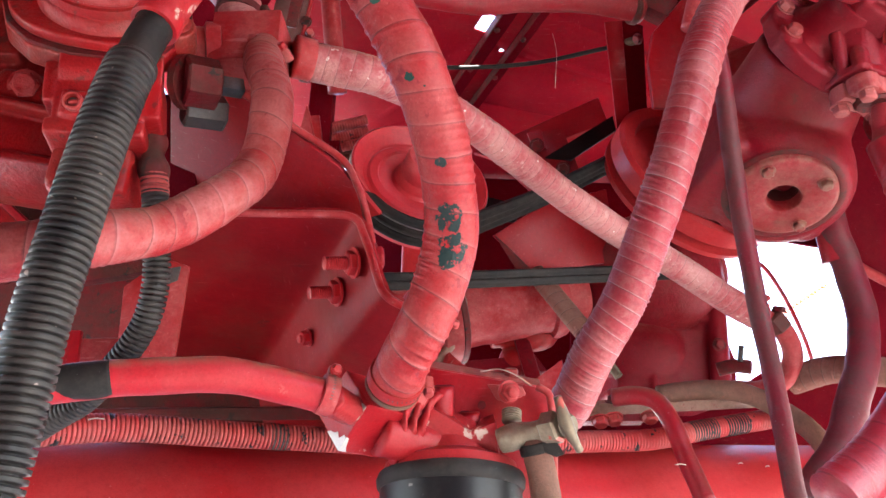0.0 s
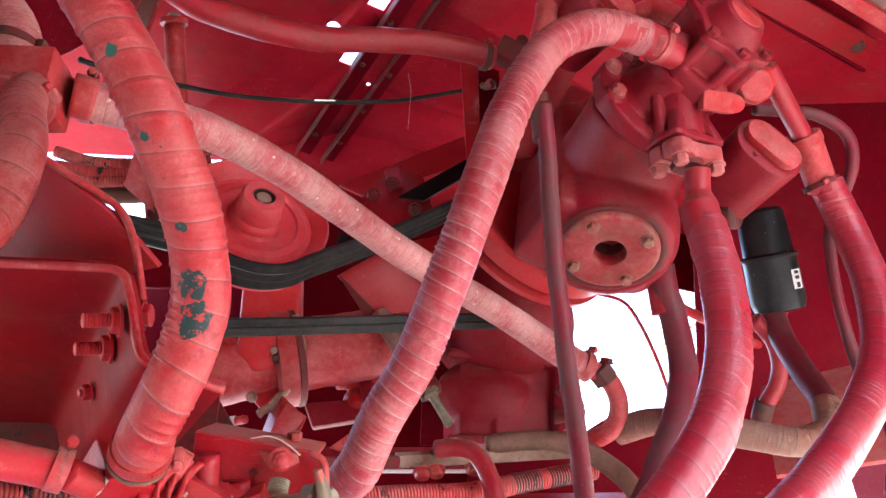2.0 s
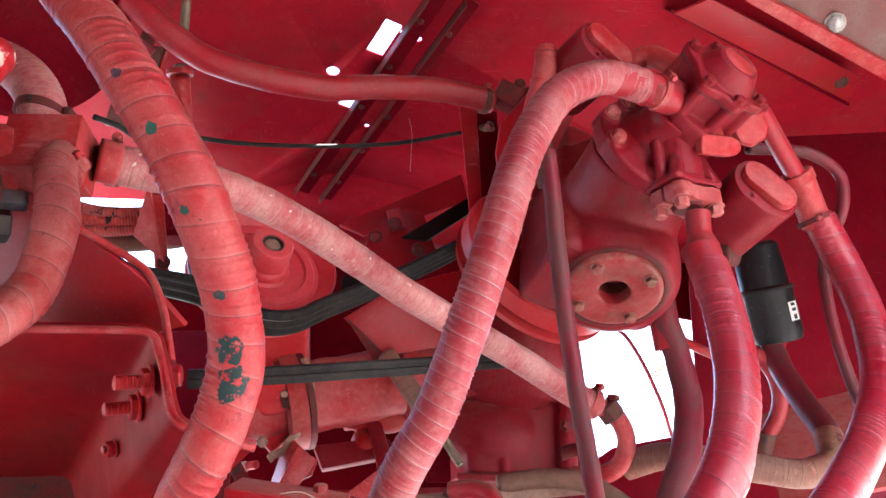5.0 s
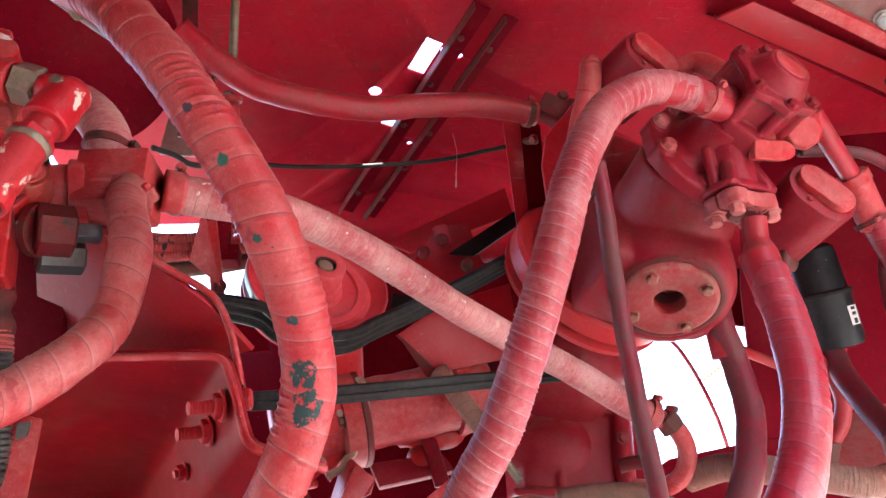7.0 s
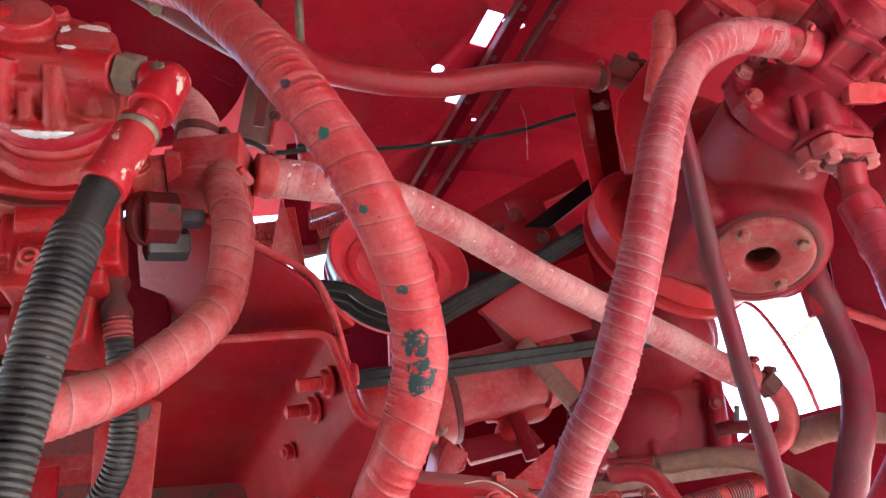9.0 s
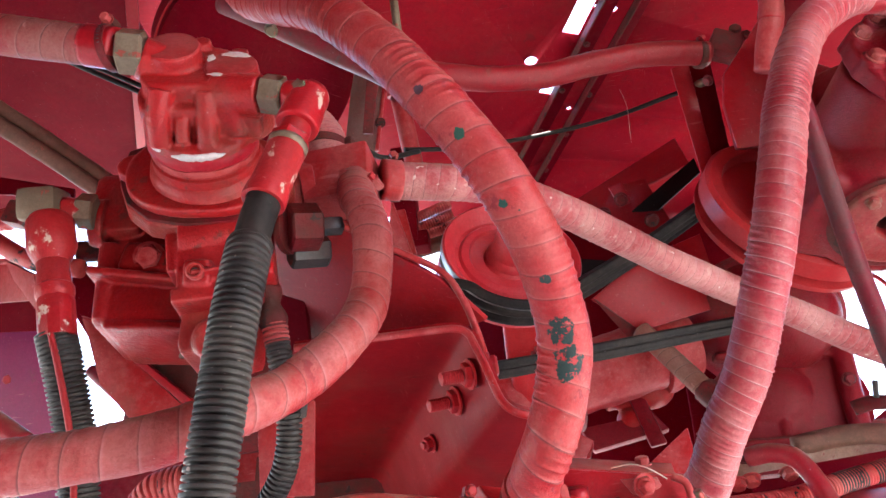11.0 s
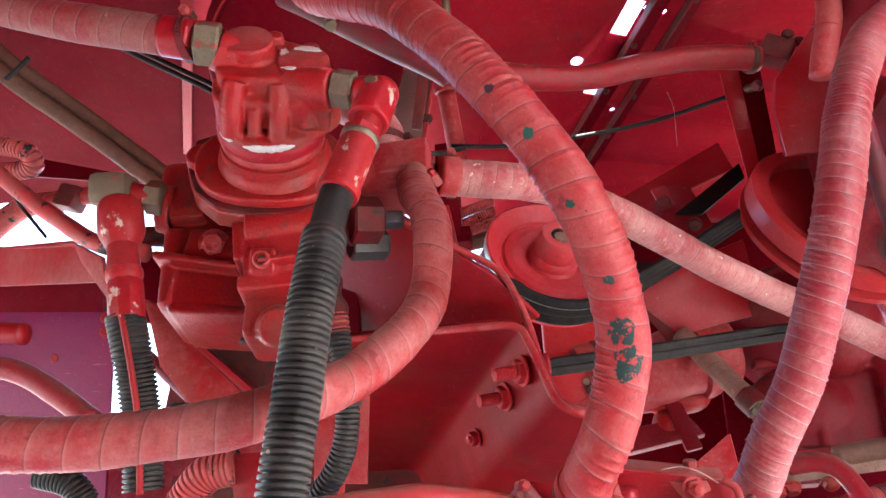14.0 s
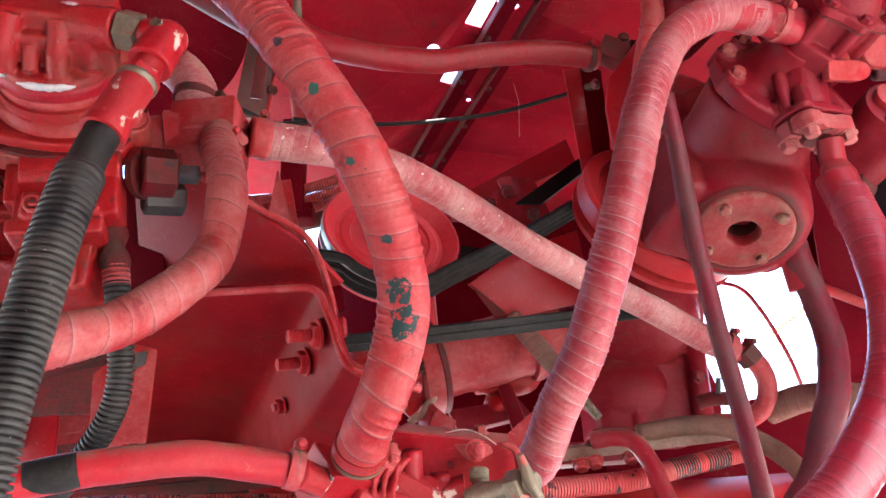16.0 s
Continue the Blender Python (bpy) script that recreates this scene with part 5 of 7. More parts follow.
link("bottom_cover", shell("bottom_cover", [(0.033, 0.030), (0.033, 0.006), (0.036, 0.001), (0.042, -0.001), (0.094, 0.000), (0.101, 0.002), (0.105, 0.007), (0.105, 0.030)], 72), red_cover, gear, "round cover with a central hole", GM)
link("hole", shell("hole", [(0.0332, 0.008), (0.0332, 0.105), (0.020, 0.108), (0.0, 0.108)], 40), red_grimy, gear, "dark central hole", GM)
for k in range(4):
    a = radians(-58 + 90 * k)
    p = on_gear(0.084 * math.cos(a), 0.084 * math.sin(a), 0.001).translation
    bolt(gear, p, p - gup, 0.0125, red_cover, 0.013)
hull = [(lathe("c", [(0.036, 0.120), (0.070, 0.118), (0.098, 0.060), (0.104, 0.018), (0.118, 0.018), (0.138, 0.030), (0.150, 0.055), (0.155, 0.10), (0.155, 0.42)], 72), on_gear(0.012, 0.020, 0)),
        (block("c", 0.105, 0.21, 0.39, 0.020), on_gear(-0.1055, 0.052, 0.225)), (lathe("c", [(0.044, 0.030), (0.046, 0.20)], 36), on_gear(0.108, 0.070, 0)),
        (block("c", 0.10, 0.16, 0.22, 0.03), on_gear(0.10, 0.02, 0.26)),
        rod(GM @ Vector((0.012, 0.030, 0.215)), Vector((0.776, 1.100, 2.306)), 0.158, 0.118, 56), (block("c", 0.11, 0.20, 0.16, 0.03), on_gear(-0.085, 0.05, 0.45))]
link("casing", cast("casing", hull, 0.0042, 26), red_cast, gear, "cast body with a flat side and rounded front")
link("greasy_ring", shell("greasy_ring", [(0.1055, 0.016), (0.108, 0.0150), (0.116, 0.0152), (0.1215, 0.0185)], 64), red_grimy, gear, "dark greasy joint round the cover", on_gear(0.004, 0.006, 0))
# the cone that carries the motor
NX = Vector((0.32, -0.94, 0.08)).normalized()
NC = Vector((0.782, 1.078, 2.308))
nup = (Vector((0, 0, 1)) - NX * NX.z).normalized()
NM = Matrix.Translation(NC) @ frame_of(nup.cross(NX), nup)
cone = [(lathe("c", [(0.128, -0.030), (0.131, -0.026), (0.131, 0.004), (0.126, 0.008), (0.092, 0.012), (0.078, 0.024), (0.068, 0.050), (0.064, 0.075), (0.064, 0.10)], 64), NM)]
bosses = ((154, 0.112), (193, 0.110), (254, 0.106), (112, 0.112))
for ang, rr in bosses:
    a = radians(ang)
    cone.append((lathe("c", [(0.024, -0.03), (0.023, 0.014), (0.019, 0.016)], 24), NM @ Matrix.Translation((rr * math.cos(a), rr * math.sin(a), 0))))
link("adaptor", cast("adaptor", cone, 0.0026, 3), red_cast, gear, "conical adaptor flange between gearbox and motor")
for ang, rr in bosses:
    a = radians(ang)
    p = NM @ Vector((rr * math.cos(a), rr * math.sin(a), 0.015))
    bolt(gear, p, p + NX, 0.0150, pale_bolt, 0.015)


def race(rx, ry, n=14):
    """A slot shape: two half circles of radius ry, ends rx from the middle."""
    d = rx - ry
    right = [(d + ry * math.cos(a), ry * math.sin(a)) for a in [math.pi * (k / n - 0.5) for k in range(n + 1)]]
    return right + [(-x, -y) for x, y in right]


# cover caps with oval plates
for c0, c1, e0, e1, rx, ry in (((0.964, 1.231, 2.188), (0.985, 1.038, 2.172), (0.937, 1.010, 2.220), (1.029, 1.062, 2.131), 0.074, 0.056), ((0.623, 1.148, 2.532), (0.689, 0.980, 2.503), (0.637, 0.964, 2.531), (0.744, 0.998, 2.471), 0.072, 0.052)):
    c0, c1 = Vector(c0), Vector(c1)
    z = (c1 - c0).normalized()
    x = Vector(e1) - Vector(e0)
    x = (x - z * x.dot(z)).normalized()
    m = Matrix.Translation(c1) @ frame_of(x, z.cross(x))
    L = span(c0, c1)
    cap = link("cap_housing", outline("cap_housing", race(rx, ry, 24), L, 0.009), red_cast, gear, "", m @ Matrix.Translation((0, 0, -L / 2)))
    link("oval_plate", outline("oval_plate", race(rx * 0.84, ry * 0.52, 20), 0.018, 0.004), red_dusty, cap, "pale dusty oval cover plate", m @ Matrix.Translation((0, 0, 0.008)))
    for sgn in (-1, 1):
        p = m @ Vector((0.012 * sgn, 0.76 * ry * sgn, 0.0))
        bolt(cap, p, p + z, 0.006, red_cast, 0.006)
link("neck_ring", sweep("neck_ring", [(0.942, 1.242, 2.148), (0.979, 1.200, 2.122)], 0.034, 0.006, 28), red_grimy, gear, "greasy clamp ring")

# ---- gear motor on the gearbox ----
mz = Vector((0.33, -0.93, 0.05)).normalized()
MC = Vector((0.878, 0.895, 2.335))
mx = Vector((0.70, 0.20, -0.60))
mx = (mx - mz * mx.dot(mz)).normalized()
MM = Matrix.Translation(MC) @ frame_of(mx, mz.cross(mx))
motor = thing("gear_motor", MC - mz * 0.15, "red cast gear motor with a bolted end cover", "motor")
STUDS = [(-0.089, 0.010), (-0.052, 0.076), (0.024, 0.094), (0.080, 0.010), (0.046, -0.054), (-0.022, -0.072)]


def lobed(points, r, waist, n=5):
    """A closed outline round the studs, with a lobe at each of them."""
    c = Vector((sum(p[0] for p in points), sum(p[1] for p in points))) / len(points)
    q = []
    for i, p in enumerate(points):
        p, b = Vector(p), Vector(points[(i + 1) % len(points)])
        mid = math.atan2((p - c).y, (p - c).x)
        turn = 1 if (p - c).x * (b - c).y - (p - c).y * (b - c).x > 0 else -1
        for k in range(n):
            t = mid + turn * (k / (n - 1) - 0.5) * 1.6
            q.append((p.x + r * math.cos(t), p.y + r * math.sin(t)))
        m = (p + b) / 2
        out_way = (m - c).normalized()
        q.append((m.x + out_way.x * waist, m.y + out_way.y * waist))
    return q


slim = [(0.80 * x, 0.80 * y) for x, y in STUDS]
bodies = [(outline("c", lobed(slim, 0.013, 0.010), 0.160, 0.004), MM @ pose(0, 0, -0.085)),
          (outline("c", lobed(STUDS, 0.014, 0.002), 0.026, 0.003), MM @ pose(0, 0, -0.146)),
          (block("c", 0.075, 0.050, 0.070, 0.010), MM @ pose(0.012, -0.064, -0.112))]
for x, y in STUDS:
    bodies.append(rod(MM @ Vector((0.97 * x, 0.97 * y, -0.150)), MM @ Vector((0.97 * x, 0.97 * y, -0.018)), 0.0150, 0.0135, 24))
link("body", cast("body", bodies, 0.0024, 2), red_cast, motor, "ribbed motor body")
link("groove", outline("groove", lobed(STUDS, 0.0125, 0.003), 0.005, 0.001), red_grimy, motor, "dark joint groove", MM @ pose(0, 0, -0.0215))
covers = [(outline("c", lobed(STUDS, 0.0165, 0.008), 0.018, 0.003), MM @ pose(0, 0, -0.010)), (lathe("c", [(0.066, -0.006), (0.062, 0.004), (0.044, 0.034), (0.030, 0.036)], 48), MM @ pose(-0.002, 0.014, 0.0))]
link("end_cover", cast("end_cover", covers, 0.0021, 2), red_cast, motor, "end cover with a conical boss")
flat_face = [(0.036 * math.cos(a), min(0.036 * math.sin(a), 0.018)) for a in [2 * math.pi * i / 40 for i in range(40)]]
link("boss_face", outline("boss_face", flat_face, 0.004, 0.001), red_dusty, motor, "dusty flat boss top", MM @ pose(-0.002, 0.014, 0.0352))
for x, y in STUDS:
    p = MM @ Vector((x, y, -0.001))
    bolt(motor, p, p + mz, 0.0120, red_cast, 0.012)
tongue = [(0.052 * math.cos(a) + 0.012 * math.cos(2 * a), 0.024 * math.sin(a) + 0.004 * math.sin(3 * a)) for a in [2 * math.pi * i / 36 for i in range(36)]]
link("port_cover", cast("port_cover", [(outline("c", tongue, 0.020, 0.003), at_pose((0.864, 0.985, 2.234), 122, -8, 14)), (ball(0.030, 1.0, 1.0, 0.8), at_pose((0.872, 1.004, 2.276)))], 0.0022, 3), red_dusty, motor, "dusty flat port cover")
link("side_boss", cast("side_boss", [(lathe("c", [(0.040, -0.06), (0.040, -0.004), (0.032, 0.006)], 8), aim((0.962, 0.990, 2.288), (0.948, 0.942, 2.229))), (block("c", 0.06, 0.06, 0.05, 0.01), at_pose((0.962, 0.998, 2.318), 30, 20, 10))], 0.0024, 2), red_dusty, motor, "faceted side boss")
link("inlet_neck", sweep("inlet_neck", [(0.734, 0.922, 2.318), (0.815, 0.954, 2.326)], 0.034, 0.005, 28), red_cast, motor)
link("inlet_pipe", sweep("inlet_pipe", [(0.748, 1.010, 2.490), (0.785, 0.987, 2.491), (0.813, 0.967, 2.445), (0.832, 0.951, 2.393)], 0.024, 0.006, 22), red_dusty, motor, "red pipe behind the motor")
# the split flange under the motor
FZ = Vector((0.0, 0.17, -0.985)).normalized()
FX = Vector((0.935, 0.355, 0.06))
FX = (FX - FZ * FX.dot(FZ)).normalized()
FM = Matrix.Translation((0.816, 1.062, 2.152)) @ frame_of(FX, FZ.cross(FX))
half_flange = [(-0.064, 0.002), (-0.064, 0.030), (-0.052, 0.046), (-0.030, 0.046), (-0.016, 0.040), (0.016, 0.040), (0.030, 0.046), (0.052, 0.046), (0.064, 0.030), (0.064, 0.002), (0.034, 0.002), (0.029, 0.018), (0.0, 0.032), (-0.029, 0.018), (-0.034, 0.002)]
for sgn in (1, -1):
    link("flange_half", outline("flange_half", [(sgn * x, sgn * y) for x, y in half_flange], 0.034, 0.005), pale_bolt, motor, "dusty flange half", FM)
link("seal_ring", lathe("seal_ring", [(0.026, -0.012), (0.033, -0.010), (0.033, 0.014), (0.027, 0.022)], 36), red_grimy, motor, "greasy pipe collar", FM)
pad = [(outline("c", [(-0.062, -0.044), (0.062, -0.044), (0.070, 0.0), (0.062, 0.044), (-0.062, 0.044), (-0.070, 0.0)], 0.016, 0.004), FM @ pose(0, 0, -0.030)),
       rod(Vector((0.806, 1.018, 2.292)), FM @ Vector((0, 0, -0.026)), 0.046, 0.040)]
for sx in (-1, 1):
    for sy in (-1, 1):
        pad.append(rod(FM @ Vector((0.052 * sx, 0.034 * sy, -0.024)), FM @ Vector((0.020 * sx, 0.012 * sy, -0.125)), 0.016, 0.014))
    pad.append(rod(FM @ Vector((0.058 * sx, 0.0, -0.028)), FM @ Vector((0.062 * sx, 0.004, -0.120)), 0.011, 0.013))
link("flange_pad", cast("flange_pad", pad, 0.0020, 2), red_cast, motor, "flange pad with cored webs")
for sx in (-1, 1):
    for sy in (-1, 1):
        p = FM @ Vector((0.0465 * sx, 0.0295 * sy, 0.017))
        bolt(motor, p, p + FZ, 0.0150, pale_bolt, 0.019, 0.0, "dusty hexagon bolt")
for x, y, z in ((-0.060, -0.062, -0.070), (0.070, -0.052, -0.085)):
    p = FM @ Vector((x, y, z))
    link("lug", lathe("lug", [(0.020, -0.012), (0.021, -0.010), (0.019, 0.016), (0.015, 0.018)], 24), red_worn, motor, "", aim(p, p - FZ.cross(FX) + NX * 0.4))
    q = p + (NX * 0.4 - FZ.cross(FX)).normalized() * 0.017
    bolt(motor, q, q + NX * 0.4 - FZ.cross(FX), 0.0135, red_worn, 0.013)

# ---- black accumulator ----
K0, K1 = Vector((1.185, 1.423, 2.295)), Vector((1.238, 1.534, 2.062))
can = thing("black_canister", K1, "black cylindrical canister with a white label", "canister")
LK = span(K0, K1)
link("shell", lathe("shell", [(0.045, 0.0), (0.055, 0.01), (0.058, 0.05), (0.060, LK * 0.44), (0.066, LK * 0.46), (0.066, LK * 0.50), (0.064, LK * 0.52), (0.066, LK * 0.90), (0.060, LK * 0.98), (0.035, LK), (0.0, LK)], 48), black_can, can, "", aim(K0, K1))
link("band", lathe("band", [(0.0675, LK * 0.455), (0.069, LK * 0.46), (0.069, LK * 0.485), (0.0675, LK * 0.49)], 48), rubber, can, "raised seam band", aim(K0, K1))
KM = aim(K0, K1)
q = local(KM, (1.254, 1.440, 2.095))
ang = math.atan2(q.y, q.x)
lab = []
for i in range(7):
    a = ang - 0.24 + 0.08 * i
    lab.append(a)
verts = [(0.0668 * math.cos(a), 0.0668 * math.sin(a), LK * h) for a in lab for h in (0.62, 0.80)]
me = from_arrays("label", verts, [(2 * i, 2 * i + 2, 2 * i + 3, 2 * i + 1) for i in range(6)])
link("label", me, white_label, can, "small white label with dark print", KM)
for i, (a0, h0, h1) in enumerate(((0.12, 0.63, 0.66), (0.12, 0.68, 0.71), (0.10, 0.74, 0.79))):
    verts = [(0.0672 * math.cos(a), 0.0672 * math.sin(a), LK * h) for a in (ang - a0, ang, ang + a0) for h in (h0, h1)]
    link("print_bar", from_arrays("print_bar", verts, [(0, 2, 3, 1), (2, 4, 5, 3)]), ink, can, "", KM)
link("outlet", sweep("outlet", [(1.230, 1.523, 2.092), (1.212, 1.537, 2.047)], 0.034, 0.006, 24), hose_red, can, "red outlet sleeve")

# ---- filter and its bracket ----
fb = thing("filter_bracket", (0.061, 1.019, 1.495), "red steel filter bracket with a bolt and washer plate", "bracket")
link("plate", slab("plate", [(-0.026, 0.990, 1.576), (0.138, 1.004, 1.551), (0.152, 1.010, 1.541), (0.156, 1.017, 1.519), (0.159, 1.065, 1.396), (-0.025, 1.065, 1.396)], 0.008), red_paint, fb)
link("top_lip", slab("top_lip", [(-0.026, 0.993, 1.579), (0.141, 1.008, 1.554), (0.148, 1.070, 1.587), (-0.012, 1.056, 1.611)], 0.006), red_dusty, fb)
link("side_lip", sweep("side_lip", [(0.132, 0.989, 1.547), (0.148, 0.989, 1.537), (0.152, 0.995, 1.516), (0.153, 1.036, 1.406)], 0.0055, 0.006, 10), red_dusty, fb)
link("washer_plate", slab("washer_plate", [(0.062, 0.985, 1.549), (0.112, 0.987, 1.547), (0.117, 0.990, 1.535), (0.092, 0.995, 1.526), (0.076, 0.994, 1.529)], 0.006), red_dusty, fb)
bolt(fb, (0.092, 0.985, 1.538), (0.106, 0.937, 1.518), 0.013, red_dusty, 0.010, 0.012)
bolt(fb, (0.103, 1.049, 1.583), (0.103, 1.042, 1.596), 0.011, red_dusty, 0.012)
link("rivet_hole", lathe("rivet_hole", [(0.0060, 0.0), (0.0060, 0.002)], 18), red_grimy, fb, "dirty rivet hole", aim((0.055, 1.010, 1.527), (0.047, 0.876, 1.483)))
head = thing("filter_mount", (-0.018, 0.987, 1.470), "red filter head with flaking paint on a black filter", "filter")
P0 = Vector((-0.095, 0.900, 1.492))
eu, ev, ew = Vector((-0.042, 0.950, 1.493)) - P0, Vector((-0.137, 0.958, 1.449)) - P0, Vector((-0.130, 0.926, 1.548)) - P0
HB = P0 + (eu + ev + ew) / 2
cube = block("inlet_block", 1.0, 1.0, 1.0, 0.0)
cube.transform(Matrix((eu, ev, ew)).transposed().to_4x4())
bm = bmesh.new()
bm.from_mesh(cube)
link("inlet_block", finish("inlet_block", bm, 0.0025), red_chipped, head, "square inlet block with bare corners", Matrix.Translation(HB))
out = eu.normalized() * -0.0006
for poly in (((1, 0.0), (1, 0.52), (0.93, 0.46), (0.88, 0.34), (0.80, 0.27), (0.86, 0.16), (0.72, 0.08), (0.74, 0.0)), ((0.05, 0.0), (0.3, 0.0), (0.22, 0.10), (0.08, 0.14))):
    link("bare_patch", slab("bare_patch", [P0 + ev * s + ew * t + out for s, t in poly], 0.001, 0.0), bare, head, "paint chipped to bare metal")
link("bare_patch", slab("bare_patch", [P0 + ev * s + eu * t - ew.normalized() * 0.0006 for s, t in ((1.0, 0.0), (1.0, 0.16), (0.88, 0.10), (0.72, 0.05), (0.70, 0.0))], 0.001, 0.0), bare, head, "paint chipped to bare metal")
link("dust_pad", lathe("dust_pad", [(0.0365, 0.0), (0.0365, 0.006)], 36), hose_brown, head, "dusty pad under the hose", aim(Vector(A[-1]) + (Vector(A[-1]) - Vector(A[-2])) * 0.1, A[-2]))
FC = Vector((0.011, 1.045, 1.440))
link("dome", lathe("dome", [(0.0, 0.075), (0.045, 0.072), (0.062, 0.055), (0.072, 0.020), (0.092, 0.010), (0.096, -0.004), (0.0, -0.004)][::-1], 48), red_chipped, head, "", Matrix.Translation(FC))
link("outlet_arm", slab("outlet_arm", [(-0.027, 0.957, 1.512), (-0.007, 0.962, 1.503), (0.012, 0.968, 1.494), (0.037, 0.976, 1.479), (0.072, 0.969, 1.491), (0.076, 0.994, 1.448), (-0.037, 0.996, 1.445)], 0.05, 0.004), red_chipped, head, "notched outlet arm")
link("neck", sweep("neck", [(-0.085, 0.966, 1.474), (-0.041, 0.990, 1.470), (-0.015, 1.005, 1.470)], 0.030, 0.006, 24), red_chipped, head)
for k in range(3):
    o = Vector((0.0115 * k, 0.005 * k, -0.0015 * k))
    link("strap", sweep("strap", [Vector(p) + o for p in ((-0.030, 0.950, 1.530), (-0.043, 0.944, 1.508), (-0.052, 0.950, 1.484), (-0.060, 0.966, 1.458), (-0.066, 0.990, 1.440))], 0.0062, 0.002, 12, lambda S, T: 0.0020 * np.sin(S * 130 + 2 * T + k) + 0.0012 * np.sin(S * 310 + 3 * T), 0.03, 0.7), red_chipped, head, "painted strap round the neck")
link("strap_buckle", block("strap_buckle", 0.022, 0.014, 0.030, 0.003), red_worn, head, "folded strap end", at_pose((-0.028, 0.944, 1.524), 30, 25, 20))
link("pipe_stub", sweep("pipe_stub", [(0.000, 1.003, 1.482), (0.000, 0.970, 1.540)], 0.0155, 0.01, 20), red_paint, head, "upright red pipe stub")
link("pipe_stub", sweep("pipe_stub", [(0.038, 1.019, 1.495), (0.038, 1.007, 1.515)], 0.0145, 0.01, 18), red_paint, head)
link("pipe_stub", sweep("pipe_stub", [(0.021, 1.020, 1.503), (0.022, 1.014, 1.514)], 0.0105, 0.01, 18), red_paint, head)
cart = thing("filter_cartridge", FC - Vector((0, 0, 0.25)), "glossy black spin-on filter cartridge", "filter")
link("rim", lathe("rim", [(0.090, 0.0), (0.101, -0.004), (0.104, -0.012), (0.103, -0.022), (0.100, -0.026)], 64), rubber, cart, "dusty rolled rim", Matrix.Translation(FC))
link("can", lathe("can", [(0.090, -0.005), (0.0995, -0.024), (0.0985, -0.030), (0.0985, -0.24), (0.085, -0.26), (0.0, -0.262)], 64), black_can, cart, "", Matrix.Translation(FC))
Pp = [(-0.461, 0.751, 1.460), (-0.417, 0.767, 1.472), (-0.371, 0.783, 1.484), (-0.315, 0.800, 1.494), (-0.256, 0.819, 1.501), (-0.207, 0.843, 1.500), (-0.166, 0.862, 1.496), (-0.136, 0.877, 1.491)]
hoseP = plain_hose("feed_hose", Pp, 0.0215, hose_bright, "bright red rubber hose clamped to the filter head")
clamp(hoseP, (-0.143, 0.870, 1.494), Vector(Pp[-1]) - Vector(Pp[-2]), 0.0235, red_dusty, 0.018, (0, -0.2, 1))
link("worn_patch", sweep("worn_patch", [(-0.423, 0.760, 1.471), (-0.406, 0.767, 1.475), (-0.385, 0.775, 1.480), (-0.371, 0.779, 1.484)], 0.0218, 0.004, 24, lambda S, T: -0.0035 + 0.0045 * np.sin(np.clip(S / 0.075, 0, 1) * np.pi) * (0.5 + 0.5 * np.sin(T + 1.5))), rubber, hoseP, "worn black patch")
link("nipple", sweep("nipple", [(-0.139, 0.877, 1.492), (-0.118, 0.918, 1.489)], 0.0205, 0.004, 6), red_chipped, hoseP, "chipped hexagon nipple")

valve = thing("shut_off_valve", (0.117, 0.964, 1.471), "dirty brass shut-off valve with a steel lever", "valve")
link("body", sweep("body", [(0.076, 0.973, 1.465), (0.098, 0.964, 1.470), (0.134, 0.945, 1.473)], 0.0160, 0.004, 20, lambda S, T: 0.0022 * np.sin(S * 95)), olive, valve)
link("hexagon", lathe("hexagon", [(0.018, 0.0), (0.0215, 0.003), (0.0215, 0.022), (0.018, 0.025)], 6, False), olive, valve, "", aim((0.132, 0.945, 1.473), (0.160, 0.922, 1.473)))
link("spindle", lathe("spindle", [(0.013, 0.0), (0.013, 0.014), (0.010, 0.017), (0.0, 0.017)], 18), olive, valve, "", aim((0.154, 0.928, 1.473), (0.170, 0.916, 1.473)))
link("lever", sweep("lever", [(0.146, 0.904, 1.504), (0.151, 0.910, 1.491), (0.157, 0.919, 1.473), (0.166, 0.930, 1.458), (0.175, 0.940, 1.445)], 0.0090, 0.003, 18, lambda S, T: 0.0065 * np.sin(np.clip(S / 0.075, 0, 1) * np.pi) ** 2, 0.03, 0.60), olive, valve, "dusty plated lever")
link("thread", sweep("thread", [(0.093, 0.974, 1.493), (0.094, 0.977, 1.508)], 0.0125, 0.0008, 16, ribs(0.0035, 0.0012)), olive, valve, "bare thread")
drop = plain_hose("drain_line", [(0.121, 0.963, 1.467), (0.124, 0.970, 1.450), (0.130, 0.975, 1.422), (0.137, 0.985, 1.374)], 0.0195, hose_brown, "dusty brown hose under the valve")
link("black_strap", sweep("black_strap", [(0.122, 0.966, 1.461), (0.125, 0.970, 1.448)], 0.0225, 0.003, 24), rubber, drop, "black rubber strap")
link("strap_end", slab("strap_end", [(0.129, 0.941, 1.461), (0.146, 0.938, 1.455), (0.157, 0.946, 1.441), (0.146, 0.948, 1.437), (0.129, 0.950, 1.445)], 0.004), rubber, drop)
wire = thing("loose_straw", (0.074, 0.951, 1.553), "thin pale straw caught on the bracket", "straw")
link("stalk", sweep("stalk", [(0.052, 0.969, 1.562), (0.079, 0.958, 1.561), (0.101, 0.953, 1.550), (0.120, 0.950, 1.534)], 0.0009, 0.006, 5), grey_beam, wire)

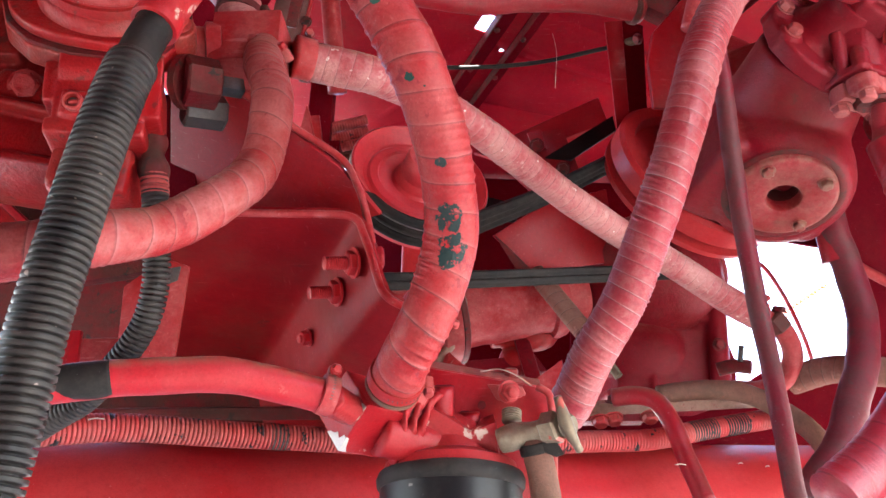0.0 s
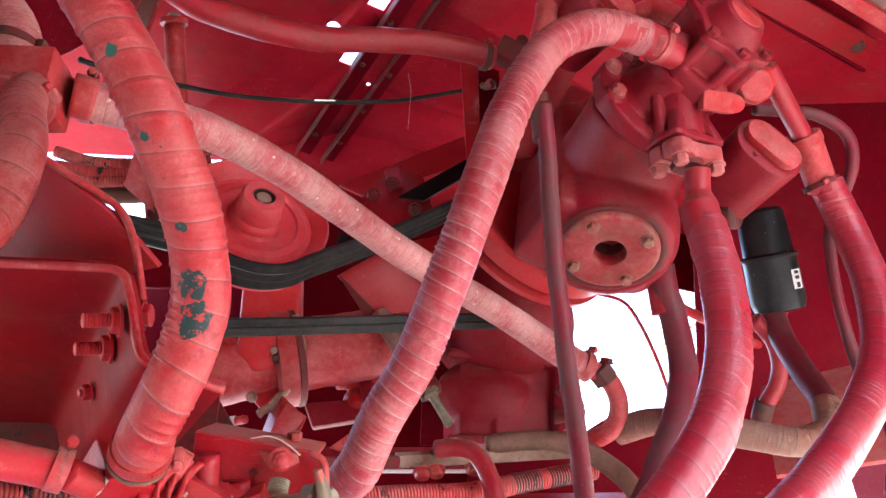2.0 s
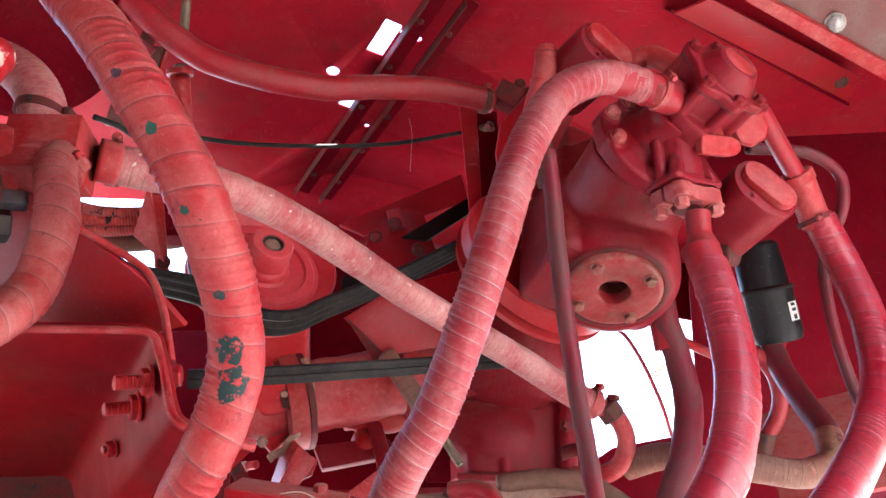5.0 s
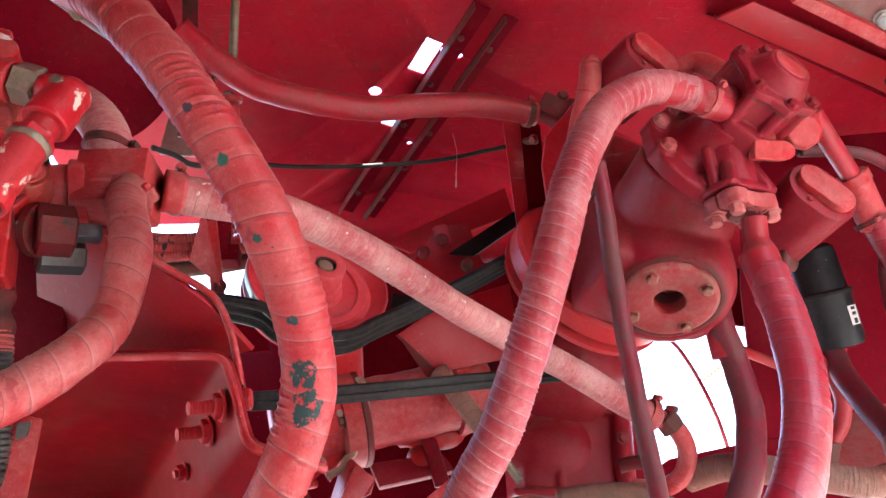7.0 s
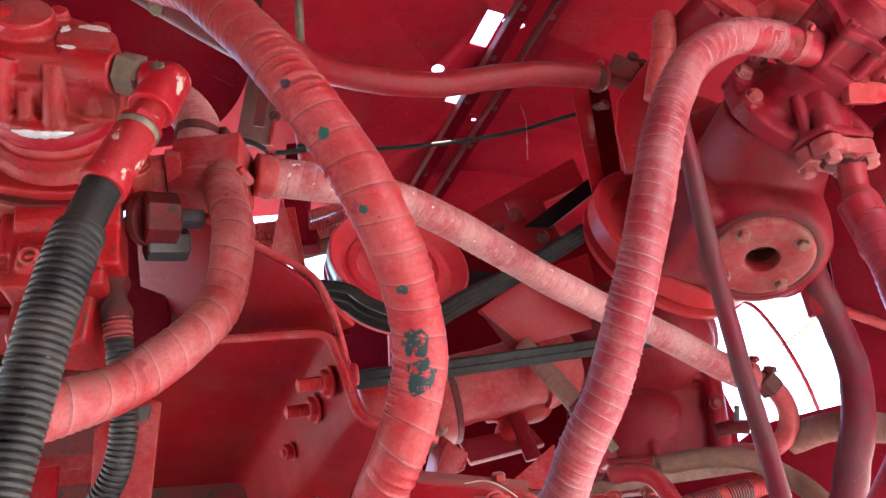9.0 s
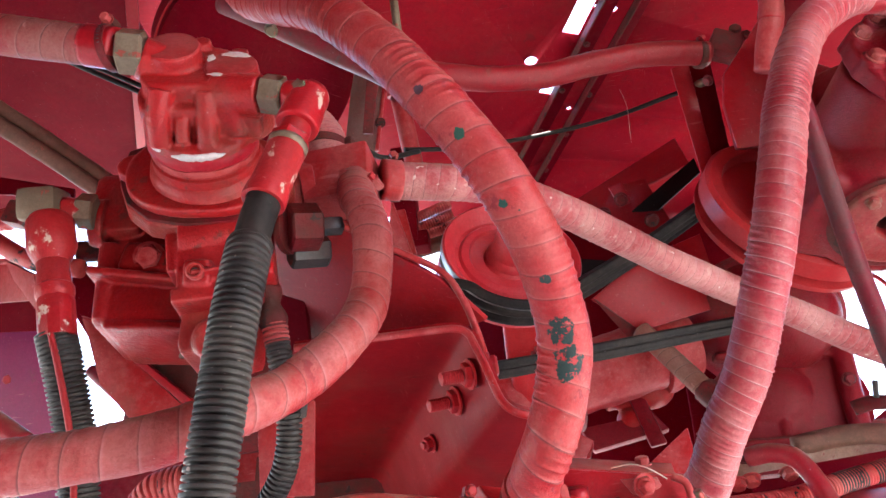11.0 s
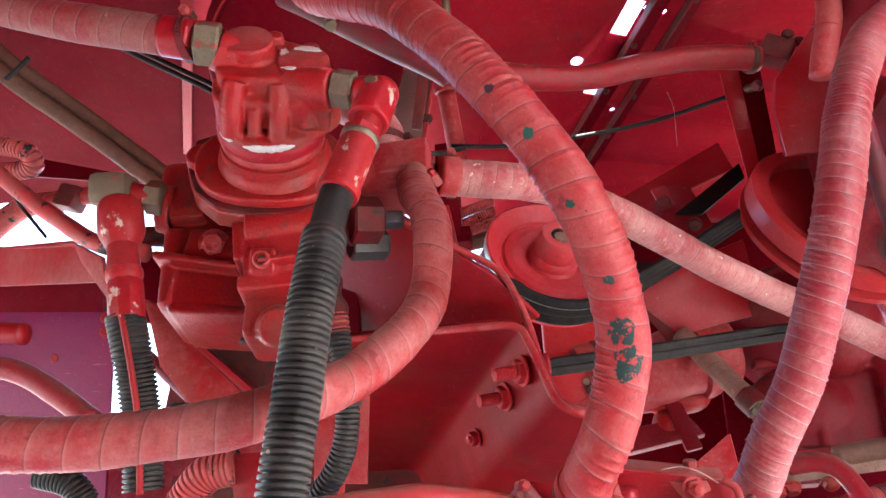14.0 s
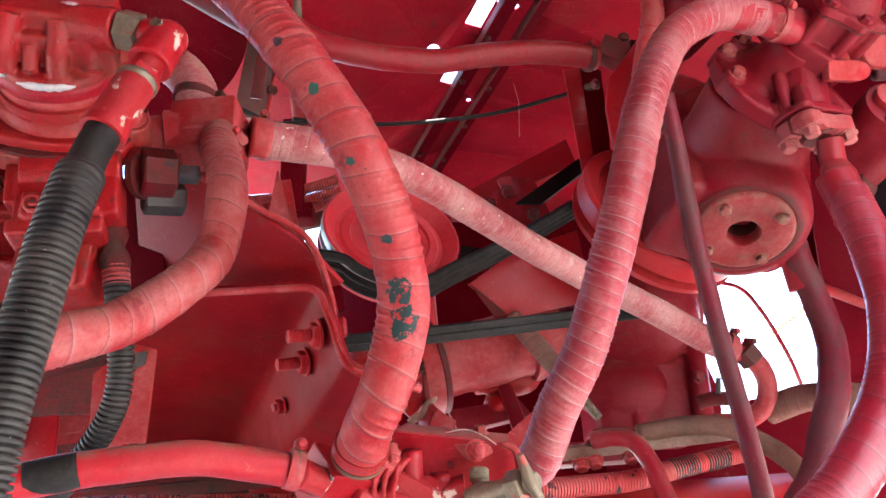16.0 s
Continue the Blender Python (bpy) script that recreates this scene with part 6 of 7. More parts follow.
# ---- axle beam, ledge and conduit ----
XA, XB = Vector((-0.920, 1.234, 1.363)), Vector((0.998, 1.889, 1.528))
axle = thing("axle_beam", XA, "smooth red painted axle beam", "beam")
link("tube", sweep("tube", [XA, XB], 0.17, 0.05, 64), red_smooth, axle)
cond = ribbed_hose("corrugated_conduit", [(-0.572, 1.011, 1.488), (-0.493, 1.077, 1.514), (-0.351, 1.171, 1.531), (-0.217, 1.245, 1.543), (0.017, 1.351, 1.559), (0.287, 1.447, 1.594), (0.422, 1.485, 1.608), (0.557, 1.529, 1.642), (0.713, 1.572, 1.677)], 0.0190, plastic_red, "red painted corrugated conduit with black worn spots", 0.0068, 0.0024)
for a, b in (((0.517, 1.516, 1.632), (0.575, 1.534, 1.646)), ((0.600, 1.541, 1.651), (0.652, 1.555, 1.663)), ((-0.290, 1.207, 1.537), (-0.262, 1.222, 1.539))):
    link("worn_length", sweep("worn_length", [a, (Vector(a) + Vector(b)) / 2, b], 0.0194, 0.0008, 28, ribs(0.0068, 0.0024)), plastic, cond, "length worn to black plastic")
led = thing("bolted_strip", (0.478, 1.522, 1.683), "rusty dusty flat steel strip with nuts", "strip")
link("strip", slab("strip", [(0.279, 1.488, 1.683), (0.706, 1.586, 1.733), (0.706, 1.599, 1.711), (0.279, 1.501, 1.660)], 0.03), rust, led)
link("flange", slab("flange", [(-0.614, 1.132, 1.560), (-0.225, 1.267, 1.605), (0.281, 1.498, 1.686), (0.279, 1.501, 1.660), (-0.225, 1.279, 1.585), (-0.614, 1.141, 1.544)], 0.02), red_grimy, led)
for p in ((0.355, 1.491, 1.657), (0.436, 1.509, 1.667), (0.326, 1.489, 1.652)):
    bolt(led, p, Vector(p) + Vector((0, -0.3, -1)), 0.016, red_dusty, 0.016)
bolt(led, (0.359, 1.495, 1.690), (0.359, 1.482, 1.713), 0.014, red_grimy, 0.012)

# ---- housings behind ----
hous = thing("shaft_housing", (0.127, 1.721, 2.019), "red tubular shaft housing with a bolted flange", "housing")
H0, H1 = Vector((-0.181, 1.713, 1.952)), Vector((0.366, 1.793, 2.094))
link("tube", sweep("tube", [H0, H1], 0.092, 0.012, 52, lambda S, T: 0.0016 * np.sin(S * 37 + T) + 0.0010 * np.sin(S * 90 + 3 * T)), red_dusty, hous)
link("collar", lathe("collar", [(0.090, -0.022), (0.106, -0.018), (0.110, 0.0), (0.106, 0.018), (0.090, 0.022)], 52), red_dusty, hous, "rounded collar at the tube end", aim(H0.lerp(H1, 0.86), H1))
HM = aim(Vector((-0.001, 1.735, 1.995)), H1)
link("flange", lathe("flange", [(0.08, -0.03), (0.120, -0.024), (0.124, 0.0), (0.124, 0.018), (0.118, 0.024), (0.08, 0.03)], 52), red_dusty, hous, "", HM)
link("greasy_joint", lathe("greasy_joint", [(0.1235, 0.019), (0.1265, 0.022), (0.1265, 0.034), (0.119, 0.038)], 52), red_grimy, hous, "greasy flange joint", HM)
for k in range(6):
    a = radians(60 * k + 20)
    p = HM @ Vector((0.105 * math.cos(a), 0.105 * math.sin(a), -0.026))
    bolt(hous, p, p - (H1 - H0), 0.013, red_grimy, 0.012)
bell = thing("bell_housing", (0.561, 1.772, 2.030), "round red cast bell housing", "housing")
link("bell", lathe("bell", [(0.05, -0.12), (0.12, -0.10), (0.185, -0.04), (0.195, 0.0), (0.205, 0.004), (0.205, 0.03), (0.0, 0.03)], 64), red_cast, bell, "", aim(Vector((0.573, 1.798, 2.125)), Vector((0.597, 1.875, 2.253))))
sump = [(block("c", 0.300, 0.20, 0.230, 0.030), at_pose((0.585, 1.905, 1.920), 8, 0, 6)), (ball(0.115, 1.15, 0.55, 0.85), at_pose((0.525, 1.835, 1.945))),
        rod(Vector((0.738, 1.800, 2.050)), Vector((0.712, 1.805, 1.780)), 0.030, 0.024), rod(Vector((0.560, 1.800, 2.020)), Vector((0.545, 1.815, 1.815)), 0.016, 0.012),
        (block("c", 0.330, 0.05, 0.022, 0.006), at_pose((0.585, 1.800, 2.030), 10, 4, 4)), (block("c", 0.31, 0.08, 0.020, 0.006), at_pose((0.570, 1.835, 1.812), 8, 2, 4))]
link("casing", cast("casing", sump, 0.0046, 4), red_cast, bell, "lower casing with a rounded bulge and webs")
for p in ((0.681, 1.775, 2.046), (0.718, 1.770, 1.935), (0.500, 1.775, 2.038)):
    bolt(bell, p, Vector(p) + Vector((0.1, -1, -0.3)), 0.014, red_grimy, 0.012)
panel = thing("belt_guard", (0.264, 1.641, 2.158), "folded red sheet belt guard", "guard")
link("sheet", slab("sheet", [(0.130, 1.593, 2.161), (0.255, 1.616, 2.262), (0.447, 1.632, 2.333), (0.466, 1.714, 2.151), (0.237, 1.659, 2.086)], 0.008), red_paint, panel)
link("fold", slab("fold", [(0.130, 1.593, 2.161), (0.237, 1.659, 2.086), (0.313, 1.720, 2.021), (0.264, 1.746, 2.016)], 0.008), red_grimy, panel)
strap = thing("support_strap", (0.461, 1.438, 2.569), "bright red upright steel strap", "strap")
link("strap", slab("strap", [(0.432, 1.385, 2.701), (0.478, 1.383, 2.704), (0.488, 1.485, 2.427), (0.454, 1.494, 2.413)], 0.008), red_paint, strap)
link("back_plate", slab("back_plate", [(0.480, 1.391, 2.711), (0.544, 1.411, 2.716), (0.546, 1.520, 2.467), (0.491, 1.501, 2.440)], 0.008), red_shaded, strap)
end = thing("hose_end_block", (0.518, 1.297, 2.653), "rusty hose end block with small bolts", "fitting")
link("block", block("block", 0.075, 0.06, 0.06, 0.006), red_grimy, end, "", Matrix.Translation((0.547, 1.303, 2.662)) @ pose(0, 0, 0, 20, 25, 10))
for p, q in (((0.574, 1.269, 2.681), (0.572, 1.230, 2.670)), ((0.597, 1.280, 2.664), (0.602, 1.241, 2.651)), ((0.507, 1.372, 2.624), (0.481, 1.362, 2.602))):
    bolt(end, p, q, 0.012, red_grimy, 0.010)
riser = plain_hose("riser_pipe", [(0.531, 1.110, 2.379), (0.549, 1.080, 2.444), (0.560, 1.062, 2.477), (0.571, 1.050, 2.523), (0.573, 1.043, 2.543)], 0.0255, red_dusty, "short red pipe with a rounded end behind the arched hose")
link("round_end", ball(0.0258, 1.0, 1.0, 0.75), red_dusty, riser, "", Matrix.Translation((0.573, 1.0425, 2.545)))
for p, q in (((0.571, 1.050, 2.523), (0.560, 1.062, 2.477)), ((0.558, 1.064, 2.473), (0.549, 1.080, 2.444))):
    link("weld_ring", lathe("weld_ring", [(0.0262, -0.002), (0.0268, 0.0), (0.0262, 0.002)], 28), red_dusty, riser, "", aim(p, q))
link("cowl", slab("cowl", [(0.719, 1.130, 2.741), (0.509, 1.270, 2.540), (0.497, 1.300, 2.474), (0.510, 1.360, 2.380), (0.593, 1.360, 2.374), (0.736, 1.190, 2.628)], 0.03, 0.006), red_paint, gear)
stud = thing("threaded_stud", (0.376, 1.566, 1.807), "bare threaded stud with a nut", "stud")
link("rod", sweep("rod", [(0.350, 1.581, 1.862), (0.395, 1.563, 1.772)], 0.0095, 0.0008, 14, ribs(0.003, 0.0007)), olive, stud)
bolt(stud, (0.353, 1.583, 1.858), (0.367, 1.576, 1.830), 0.017, olive, 0.016)
clip = thing("bent_bracket", (0.256, 1.604, 2.421), "grimy red bracket with bolts behind the belt", "bracket")
link("plate", slab("plate", [(0.181, 1.659, 2.427), (0.258, 1.666, 2.555), (0.347, 1.664, 2.558), (0.381, 1.629, 2.379), (0.260, 1.645, 2.311)], 0.02), red_paint, clip)
link("tab", slab("tab", [(0.241, 1.650, 2.542), (0.281, 1.646, 2.549), (0.292, 1.641, 2.478), (0.258, 1.646, 2.470)], 0.012), red_paint, clip)
for p, q in (((0.325, 1.606, 2.379), (0.320, 1.547, 2.321)), ((0.265, 1.637, 2.484), (0.255, 1.580, 2.423)), ((0.211, 1.646, 2.449), (0.203, 1.597, 2.394))):
    bolt(clip, p, q, 0.016, red_grimy, 0.014)
flap = thing("wall_deflector", (0.380, 1.753, 2.564), "large scuffed red deflector plate", "plate", "", "structure")
link("sheet", slab("sheet", [(0.103, 1.938, 2.684), (0.496, 1.782, 2.794), (0.498, 1.716, 2.628), (0.178, 1.852, 2.593)], 0.01), red_paint, flap)
tri = thing("gusset", (0.224, 1.358, 1.689), "dusty pink triangular gusset plate", "plate")
link("sheet", slab("sheet", [(0.231, 1.337, 1.724), (0.235, 1.344, 1.632), (0.139, 1.371, 1.665)], 0.008), red_dusty, tri)
frm = thing("frame_bars", (0.035, 1.659, 1.827), "red lower frame bars behind the bracket", "frame")
link("bar", slab("bar", [(-0.163, 1.587, 1.852), (-0.128, 1.586, 1.852), (-0.055, 1.592, 1.742), (-0.090, 1.592, 1.742)], 0.02), red_grimy, frm)
link("bar", slab("bar", [(0.027, 1.646, 1.849), (0.073, 1.662, 1.822), (0.023, 1.648, 1.746), (-0.014, 1.642, 1.757)], 0.02), red_dusty, frm)
link("bar", slab("bar", [(0.082, 1.697, 1.761), (0.476, 1.696, 1.762), (0.473, 1.692, 1.709), (0.086, 1.693, 1.708)], 0.03), red_cast, frm)


# ---- beams at the upper side ----
beam = thing("upper_beam", (1.302, 1.253, 2.830), "bright red folded steel beam under the deck", "beam")
link("flange", slab("flange", [(0.967, 1.115, 2.829), (1.046, 1.064, 2.797), (1.643, 1.326, 2.863), (1.675, 1.436, 2.833)], 0.008), red_paint, beam)
link("web", slab("web", [(0.967, 1.115, 2.829), (1.675, 1.436, 2.833), (1.758, 1.532, 2.947), (1.019, 1.226, 2.976)], 0.008), red_shaded, beam)
bolt(beam, (1.595, 1.348, 2.845), (1.522, 1.298, 2.752), 0.02, red_grimy, 0.016)
grey = thing("grey_channel", (1.369, 1.102, 2.691), "worn pinkish grey steel channel", "beam")
link("channel", slab("channel", [(1.102, 0.988, 2.729), (1.604, 0.950, 2.794), (1.767, 1.247, 2.639), (1.645, 1.226, 2.677)], 0.02), channel_paint, grey)
link("lip", slab("lip", [(1.069, 0.983, 2.697), (1.093, 0.962, 2.694), (1.663, 1.183, 2.672), (1.680, 1.235, 2.662)], 0.03), red_dusty, grey)
bolt(grey, (1.344, 1.043, 2.714), (1.287, 1.001, 2.627), 0.02, steel, 0.012, 0.008)
post = thing("threaded_rod", (-0.245, 1.094, 2.706), "rusty threaded rod in a bracket under the deck", "rod")
link("rod", sweep("rod", [(-0.254, 1.076, 2.896), (-0.246, 1.124, 2.653)], 0.0095, 0.001, 14, ribs(0.0045, 0.001)), olive, post)
link("strip", slab("strip", [(-0.396, 1.110, 2.918), (-0.357, 1.110, 2.918), (-0.352, 1.156, 2.798), (-0.390, 1.168, 2.777)], 0.008), red_grimy, post)
rodp = thing("rod_end", (-0.282, 1.273, 2.654), "red round bar with a bolted end", "rod")
link("bar", sweep("bar", [(-0.284, 1.279, 2.664), (-0.266, 1.397, 2.460)], 0.024, 0.02, 24), red_dusty, rodp)
link("cap", lathe("cap", [(0.032, 0.0), (0.032, 0.012)], 28), red_dusty, rodp, "", aim((-0.282, 1.271, 2.659), (-0.285, 1.253, 2.690)))
bolt(rodp, (-0.282, 1.268, 2.664), (-0.285, 1.253, 2.690), 0.016, steel, 0.02)
drum = thing("round_tank", (-0.614, 1.191, 2.638), "red round tank behind the tee block, darkened for shade", "tank")
link("drum", lathe("drum", [(0.0, -0.02), (0.20, -0.015), (0.225, 0.0), (0.23, 0.02), (0.23, 0.3), (0.0, 0.3)], 64), red_shaded, drum, "", aim((-0.566, 1.046, 2.588), (-0.720, 1.216, 2.894)))
link("seam_band", lathe("seam_band", [(0.231, 0.03), (0.234, 0.034), (0.234, 0.05), (0.231, 0.054)], 64), red_dusty, drum, "", aim((-0.566, 1.046, 2.588), (-0.720, 1.216, 2.894)))
hb = thing("hose_bracket", (-0.404, 0.792, 2.389), "small dusty bracket at the hose end", "bracket")
link("pipe", sweep("pipe", [(-0.534, 0.795, 2.502), (-0.475, 0.791, 2.450), (-0.407, 0.799, 2.395), (-0.313, 0.824, 2.334), (-0.244, 0.846, 2.295), (-0.212, 0.866, 2.280)], 0.021, 0.008, 20), hose_dark, hb)
bolt(hb, (-0.423, 0.787, 2.386), (-0.421, 0.777, 2.353), 0.012, olive, 0.012)
link("tank_strap", slab("tank_strap", [(-0.310, 1.057, 2.569), (-0.282, 1.063, 2.560), (-0.323, 1.143, 2.420), (-0.346, 1.141, 2.424)], 0.01), red_grimy, hb)

# ---- behind the pump ----
for off, nm in ((0.0, 0), (0.048, 1)):
    o = Vector((0.0, 0.0, off))
    plain_hose("muddy_pipe", [Vector(p) + o for p in ((-1.682, 0.892, 2.895), (-1.521, 0.990, 2.805), (-1.404, 1.066, 2.714), (-1.293, 1.211, 2.663), (-1.183, 1.338, 2.602), (-1.077, 1.425, 2.532))], 0.0225, hose_brown, "long mud covered hose tied to its neighbour")
tie = thing("cable_tie", (-1.373, 1.034, 2.710), "dark tie round two muddy hoses", "tie")
link("band", sweep("band", [(-1.385, 1.023, 2.678), (-1.353, 1.013, 2.696), (-1.316, 1.000, 2.719)], 0.006, 0.004, 8), rubber, tie)
for k in range(2):
    plain_hose("black_cable", [Vector(p) + Vector((0, 0, 0.022 * k)) for p in ((-1.206, 1.022, 2.829), (-1.064, 1.087, 2.758), (-0.897, 1.164, 2.683), (-0.770, 1.253, 2.630))], 0.007, rubber, "thin black cable under the deck", "cables")
ribbed_hose("ribbed_loop", [(-1.280, 0.838, 2.248), (-1.173, 0.812, 2.233), (-1.061, 0.796, 2.201), (-0.997, 0.799, 2.175), (-0.997, 0.818, 2.163), (-1.044, 0.829, 2.164), (-1.178, 0.832, 2.199), (-1.273, 0.840, 2.225)], 0.0165, plastic_red, "looped corrugated sleeve half painted red", 0.0085, 0.0018)
plain_hose("spotted_pipe", [(-1.154, 0.680, 2.223), (-1.042, 0.701, 2.127), (-0.920, 0.714, 2.024), (-0.816, 0.715, 1.942), (-0.724, 0.716, 1.880), (-0.646, 0.719, 1.855)], 0.0135, plastic_red, "red pipe with black worn spots")
arm = thing("angle_beam", (-0.852, 0.759, 1.885), "dusty red angle steel support arm", "beam")
link("bar", slab("bar", [(-1.369, 0.995, 2.117), (-1.100, 0.882, 2.033), (-0.775, 0.730, 1.896), (-0.720, 0.736, 1.825), (-1.358, 1.012, 2.048)], 0.008), red_dusty, arm)
link("flange", slab("flange", [(-1.099, 0.881, 2.035), (-0.774, 0.728, 1.899), (-0.821, 0.788, 1.935), (-1.152, 0.939, 2.053)], 0.008), red_dusty, arm)
link("gusset", slab("gusset", [(-0.778, 0.725, 1.895), (-0.710, 0.705, 1.849), (-0.689, 0.726, 1.782), (-0.760, 0.727, 1.861)], 0.008), red_dusty, arm)
link("rubber_edge", sweep("rubber_edge", [(-1.359, 0.984, 2.116), (-1.109, 0.897, 2.027)], 0.014, 0.02, 12), rubber, arm, "black rubber edge")
# side panel of red sheet; the purple sky sheen is in its colour
pan = thing("wall_pump_side", (-1.465, 1.473, 2.148), "red sheet panel with painted-in purple sky sheen and small bolts", "panel", "", "structure")
link("sheet", slab("sheet", [(-1.940, 1.380, 2.409), (-1.196, 1.378, 2.309), (-1.238, 1.651, 1.657), (-1.920, 1.667, 1.713)], 0.01), red_sky_tinted, pan)
link("lip", slab("lip", [(-1.761, 1.248, 2.278), (-1.126, 1.252, 2.191), (-1.137, 1.295, 2.117), (-1.772, 1.299, 2.190)], 0.02), red_shaded, pan)
for p in ((-1.382, 1.482, 2.104), (-1.267, 1.385, 2.241), (-1.227, 1.431, 2.181), (-1.232, 1.449, 2.150)):
    bolt(pan, p, Vector(p) + Vector((0.1, -1, -0.3)), 0.013, red_paint, 0.01)
fitl = thing("plugged_fitting", (-0.830, 0.658, 1.720), "red plugged hydraulic fitting with a brass band", "fitting")
link("body", sweep("body", [(-0.918, 0.654, 1.727), (-0.826, 0.659, 1.719)], 0.0185, 0.004, 24), red_paint, fitl)
link("tip", sweep("tip", [(-0.826, 0.659, 1.719), (-0.771, 0.663, 1.711), (-0.756, 0.664, 1.709)], 0.0145, 0.004, 24), red_paint, fitl)
link("band", sweep("band", [(-0.828, 0.659, 1.719), (-0.820, 0.659, 1.718)], 0.0165, 0.002, 24), olive, fitl, "brass band")
lower = plain_hose("lower_hose", [(-0.960, 0.692, 1.702), (-0.871, 0.698, 1.691), (-0.793, 0.705, 1.679), (-0.722, 0.715, 1.642), (-0.670, 0.725, 1.605)], 0.0150, hose_red, "red rubber hose with a metal sleeve")
link("metal_sleeve", sweep("metal_sleeve", [(-0.960, 0.692, 1.702), (-0.878, 0.698, 1.691)], 0.0165, 0.001, 20, ribs(0.008, 0.0009)), red_grimy, lower)
brace = thing("pump_brace", (-0.603, 0.843, 1.741), "wide dusty pink steel brace below the pump", "brace")
link("face", slab("face", [(-0.690, 0.804, 1.826), (-0.677, 0.806, 1.820), (-0.525, 0.864, 1.676), (-0.607, 0.864, 1.666), (-0.661, 0.834, 1.729), (-0.679, 0.806, 1.796)], 0.008), red_dusty, brace)
link("edge", slab("edge", [(-0.690, 0.798, 1.828), (-0.671, 0.798, 1.818), (-0.513, 0.858, 1.685), (-0.524, 0.858, 1.677)], 0.01), red_paint, brace)
link("back", slab("back", [(-0.877, 0.910, 2.025), (-0.710, 0.928, 1.993), (-0.714, 0.954, 1.847), (-0.775, 0.940, 1.871)], 0.01), red_shaded, brace)
low = thing("rear_rods", (-0.748, 1.069, 1.748), "dark red bars behind the brace", "bar")
link("rod", sweep("rod", [(-0.841, 1.056, 1.871), (-0.714, 1.064, 1.758)], 0.012, 0.01, 12), hose_dark, low)
link("rod", sweep("rod", [(-0.769, 1.062, 1.761), (-0.617, 1.066, 1.754)], 0.006, 0.01, 12), rubber, low)
under = thing("under_frame", (-0.628, 1.026, 1.623), "red frame pieces and a ribbed pipe below the pump", "frame")
link("plate", slab("plate", [(-0.643, 1.061, 1.663), (-0.571, 1.060, 1.665), (-0.567, 1.076, 1.576), (-0.626, 1.074, 1.581)], 0.01), red_paint, under)
link("bar", slab("bar", [(-0.416, 0.906, 1.631), (-0.391, 0.907, 1.628), (-0.406, 0.961, 1.535), (-0.432, 0.960, 1.537)], 0.02), red_dusty, under)
ribbed_hose("corrugated_sleeve", [(-0.732, 1.099, 1.596), (-0.683, 1.075, 1.637), (-0.630, 1.071, 1.645)], 0.03, plastic_red, "wide ribbed pipe with faded paint", 0.010, 0.002)
ribbed_hose("corrugated_sleeve", [(-0.802, 0.823, 1.574), (-0.753, 0.832, 1.558), (-0.724, 0.860, 1.511)], 0.018, plastic, "black corrugated sleeve below the panel", 0.0062)
near = thing("near_rail", (-0.352, 0.120, 1.592), "pale smooth metal rail close by", "rail")
link("rail", sweep("rail", [(-1.2, 0.1, 0.0), (-1.2, 0.1, 1.1), (-0.469, 0.082, 1.537), (-0.350, 0.086, 1.551), (-0.296, 0.087, 1.569), (-0.234, 0.093, 1.599)], 0.0095, 0.01, 24), grey_beam, near)

outer = thing("slanted_panel", (-1.745, 1.404, 2.568), "dusty red slanted frame plate by the opening", "frame")
link("plate", slab("plate", [(-1.935, 1.367, 2.732), (-1.770, 1.383, 2.705), (-1.674, 1.449, 2.491), (-1.912, 1.435, 2.515)], 0.01), red_dusty, outer)
link("cross_tube", sweep("cross_tube", [(-1.457, 1.362, 2.541), (-1.364, 1.358, 2.547), (-1.222, 1.365, 2.535)], 0.026, 0.01, 20), red_dusty, outer)
link("joint", block("joint", 0.07, 0.06, 0.07, 0.012), red_grimy, outer, "", at_pose((-1.376, 1.352, 2.538), 10, 20, 0))
link("lip", slab("lip", [(-1.592, 1.387, 2.758), (-1.283, 1.410, 2.658), (-1.280, 1.415, 2.629), (-1.592, 1.409, 2.699)], 0.01), red_shaded, outer)
ribbed_hose("ribbed_hose", [(-1.759, 1.464, 2.465), (-1.656, 1.412, 2.515), (-1.546, 1.378, 2.553), (-1.427, 1.370, 2.548)], 0.030, plastic_red, "dark red ribbed hose by the opening", 0.010, 0.002)
link("wire", sweep("wire", [(-1.389, 1.139, 2.427), (-1.302, 1.136, 2.332), (-1.212, 1.132, 2.238)], 0.004, 0.01, 8), rubber, outer)
link("dark_stub", sweep("dark_stub", [(-0.669, 0.730, 1.895), (-0.647, 0.740, 1.899), (-0.625, 0.750, 1.901)], 0.016, 0.004, 16), red_grimy, bpy.data.objects["hydraulic_pump"], "dark oily stub pipe")

# ---- behind the pulley ----
loop = [((-0.548, 1.447, 2.394), (-0.472, 1.457, 2.377), (-0.370, 1.457, 2.376), (-0.298, 1.466, 2.401), (-0.199, 1.477, 2.441)), ((-0.547, 1.463, 2.365), (-0.471, 1.469, 2.356), (-0.369, 1.468, 2.358), (-0.297, 1.480, 2.377), (-0.197, 1.491, 2.417)), ((-0.545, 1.477, 2.342), (-0.470, 1.481, 2.335), (-0.368, 1.477, 2.341), (-0.296, 1.491, 2.358), (-0.196, 1.506, 2.392))]
for pts in loop:
    ribbed_hose("ribbed_hose", list(pts), 0.013, plastic_red, "faded red corrugated hose behind the plates", 0.007, 0.0014)
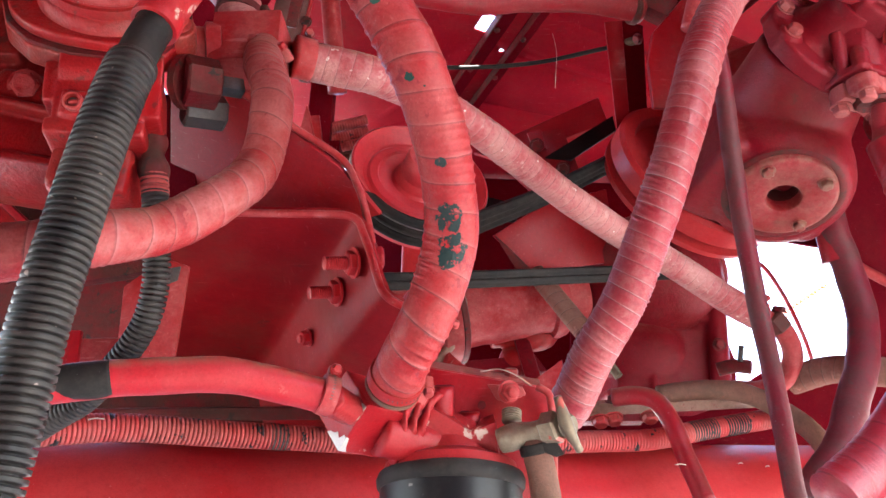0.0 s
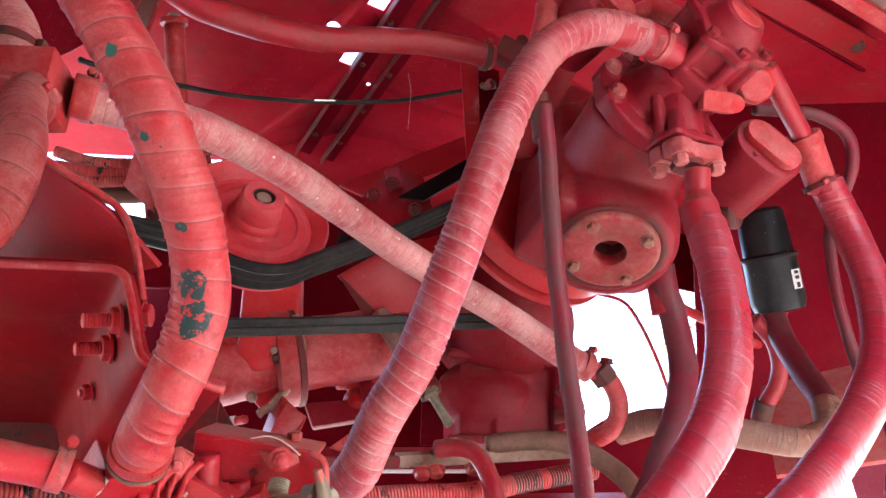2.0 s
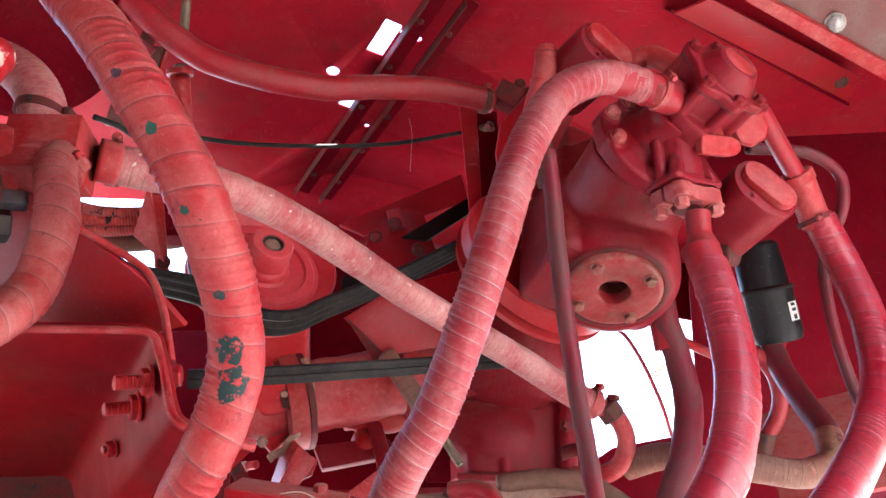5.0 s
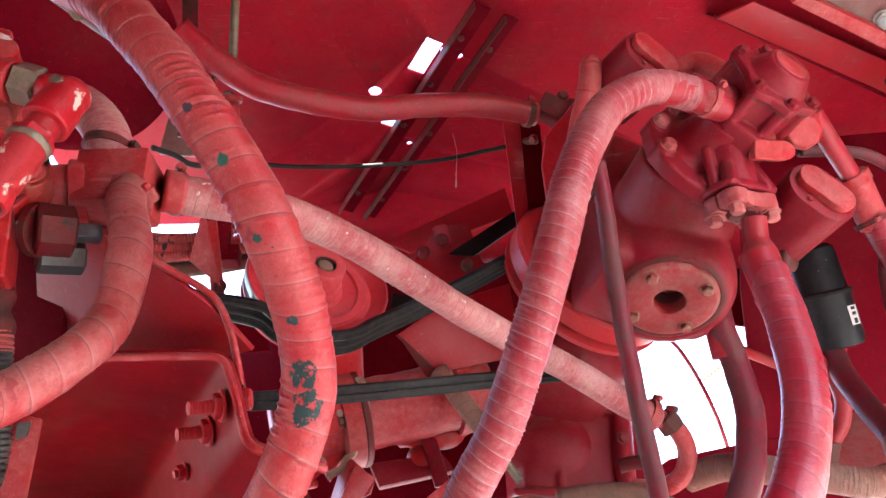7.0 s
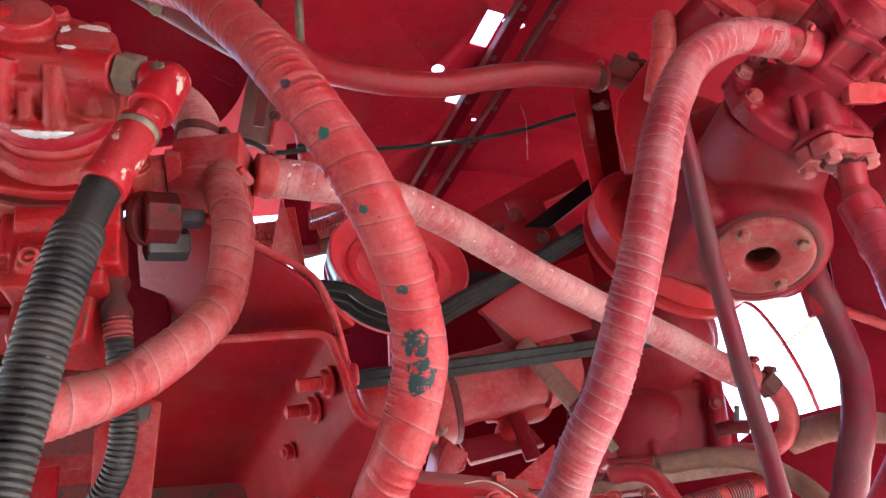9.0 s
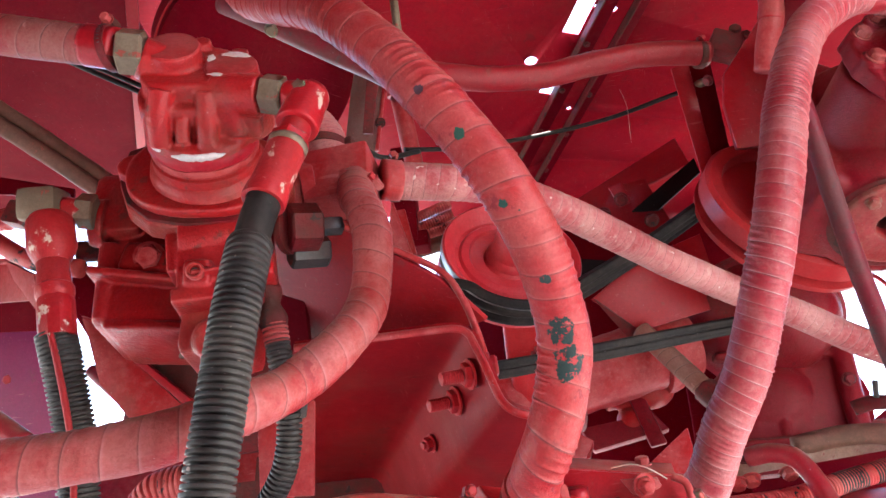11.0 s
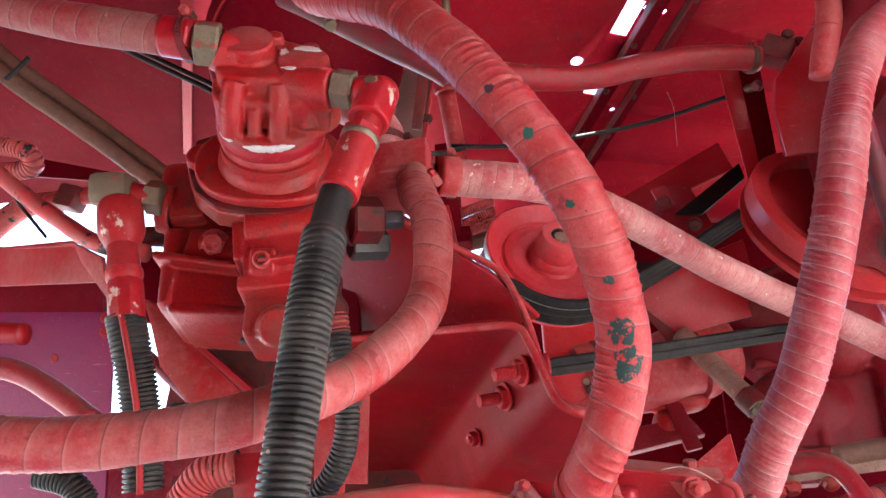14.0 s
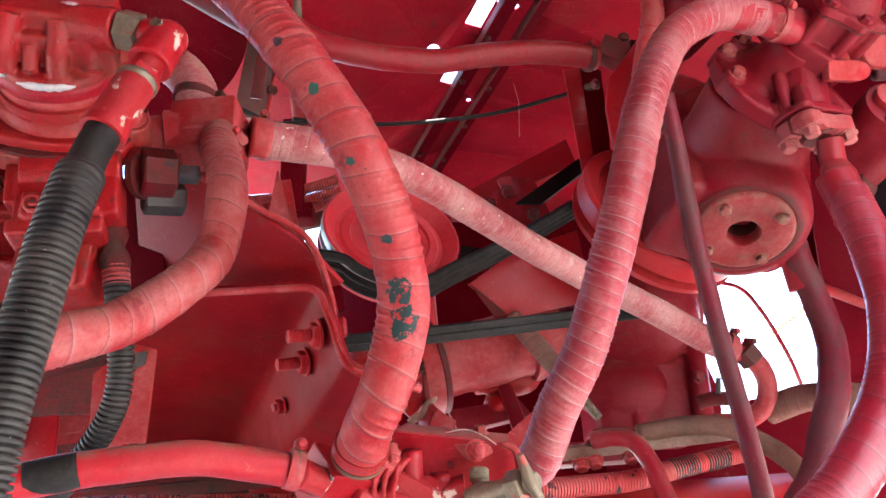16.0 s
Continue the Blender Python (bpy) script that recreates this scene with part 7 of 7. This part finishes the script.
plain_hose("muddy_pipe", [(-0.555, 1.517, 2.332), (-0.453, 1.523, 2.322), (-0.328, 1.535, 2.341), (-0.212, 1.544, 2.366)], 0.019, hose_brown, "muddy hose behind the plates")
blade = thing("upright_tab", (-0.303, 1.412, 2.254), "pale pink upright steel tab", "plate")
link("sheet", slab("sheet", [(-0.327, 1.342, 2.376), (-0.282, 1.407, 2.203), (-0.358, 1.402, 2.271)], 0.008), red_dusty, blade)
link("sheet", slab("sheet", [(-0.333, 1.379, 2.372), (-0.302, 1.378, 2.373), (-0.272, 1.460, 2.171), (-0.303, 1.461, 2.170)], 0.008), red_dusty, blade)
bolt(blade, (-0.284, 1.424, 2.213), (-0.263, 1.350, 2.161), 0.012, red_grimy, 0.01)

# ---- farther things seen through the opening ----
far = thing("far_rail", (1.257, 2.493, 2.481), "red handrail outside the machine", "rail")
link("rail", sweep("rail", [(1.124, 2.522, 2.631), (1.227, 2.494, 2.581), (1.281, 2.493, 2.482), (1.359, 2.546, 2.289), (1.409, 2.623, 2.156)], 0.008, 0.02, 12), red_dusty, far)
roof = thing("backdrop_eave", (2.031, 3.586, 2.988), "orange red corrugated eave outside", "roof", "", "structure")
for k in range(12):
    a = Vector((1.882, 3.636, 2.902)).lerp(Vector((2.283, 3.822, 3.180)), k / 12)
    link("rib", sweep("rib", [a, a + Vector((0.03, 0.12, 0.05))], 0.009, 0.03, 8), orange, roof)
link("edge", sweep("edge", [(1.882, 3.648, 2.881), (2.283, 3.842, 3.145)], 0.006, 0.05, 8), orange, roof)

tab = thing("pink_tab", (0.001, 1.664, 1.818), "pink bent steel tab below the shaft housing", "plate")
link("sheet", slab("sheet", [(0.015, 1.667, 1.873), (0.069, 1.654, 1.815), (0.060, 1.670, 1.787), (-0.014, 1.684, 1.763), (0.004, 1.673, 1.821)], 0.008), red_dusty, tab)
link("fold", slab("fold", [(0.015, 1.667, 1.873), (0.004, 1.673, 1.821), (-0.014, 1.684, 1.763), (-0.041, 1.739, 1.788), (-0.014, 1.715, 1.869)], 0.008), red_paint, tab)

scar = sweep("tape_edge", [(0.007, 0.668, 1.707), (0.000, 0.662, 1.716), (-0.004, 0.654, 1.727), (-0.003, 0.649, 1.735), (0.005, 0.647, 1.736), (0.008, 0.650, 1.730), (0.014, 0.651, 1.731), (0.017, 0.656, 1.724), (0.013, 0.662, 1.715)], 0.0022, 0.003, 8)
link("tape_edge", scar, tape_patch, hoseA, "raised loose tape edge")
loopp = plain_hose("short_pipe", [(1.157, 1.527, 2.036), (1.201, 1.548, 2.000), (1.227, 1.579, 1.944), (1.227, 1.618, 1.898), (1.206, 1.650, 1.862), (1.201, 1.683, 1.824)], 0.0200, hose_red, "short red bent pipe behind the canister")
link("fitting", sweep("fitting", [(1.203, 1.647, 1.867), (1.197, 1.681, 1.828)], 0.025, 0.004, 8), red_grimy, loopp, "dirty pipe fitting")
tierod = thing("tie_rod", (1.059, 1.622, 2.090), "thin red tie rod behind the hoses", "rod")
link("rod", sweep("rod", [(1.008, 1.635, 2.129), (1.441, 1.982, 2.167)], 0.014, 0.02, 14), red_dusty, tierod)
# two black sheets added in place of the shadowed opening behind the belts
gap_upper = thing("dark_gap_sheet", (0.367, 1.581, 2.462), "black sheet standing in for the dark gap behind the drive belts", "flap")
link("sheet", slab("sheet", [(0.279, 1.600, 2.414), (0.480, 1.600, 2.560), (0.484, 1.600, 2.507), (0.349, 1.600, 2.405)], 0.008), gap_black, gap_upper)
gap = thing("dark_gap_sheet", (0.174, 1.677, 2.295), "black sheet standing in for the dark gap behind the drive belts", "flap")
link("sheet", slab("sheet", [(0.122, 1.690, 2.345), (0.222, 1.690, 2.318), (0.197, 1.690, 2.262), (0.113, 1.690, 2.272)], 0.008), gap_black, gap)

casting = thing("rear_casing", (0.692, 2.028, 1.988), "red ribbed casing behind the axle, darkened for shade", "casing")
link("face", slab("face", [(0.376, 1.948, 2.125), (0.805, 1.951, 2.121), (0.858, 2.018, 1.985), (0.857, 2.061, 1.871), (0.371, 2.061, 1.871)], 0.02, 0.006), red_shaded, casting)

bear = thing("bearing_housing", (-0.034, 1.696, 1.962), "red cast bearing housing with a greasy edge", "housing")
link("column", cast("column", [(slab("c", [(-0.105, 1.575, 2.330), (0.030, 1.568, 2.345), (0.042, 1.668, 2.010), (0.021, 1.698, 1.919), (-0.039, 1.725, 1.852), (-0.094, 1.714, 1.911), (-0.111, 1.679, 2.012)], 0.07, 0.01), Matrix.Identity(4)),
     (lathe("c", [(0.06, 0.0), (0.055, 0.03), (0.03, 0.035)], 28), aim((-0.047, 1.657, 1.989), (-0.037, 1.540, 1.933)))], 0.0045, 4), red_smooth, bear)
link("grease", sweep("grease", [(0.035, 1.620, 2.063), (0.049, 1.645, 2.000), (0.035, 1.672, 1.924), (-0.005, 1.695, 1.865), (-0.043, 1.709, 1.840)], 0.010, 0.006, 10, lambda S, T: 0.003 * np.sin(S * 120 + T)), rust, bear, "brown caked grease")
for p in ((-0.010, 1.633, 1.972), (-0.060, 1.688, 1.876)):
    bolt(bear, p, Vector(p) + Vector((-0.1, -1, -0.3)), 0.011, rust, 0.012)
knob = thing("red_knob", (-0.070, 1.695, 1.824), "small bright red knob with a pale end", "knob")
link("stem", sweep("stem", [(-0.100, 1.717, 1.826), (-0.070, 1.695, 1.824)], 0.010, 0.004, 12), red_smooth, knob)
link("end", lathe("end", [(0.013, 0.0), (0.013, 0.012), (0.008, 0.016)], 16), bare, knob, "pale bare end", aim((-0.095, 1.712, 1.825), (-0.126, 1.720, 1.821)))

link("clamp_tail", slab("clamp_tail", [(-0.275, 0.740, 1.978), (-0.266, 0.739, 1.976), (-0.236, 0.739, 1.959), (-0.226, 0.742, 1.950), (-0.230, 0.746, 1.944), (-0.239, 0.744, 1.952), (-0.268, 0.745, 1.966), (-0.276, 0.746, 1.969)], 0.0012, 0.0), pale_bolt, hoseD, "loose slotted clamp end")
for k in range(6):
    a = Vector((-0.266, 0.741, 1.970)).lerp(Vector((-0.239, 0.741, 1.954)), k / 5)
    link("slot", block("slot", 0.0012, 0.0010, 0.0055, 0.0), dark_steel, hoseD, "", Matrix.Translation(a) @ pose(0, 0, 0, -35, 0, 0))
rng = random.Random(5)
for p, L in (((0.436, 1.359, 1.527), 0.022), ((0.554, 1.378, 1.534), 0.010), ((0.604, 1.380, 1.529), 0.009), ((-0.561, 1.040, 1.489), 0.03), ((-0.470, 0.973, 1.495), 0.02)):
    s = thing("loose_straw", p, "short pale straw lying on the beam", "straw", "loose straws")
    a = rng.uniform(-0.6, 0.6)
    d = Vector((math.cos(a), 0.2, math.sin(a) * 0.4)).normalized() * L / 2
    link("stalk", sweep("stalk", [Vector(p) - d, Vector(p) + Vector((0, -0.002, 0.001)), Vector(p) + d], 0.0011, 0.004, 6), grey_beam, s)
for pts in (((0.292, 1.401, 2.673), (0.300, 1.409, 2.620), (0.297, 1.428, 2.567), (0.295, 1.452, 2.526)),):
    s = thing("cobweb_thread", pts[0], "pale dusty cobweb thread under the deck", "cobweb", "cobwebs")
    link("thread", sweep("thread", list(pts), 0.0004, 0.006, 5), grey_beam, s)

stay = thing("diagonal_stay", (0.271, 1.625, 2.025), "brown dusty diagonal stay tube", "tube")
link("tube", sweep("tube", [(0.237, 1.650, 2.082), (0.297, 1.622, 1.971), (0.352, 1.595, 1.867)], 0.0250, 0.01, 24), tape_brown, stay)
link("end_cap", sweep("end_cap", [(0.337, 1.602, 1.895), (0.359, 1.591, 1.855)], 0.0300, 0.004, 6), red_grimy, stay, "dark hexagon end")
ribset = thing("ribbed_casting", (0.220, 1.855, 1.887), "grimy red casting with webs under the shaft housing", "casting")
link("web", slab("web", [(0.053, 1.818, 1.911), (0.247, 1.830, 1.931), (0.277, 1.822, 1.883), (0.078, 1.821, 1.846)], 0.03, 0.006), red_cast, ribset)
link("web", slab("web", [(0.187, 1.804, 1.975), (0.223, 1.797, 1.988), (0.262, 1.821, 1.846), (0.220, 1.824, 1.840)], 0.03, 0.006), red_cast, ribset)
link("boss", cast("boss", [(ball(0.05, 1.3, 0.8, 0.9), at_pose((0.247, 1.832, 1.987))), (ball(0.04, 1.0, 0.8, 1.0), at_pose((0.189, 1.847, 1.922))), rod(Vector((0.128, 1.833, 1.986)), Vector((0.308, 1.843, 2.007)), 0.035, 0.03)], 0.005, 4), red_worn, ribset, "rounded cast boss")

plain_hose("muddy_pipe", [(-0.576, 1.547, 2.380), (-0.470, 1.553, 2.369), (-0.340, 1.557, 2.383), (-0.221, 1.564, 2.412)], 0.019, hose_brown, "muddy hose behind the plates")
hplate = thing("hanger_plate", (-0.428, 1.270, 2.490), "rusty pinkish steel plate hanging behind the tee block", "plate")
link("sheet", slab("sheet", [(-0.388, 1.2, 2.689), (-0.301, 1.2, 2.679), (-0.344, 1.27, 2.481), (-0.428, 1.27, 2.49)], 0.010, 0.002), channel_paint, hplate)
link("edge_strip", sweep("edge_strip", [(-0.301, 1.2, 2.679), (-0.344, 1.27, 2.481)], 0.005, 0.01, 10), red_dusty, hplate, "pale bent edge")
bolt(hplate, (-0.329, 1.246, 2.550), (-0.309, 1.145, 2.500), 0.011, red_grimy, 0.010)
hang = thing("hanger_post", (-0.308, 1.437, 2.392), "red square hanger post under the deck, darkened for shade", "post")
link("post", block("post", 0.060, 0.05, 0.30, 0.003), red_shaded, hang, "", Matrix.Translation((-0.314, 1.459, 2.473)) @ pose(0, 0, 0, 4, 0, 0))
link("foot", block("foot", 0.065, 0.05, 0.045, 0.003), red_shaded, hang, "", Matrix.Translation((-0.291, 1.473, 2.329)) @ pose(0, 0, 0, 4, 0, 0))

for p, q, r in (((-0.617, 0.792, 1.799), (-0.515, 0.795, 1.754), 0.0075), ((-0.512, 0.793, 1.737), (-0.462, 0.788, 1.715), 0.0065), ((-0.472, 0.667, 1.855), (-0.421, 0.663, 1.852), 0.004)):
    link("grease_bead", sweep("grease_bead", [p, (Vector(p) + Vector(q)) / 2 + Vector((0.0, -0.004, -0.003)), q], r, 0.004, 10, lambda S, T: 0.0016 * np.sin(S * 170 + 2 * T)), red_grimy, pump, "caked oily dirt")

rail = thing("trim_rear", (-0.425, 1.954, 2.416), "red rear frame rail behind the belts, darkened for shade", "rail", "", "structure")
link("web", slab("web", [(-0.625, 1.942, 2.476), (-0.269, 1.931, 2.496), (-0.254, 1.984, 2.323), (-0.603, 1.989, 2.315)], 0.03, 0.004), red_shaded, rail)
link("flange", slab("flange", [(-0.618, 1.924, 2.468), (-0.266, 1.912, 2.488), (-0.250, 1.852, 2.432), (-0.590, 1.863, 2.413)], 0.006), red_paint, rail)
# added sheet: shuts out white sky and reads as a lit pink gap
filler = thing("gap_filler", (-0.95, 1.76, 1.85), "dusty pink sheet added to fill the bright gap behind the plates", "plate")
link("sheet", slab("sheet", [(-1.35, 1.76, 2.05), (-0.55, 1.76, 2.05), (-0.55, 1.76, 1.55), (-1.35, 1.76, 1.55)], 0.008), red_dusty, filler)
link("fold", slab("fold", [(-1.35, 1.72, 1.56), (-0.55, 1.72, 1.56), (-0.55, 1.76, 1.55), (-1.35, 1.76, 1.55)], 0.006), red_dusty, filler)
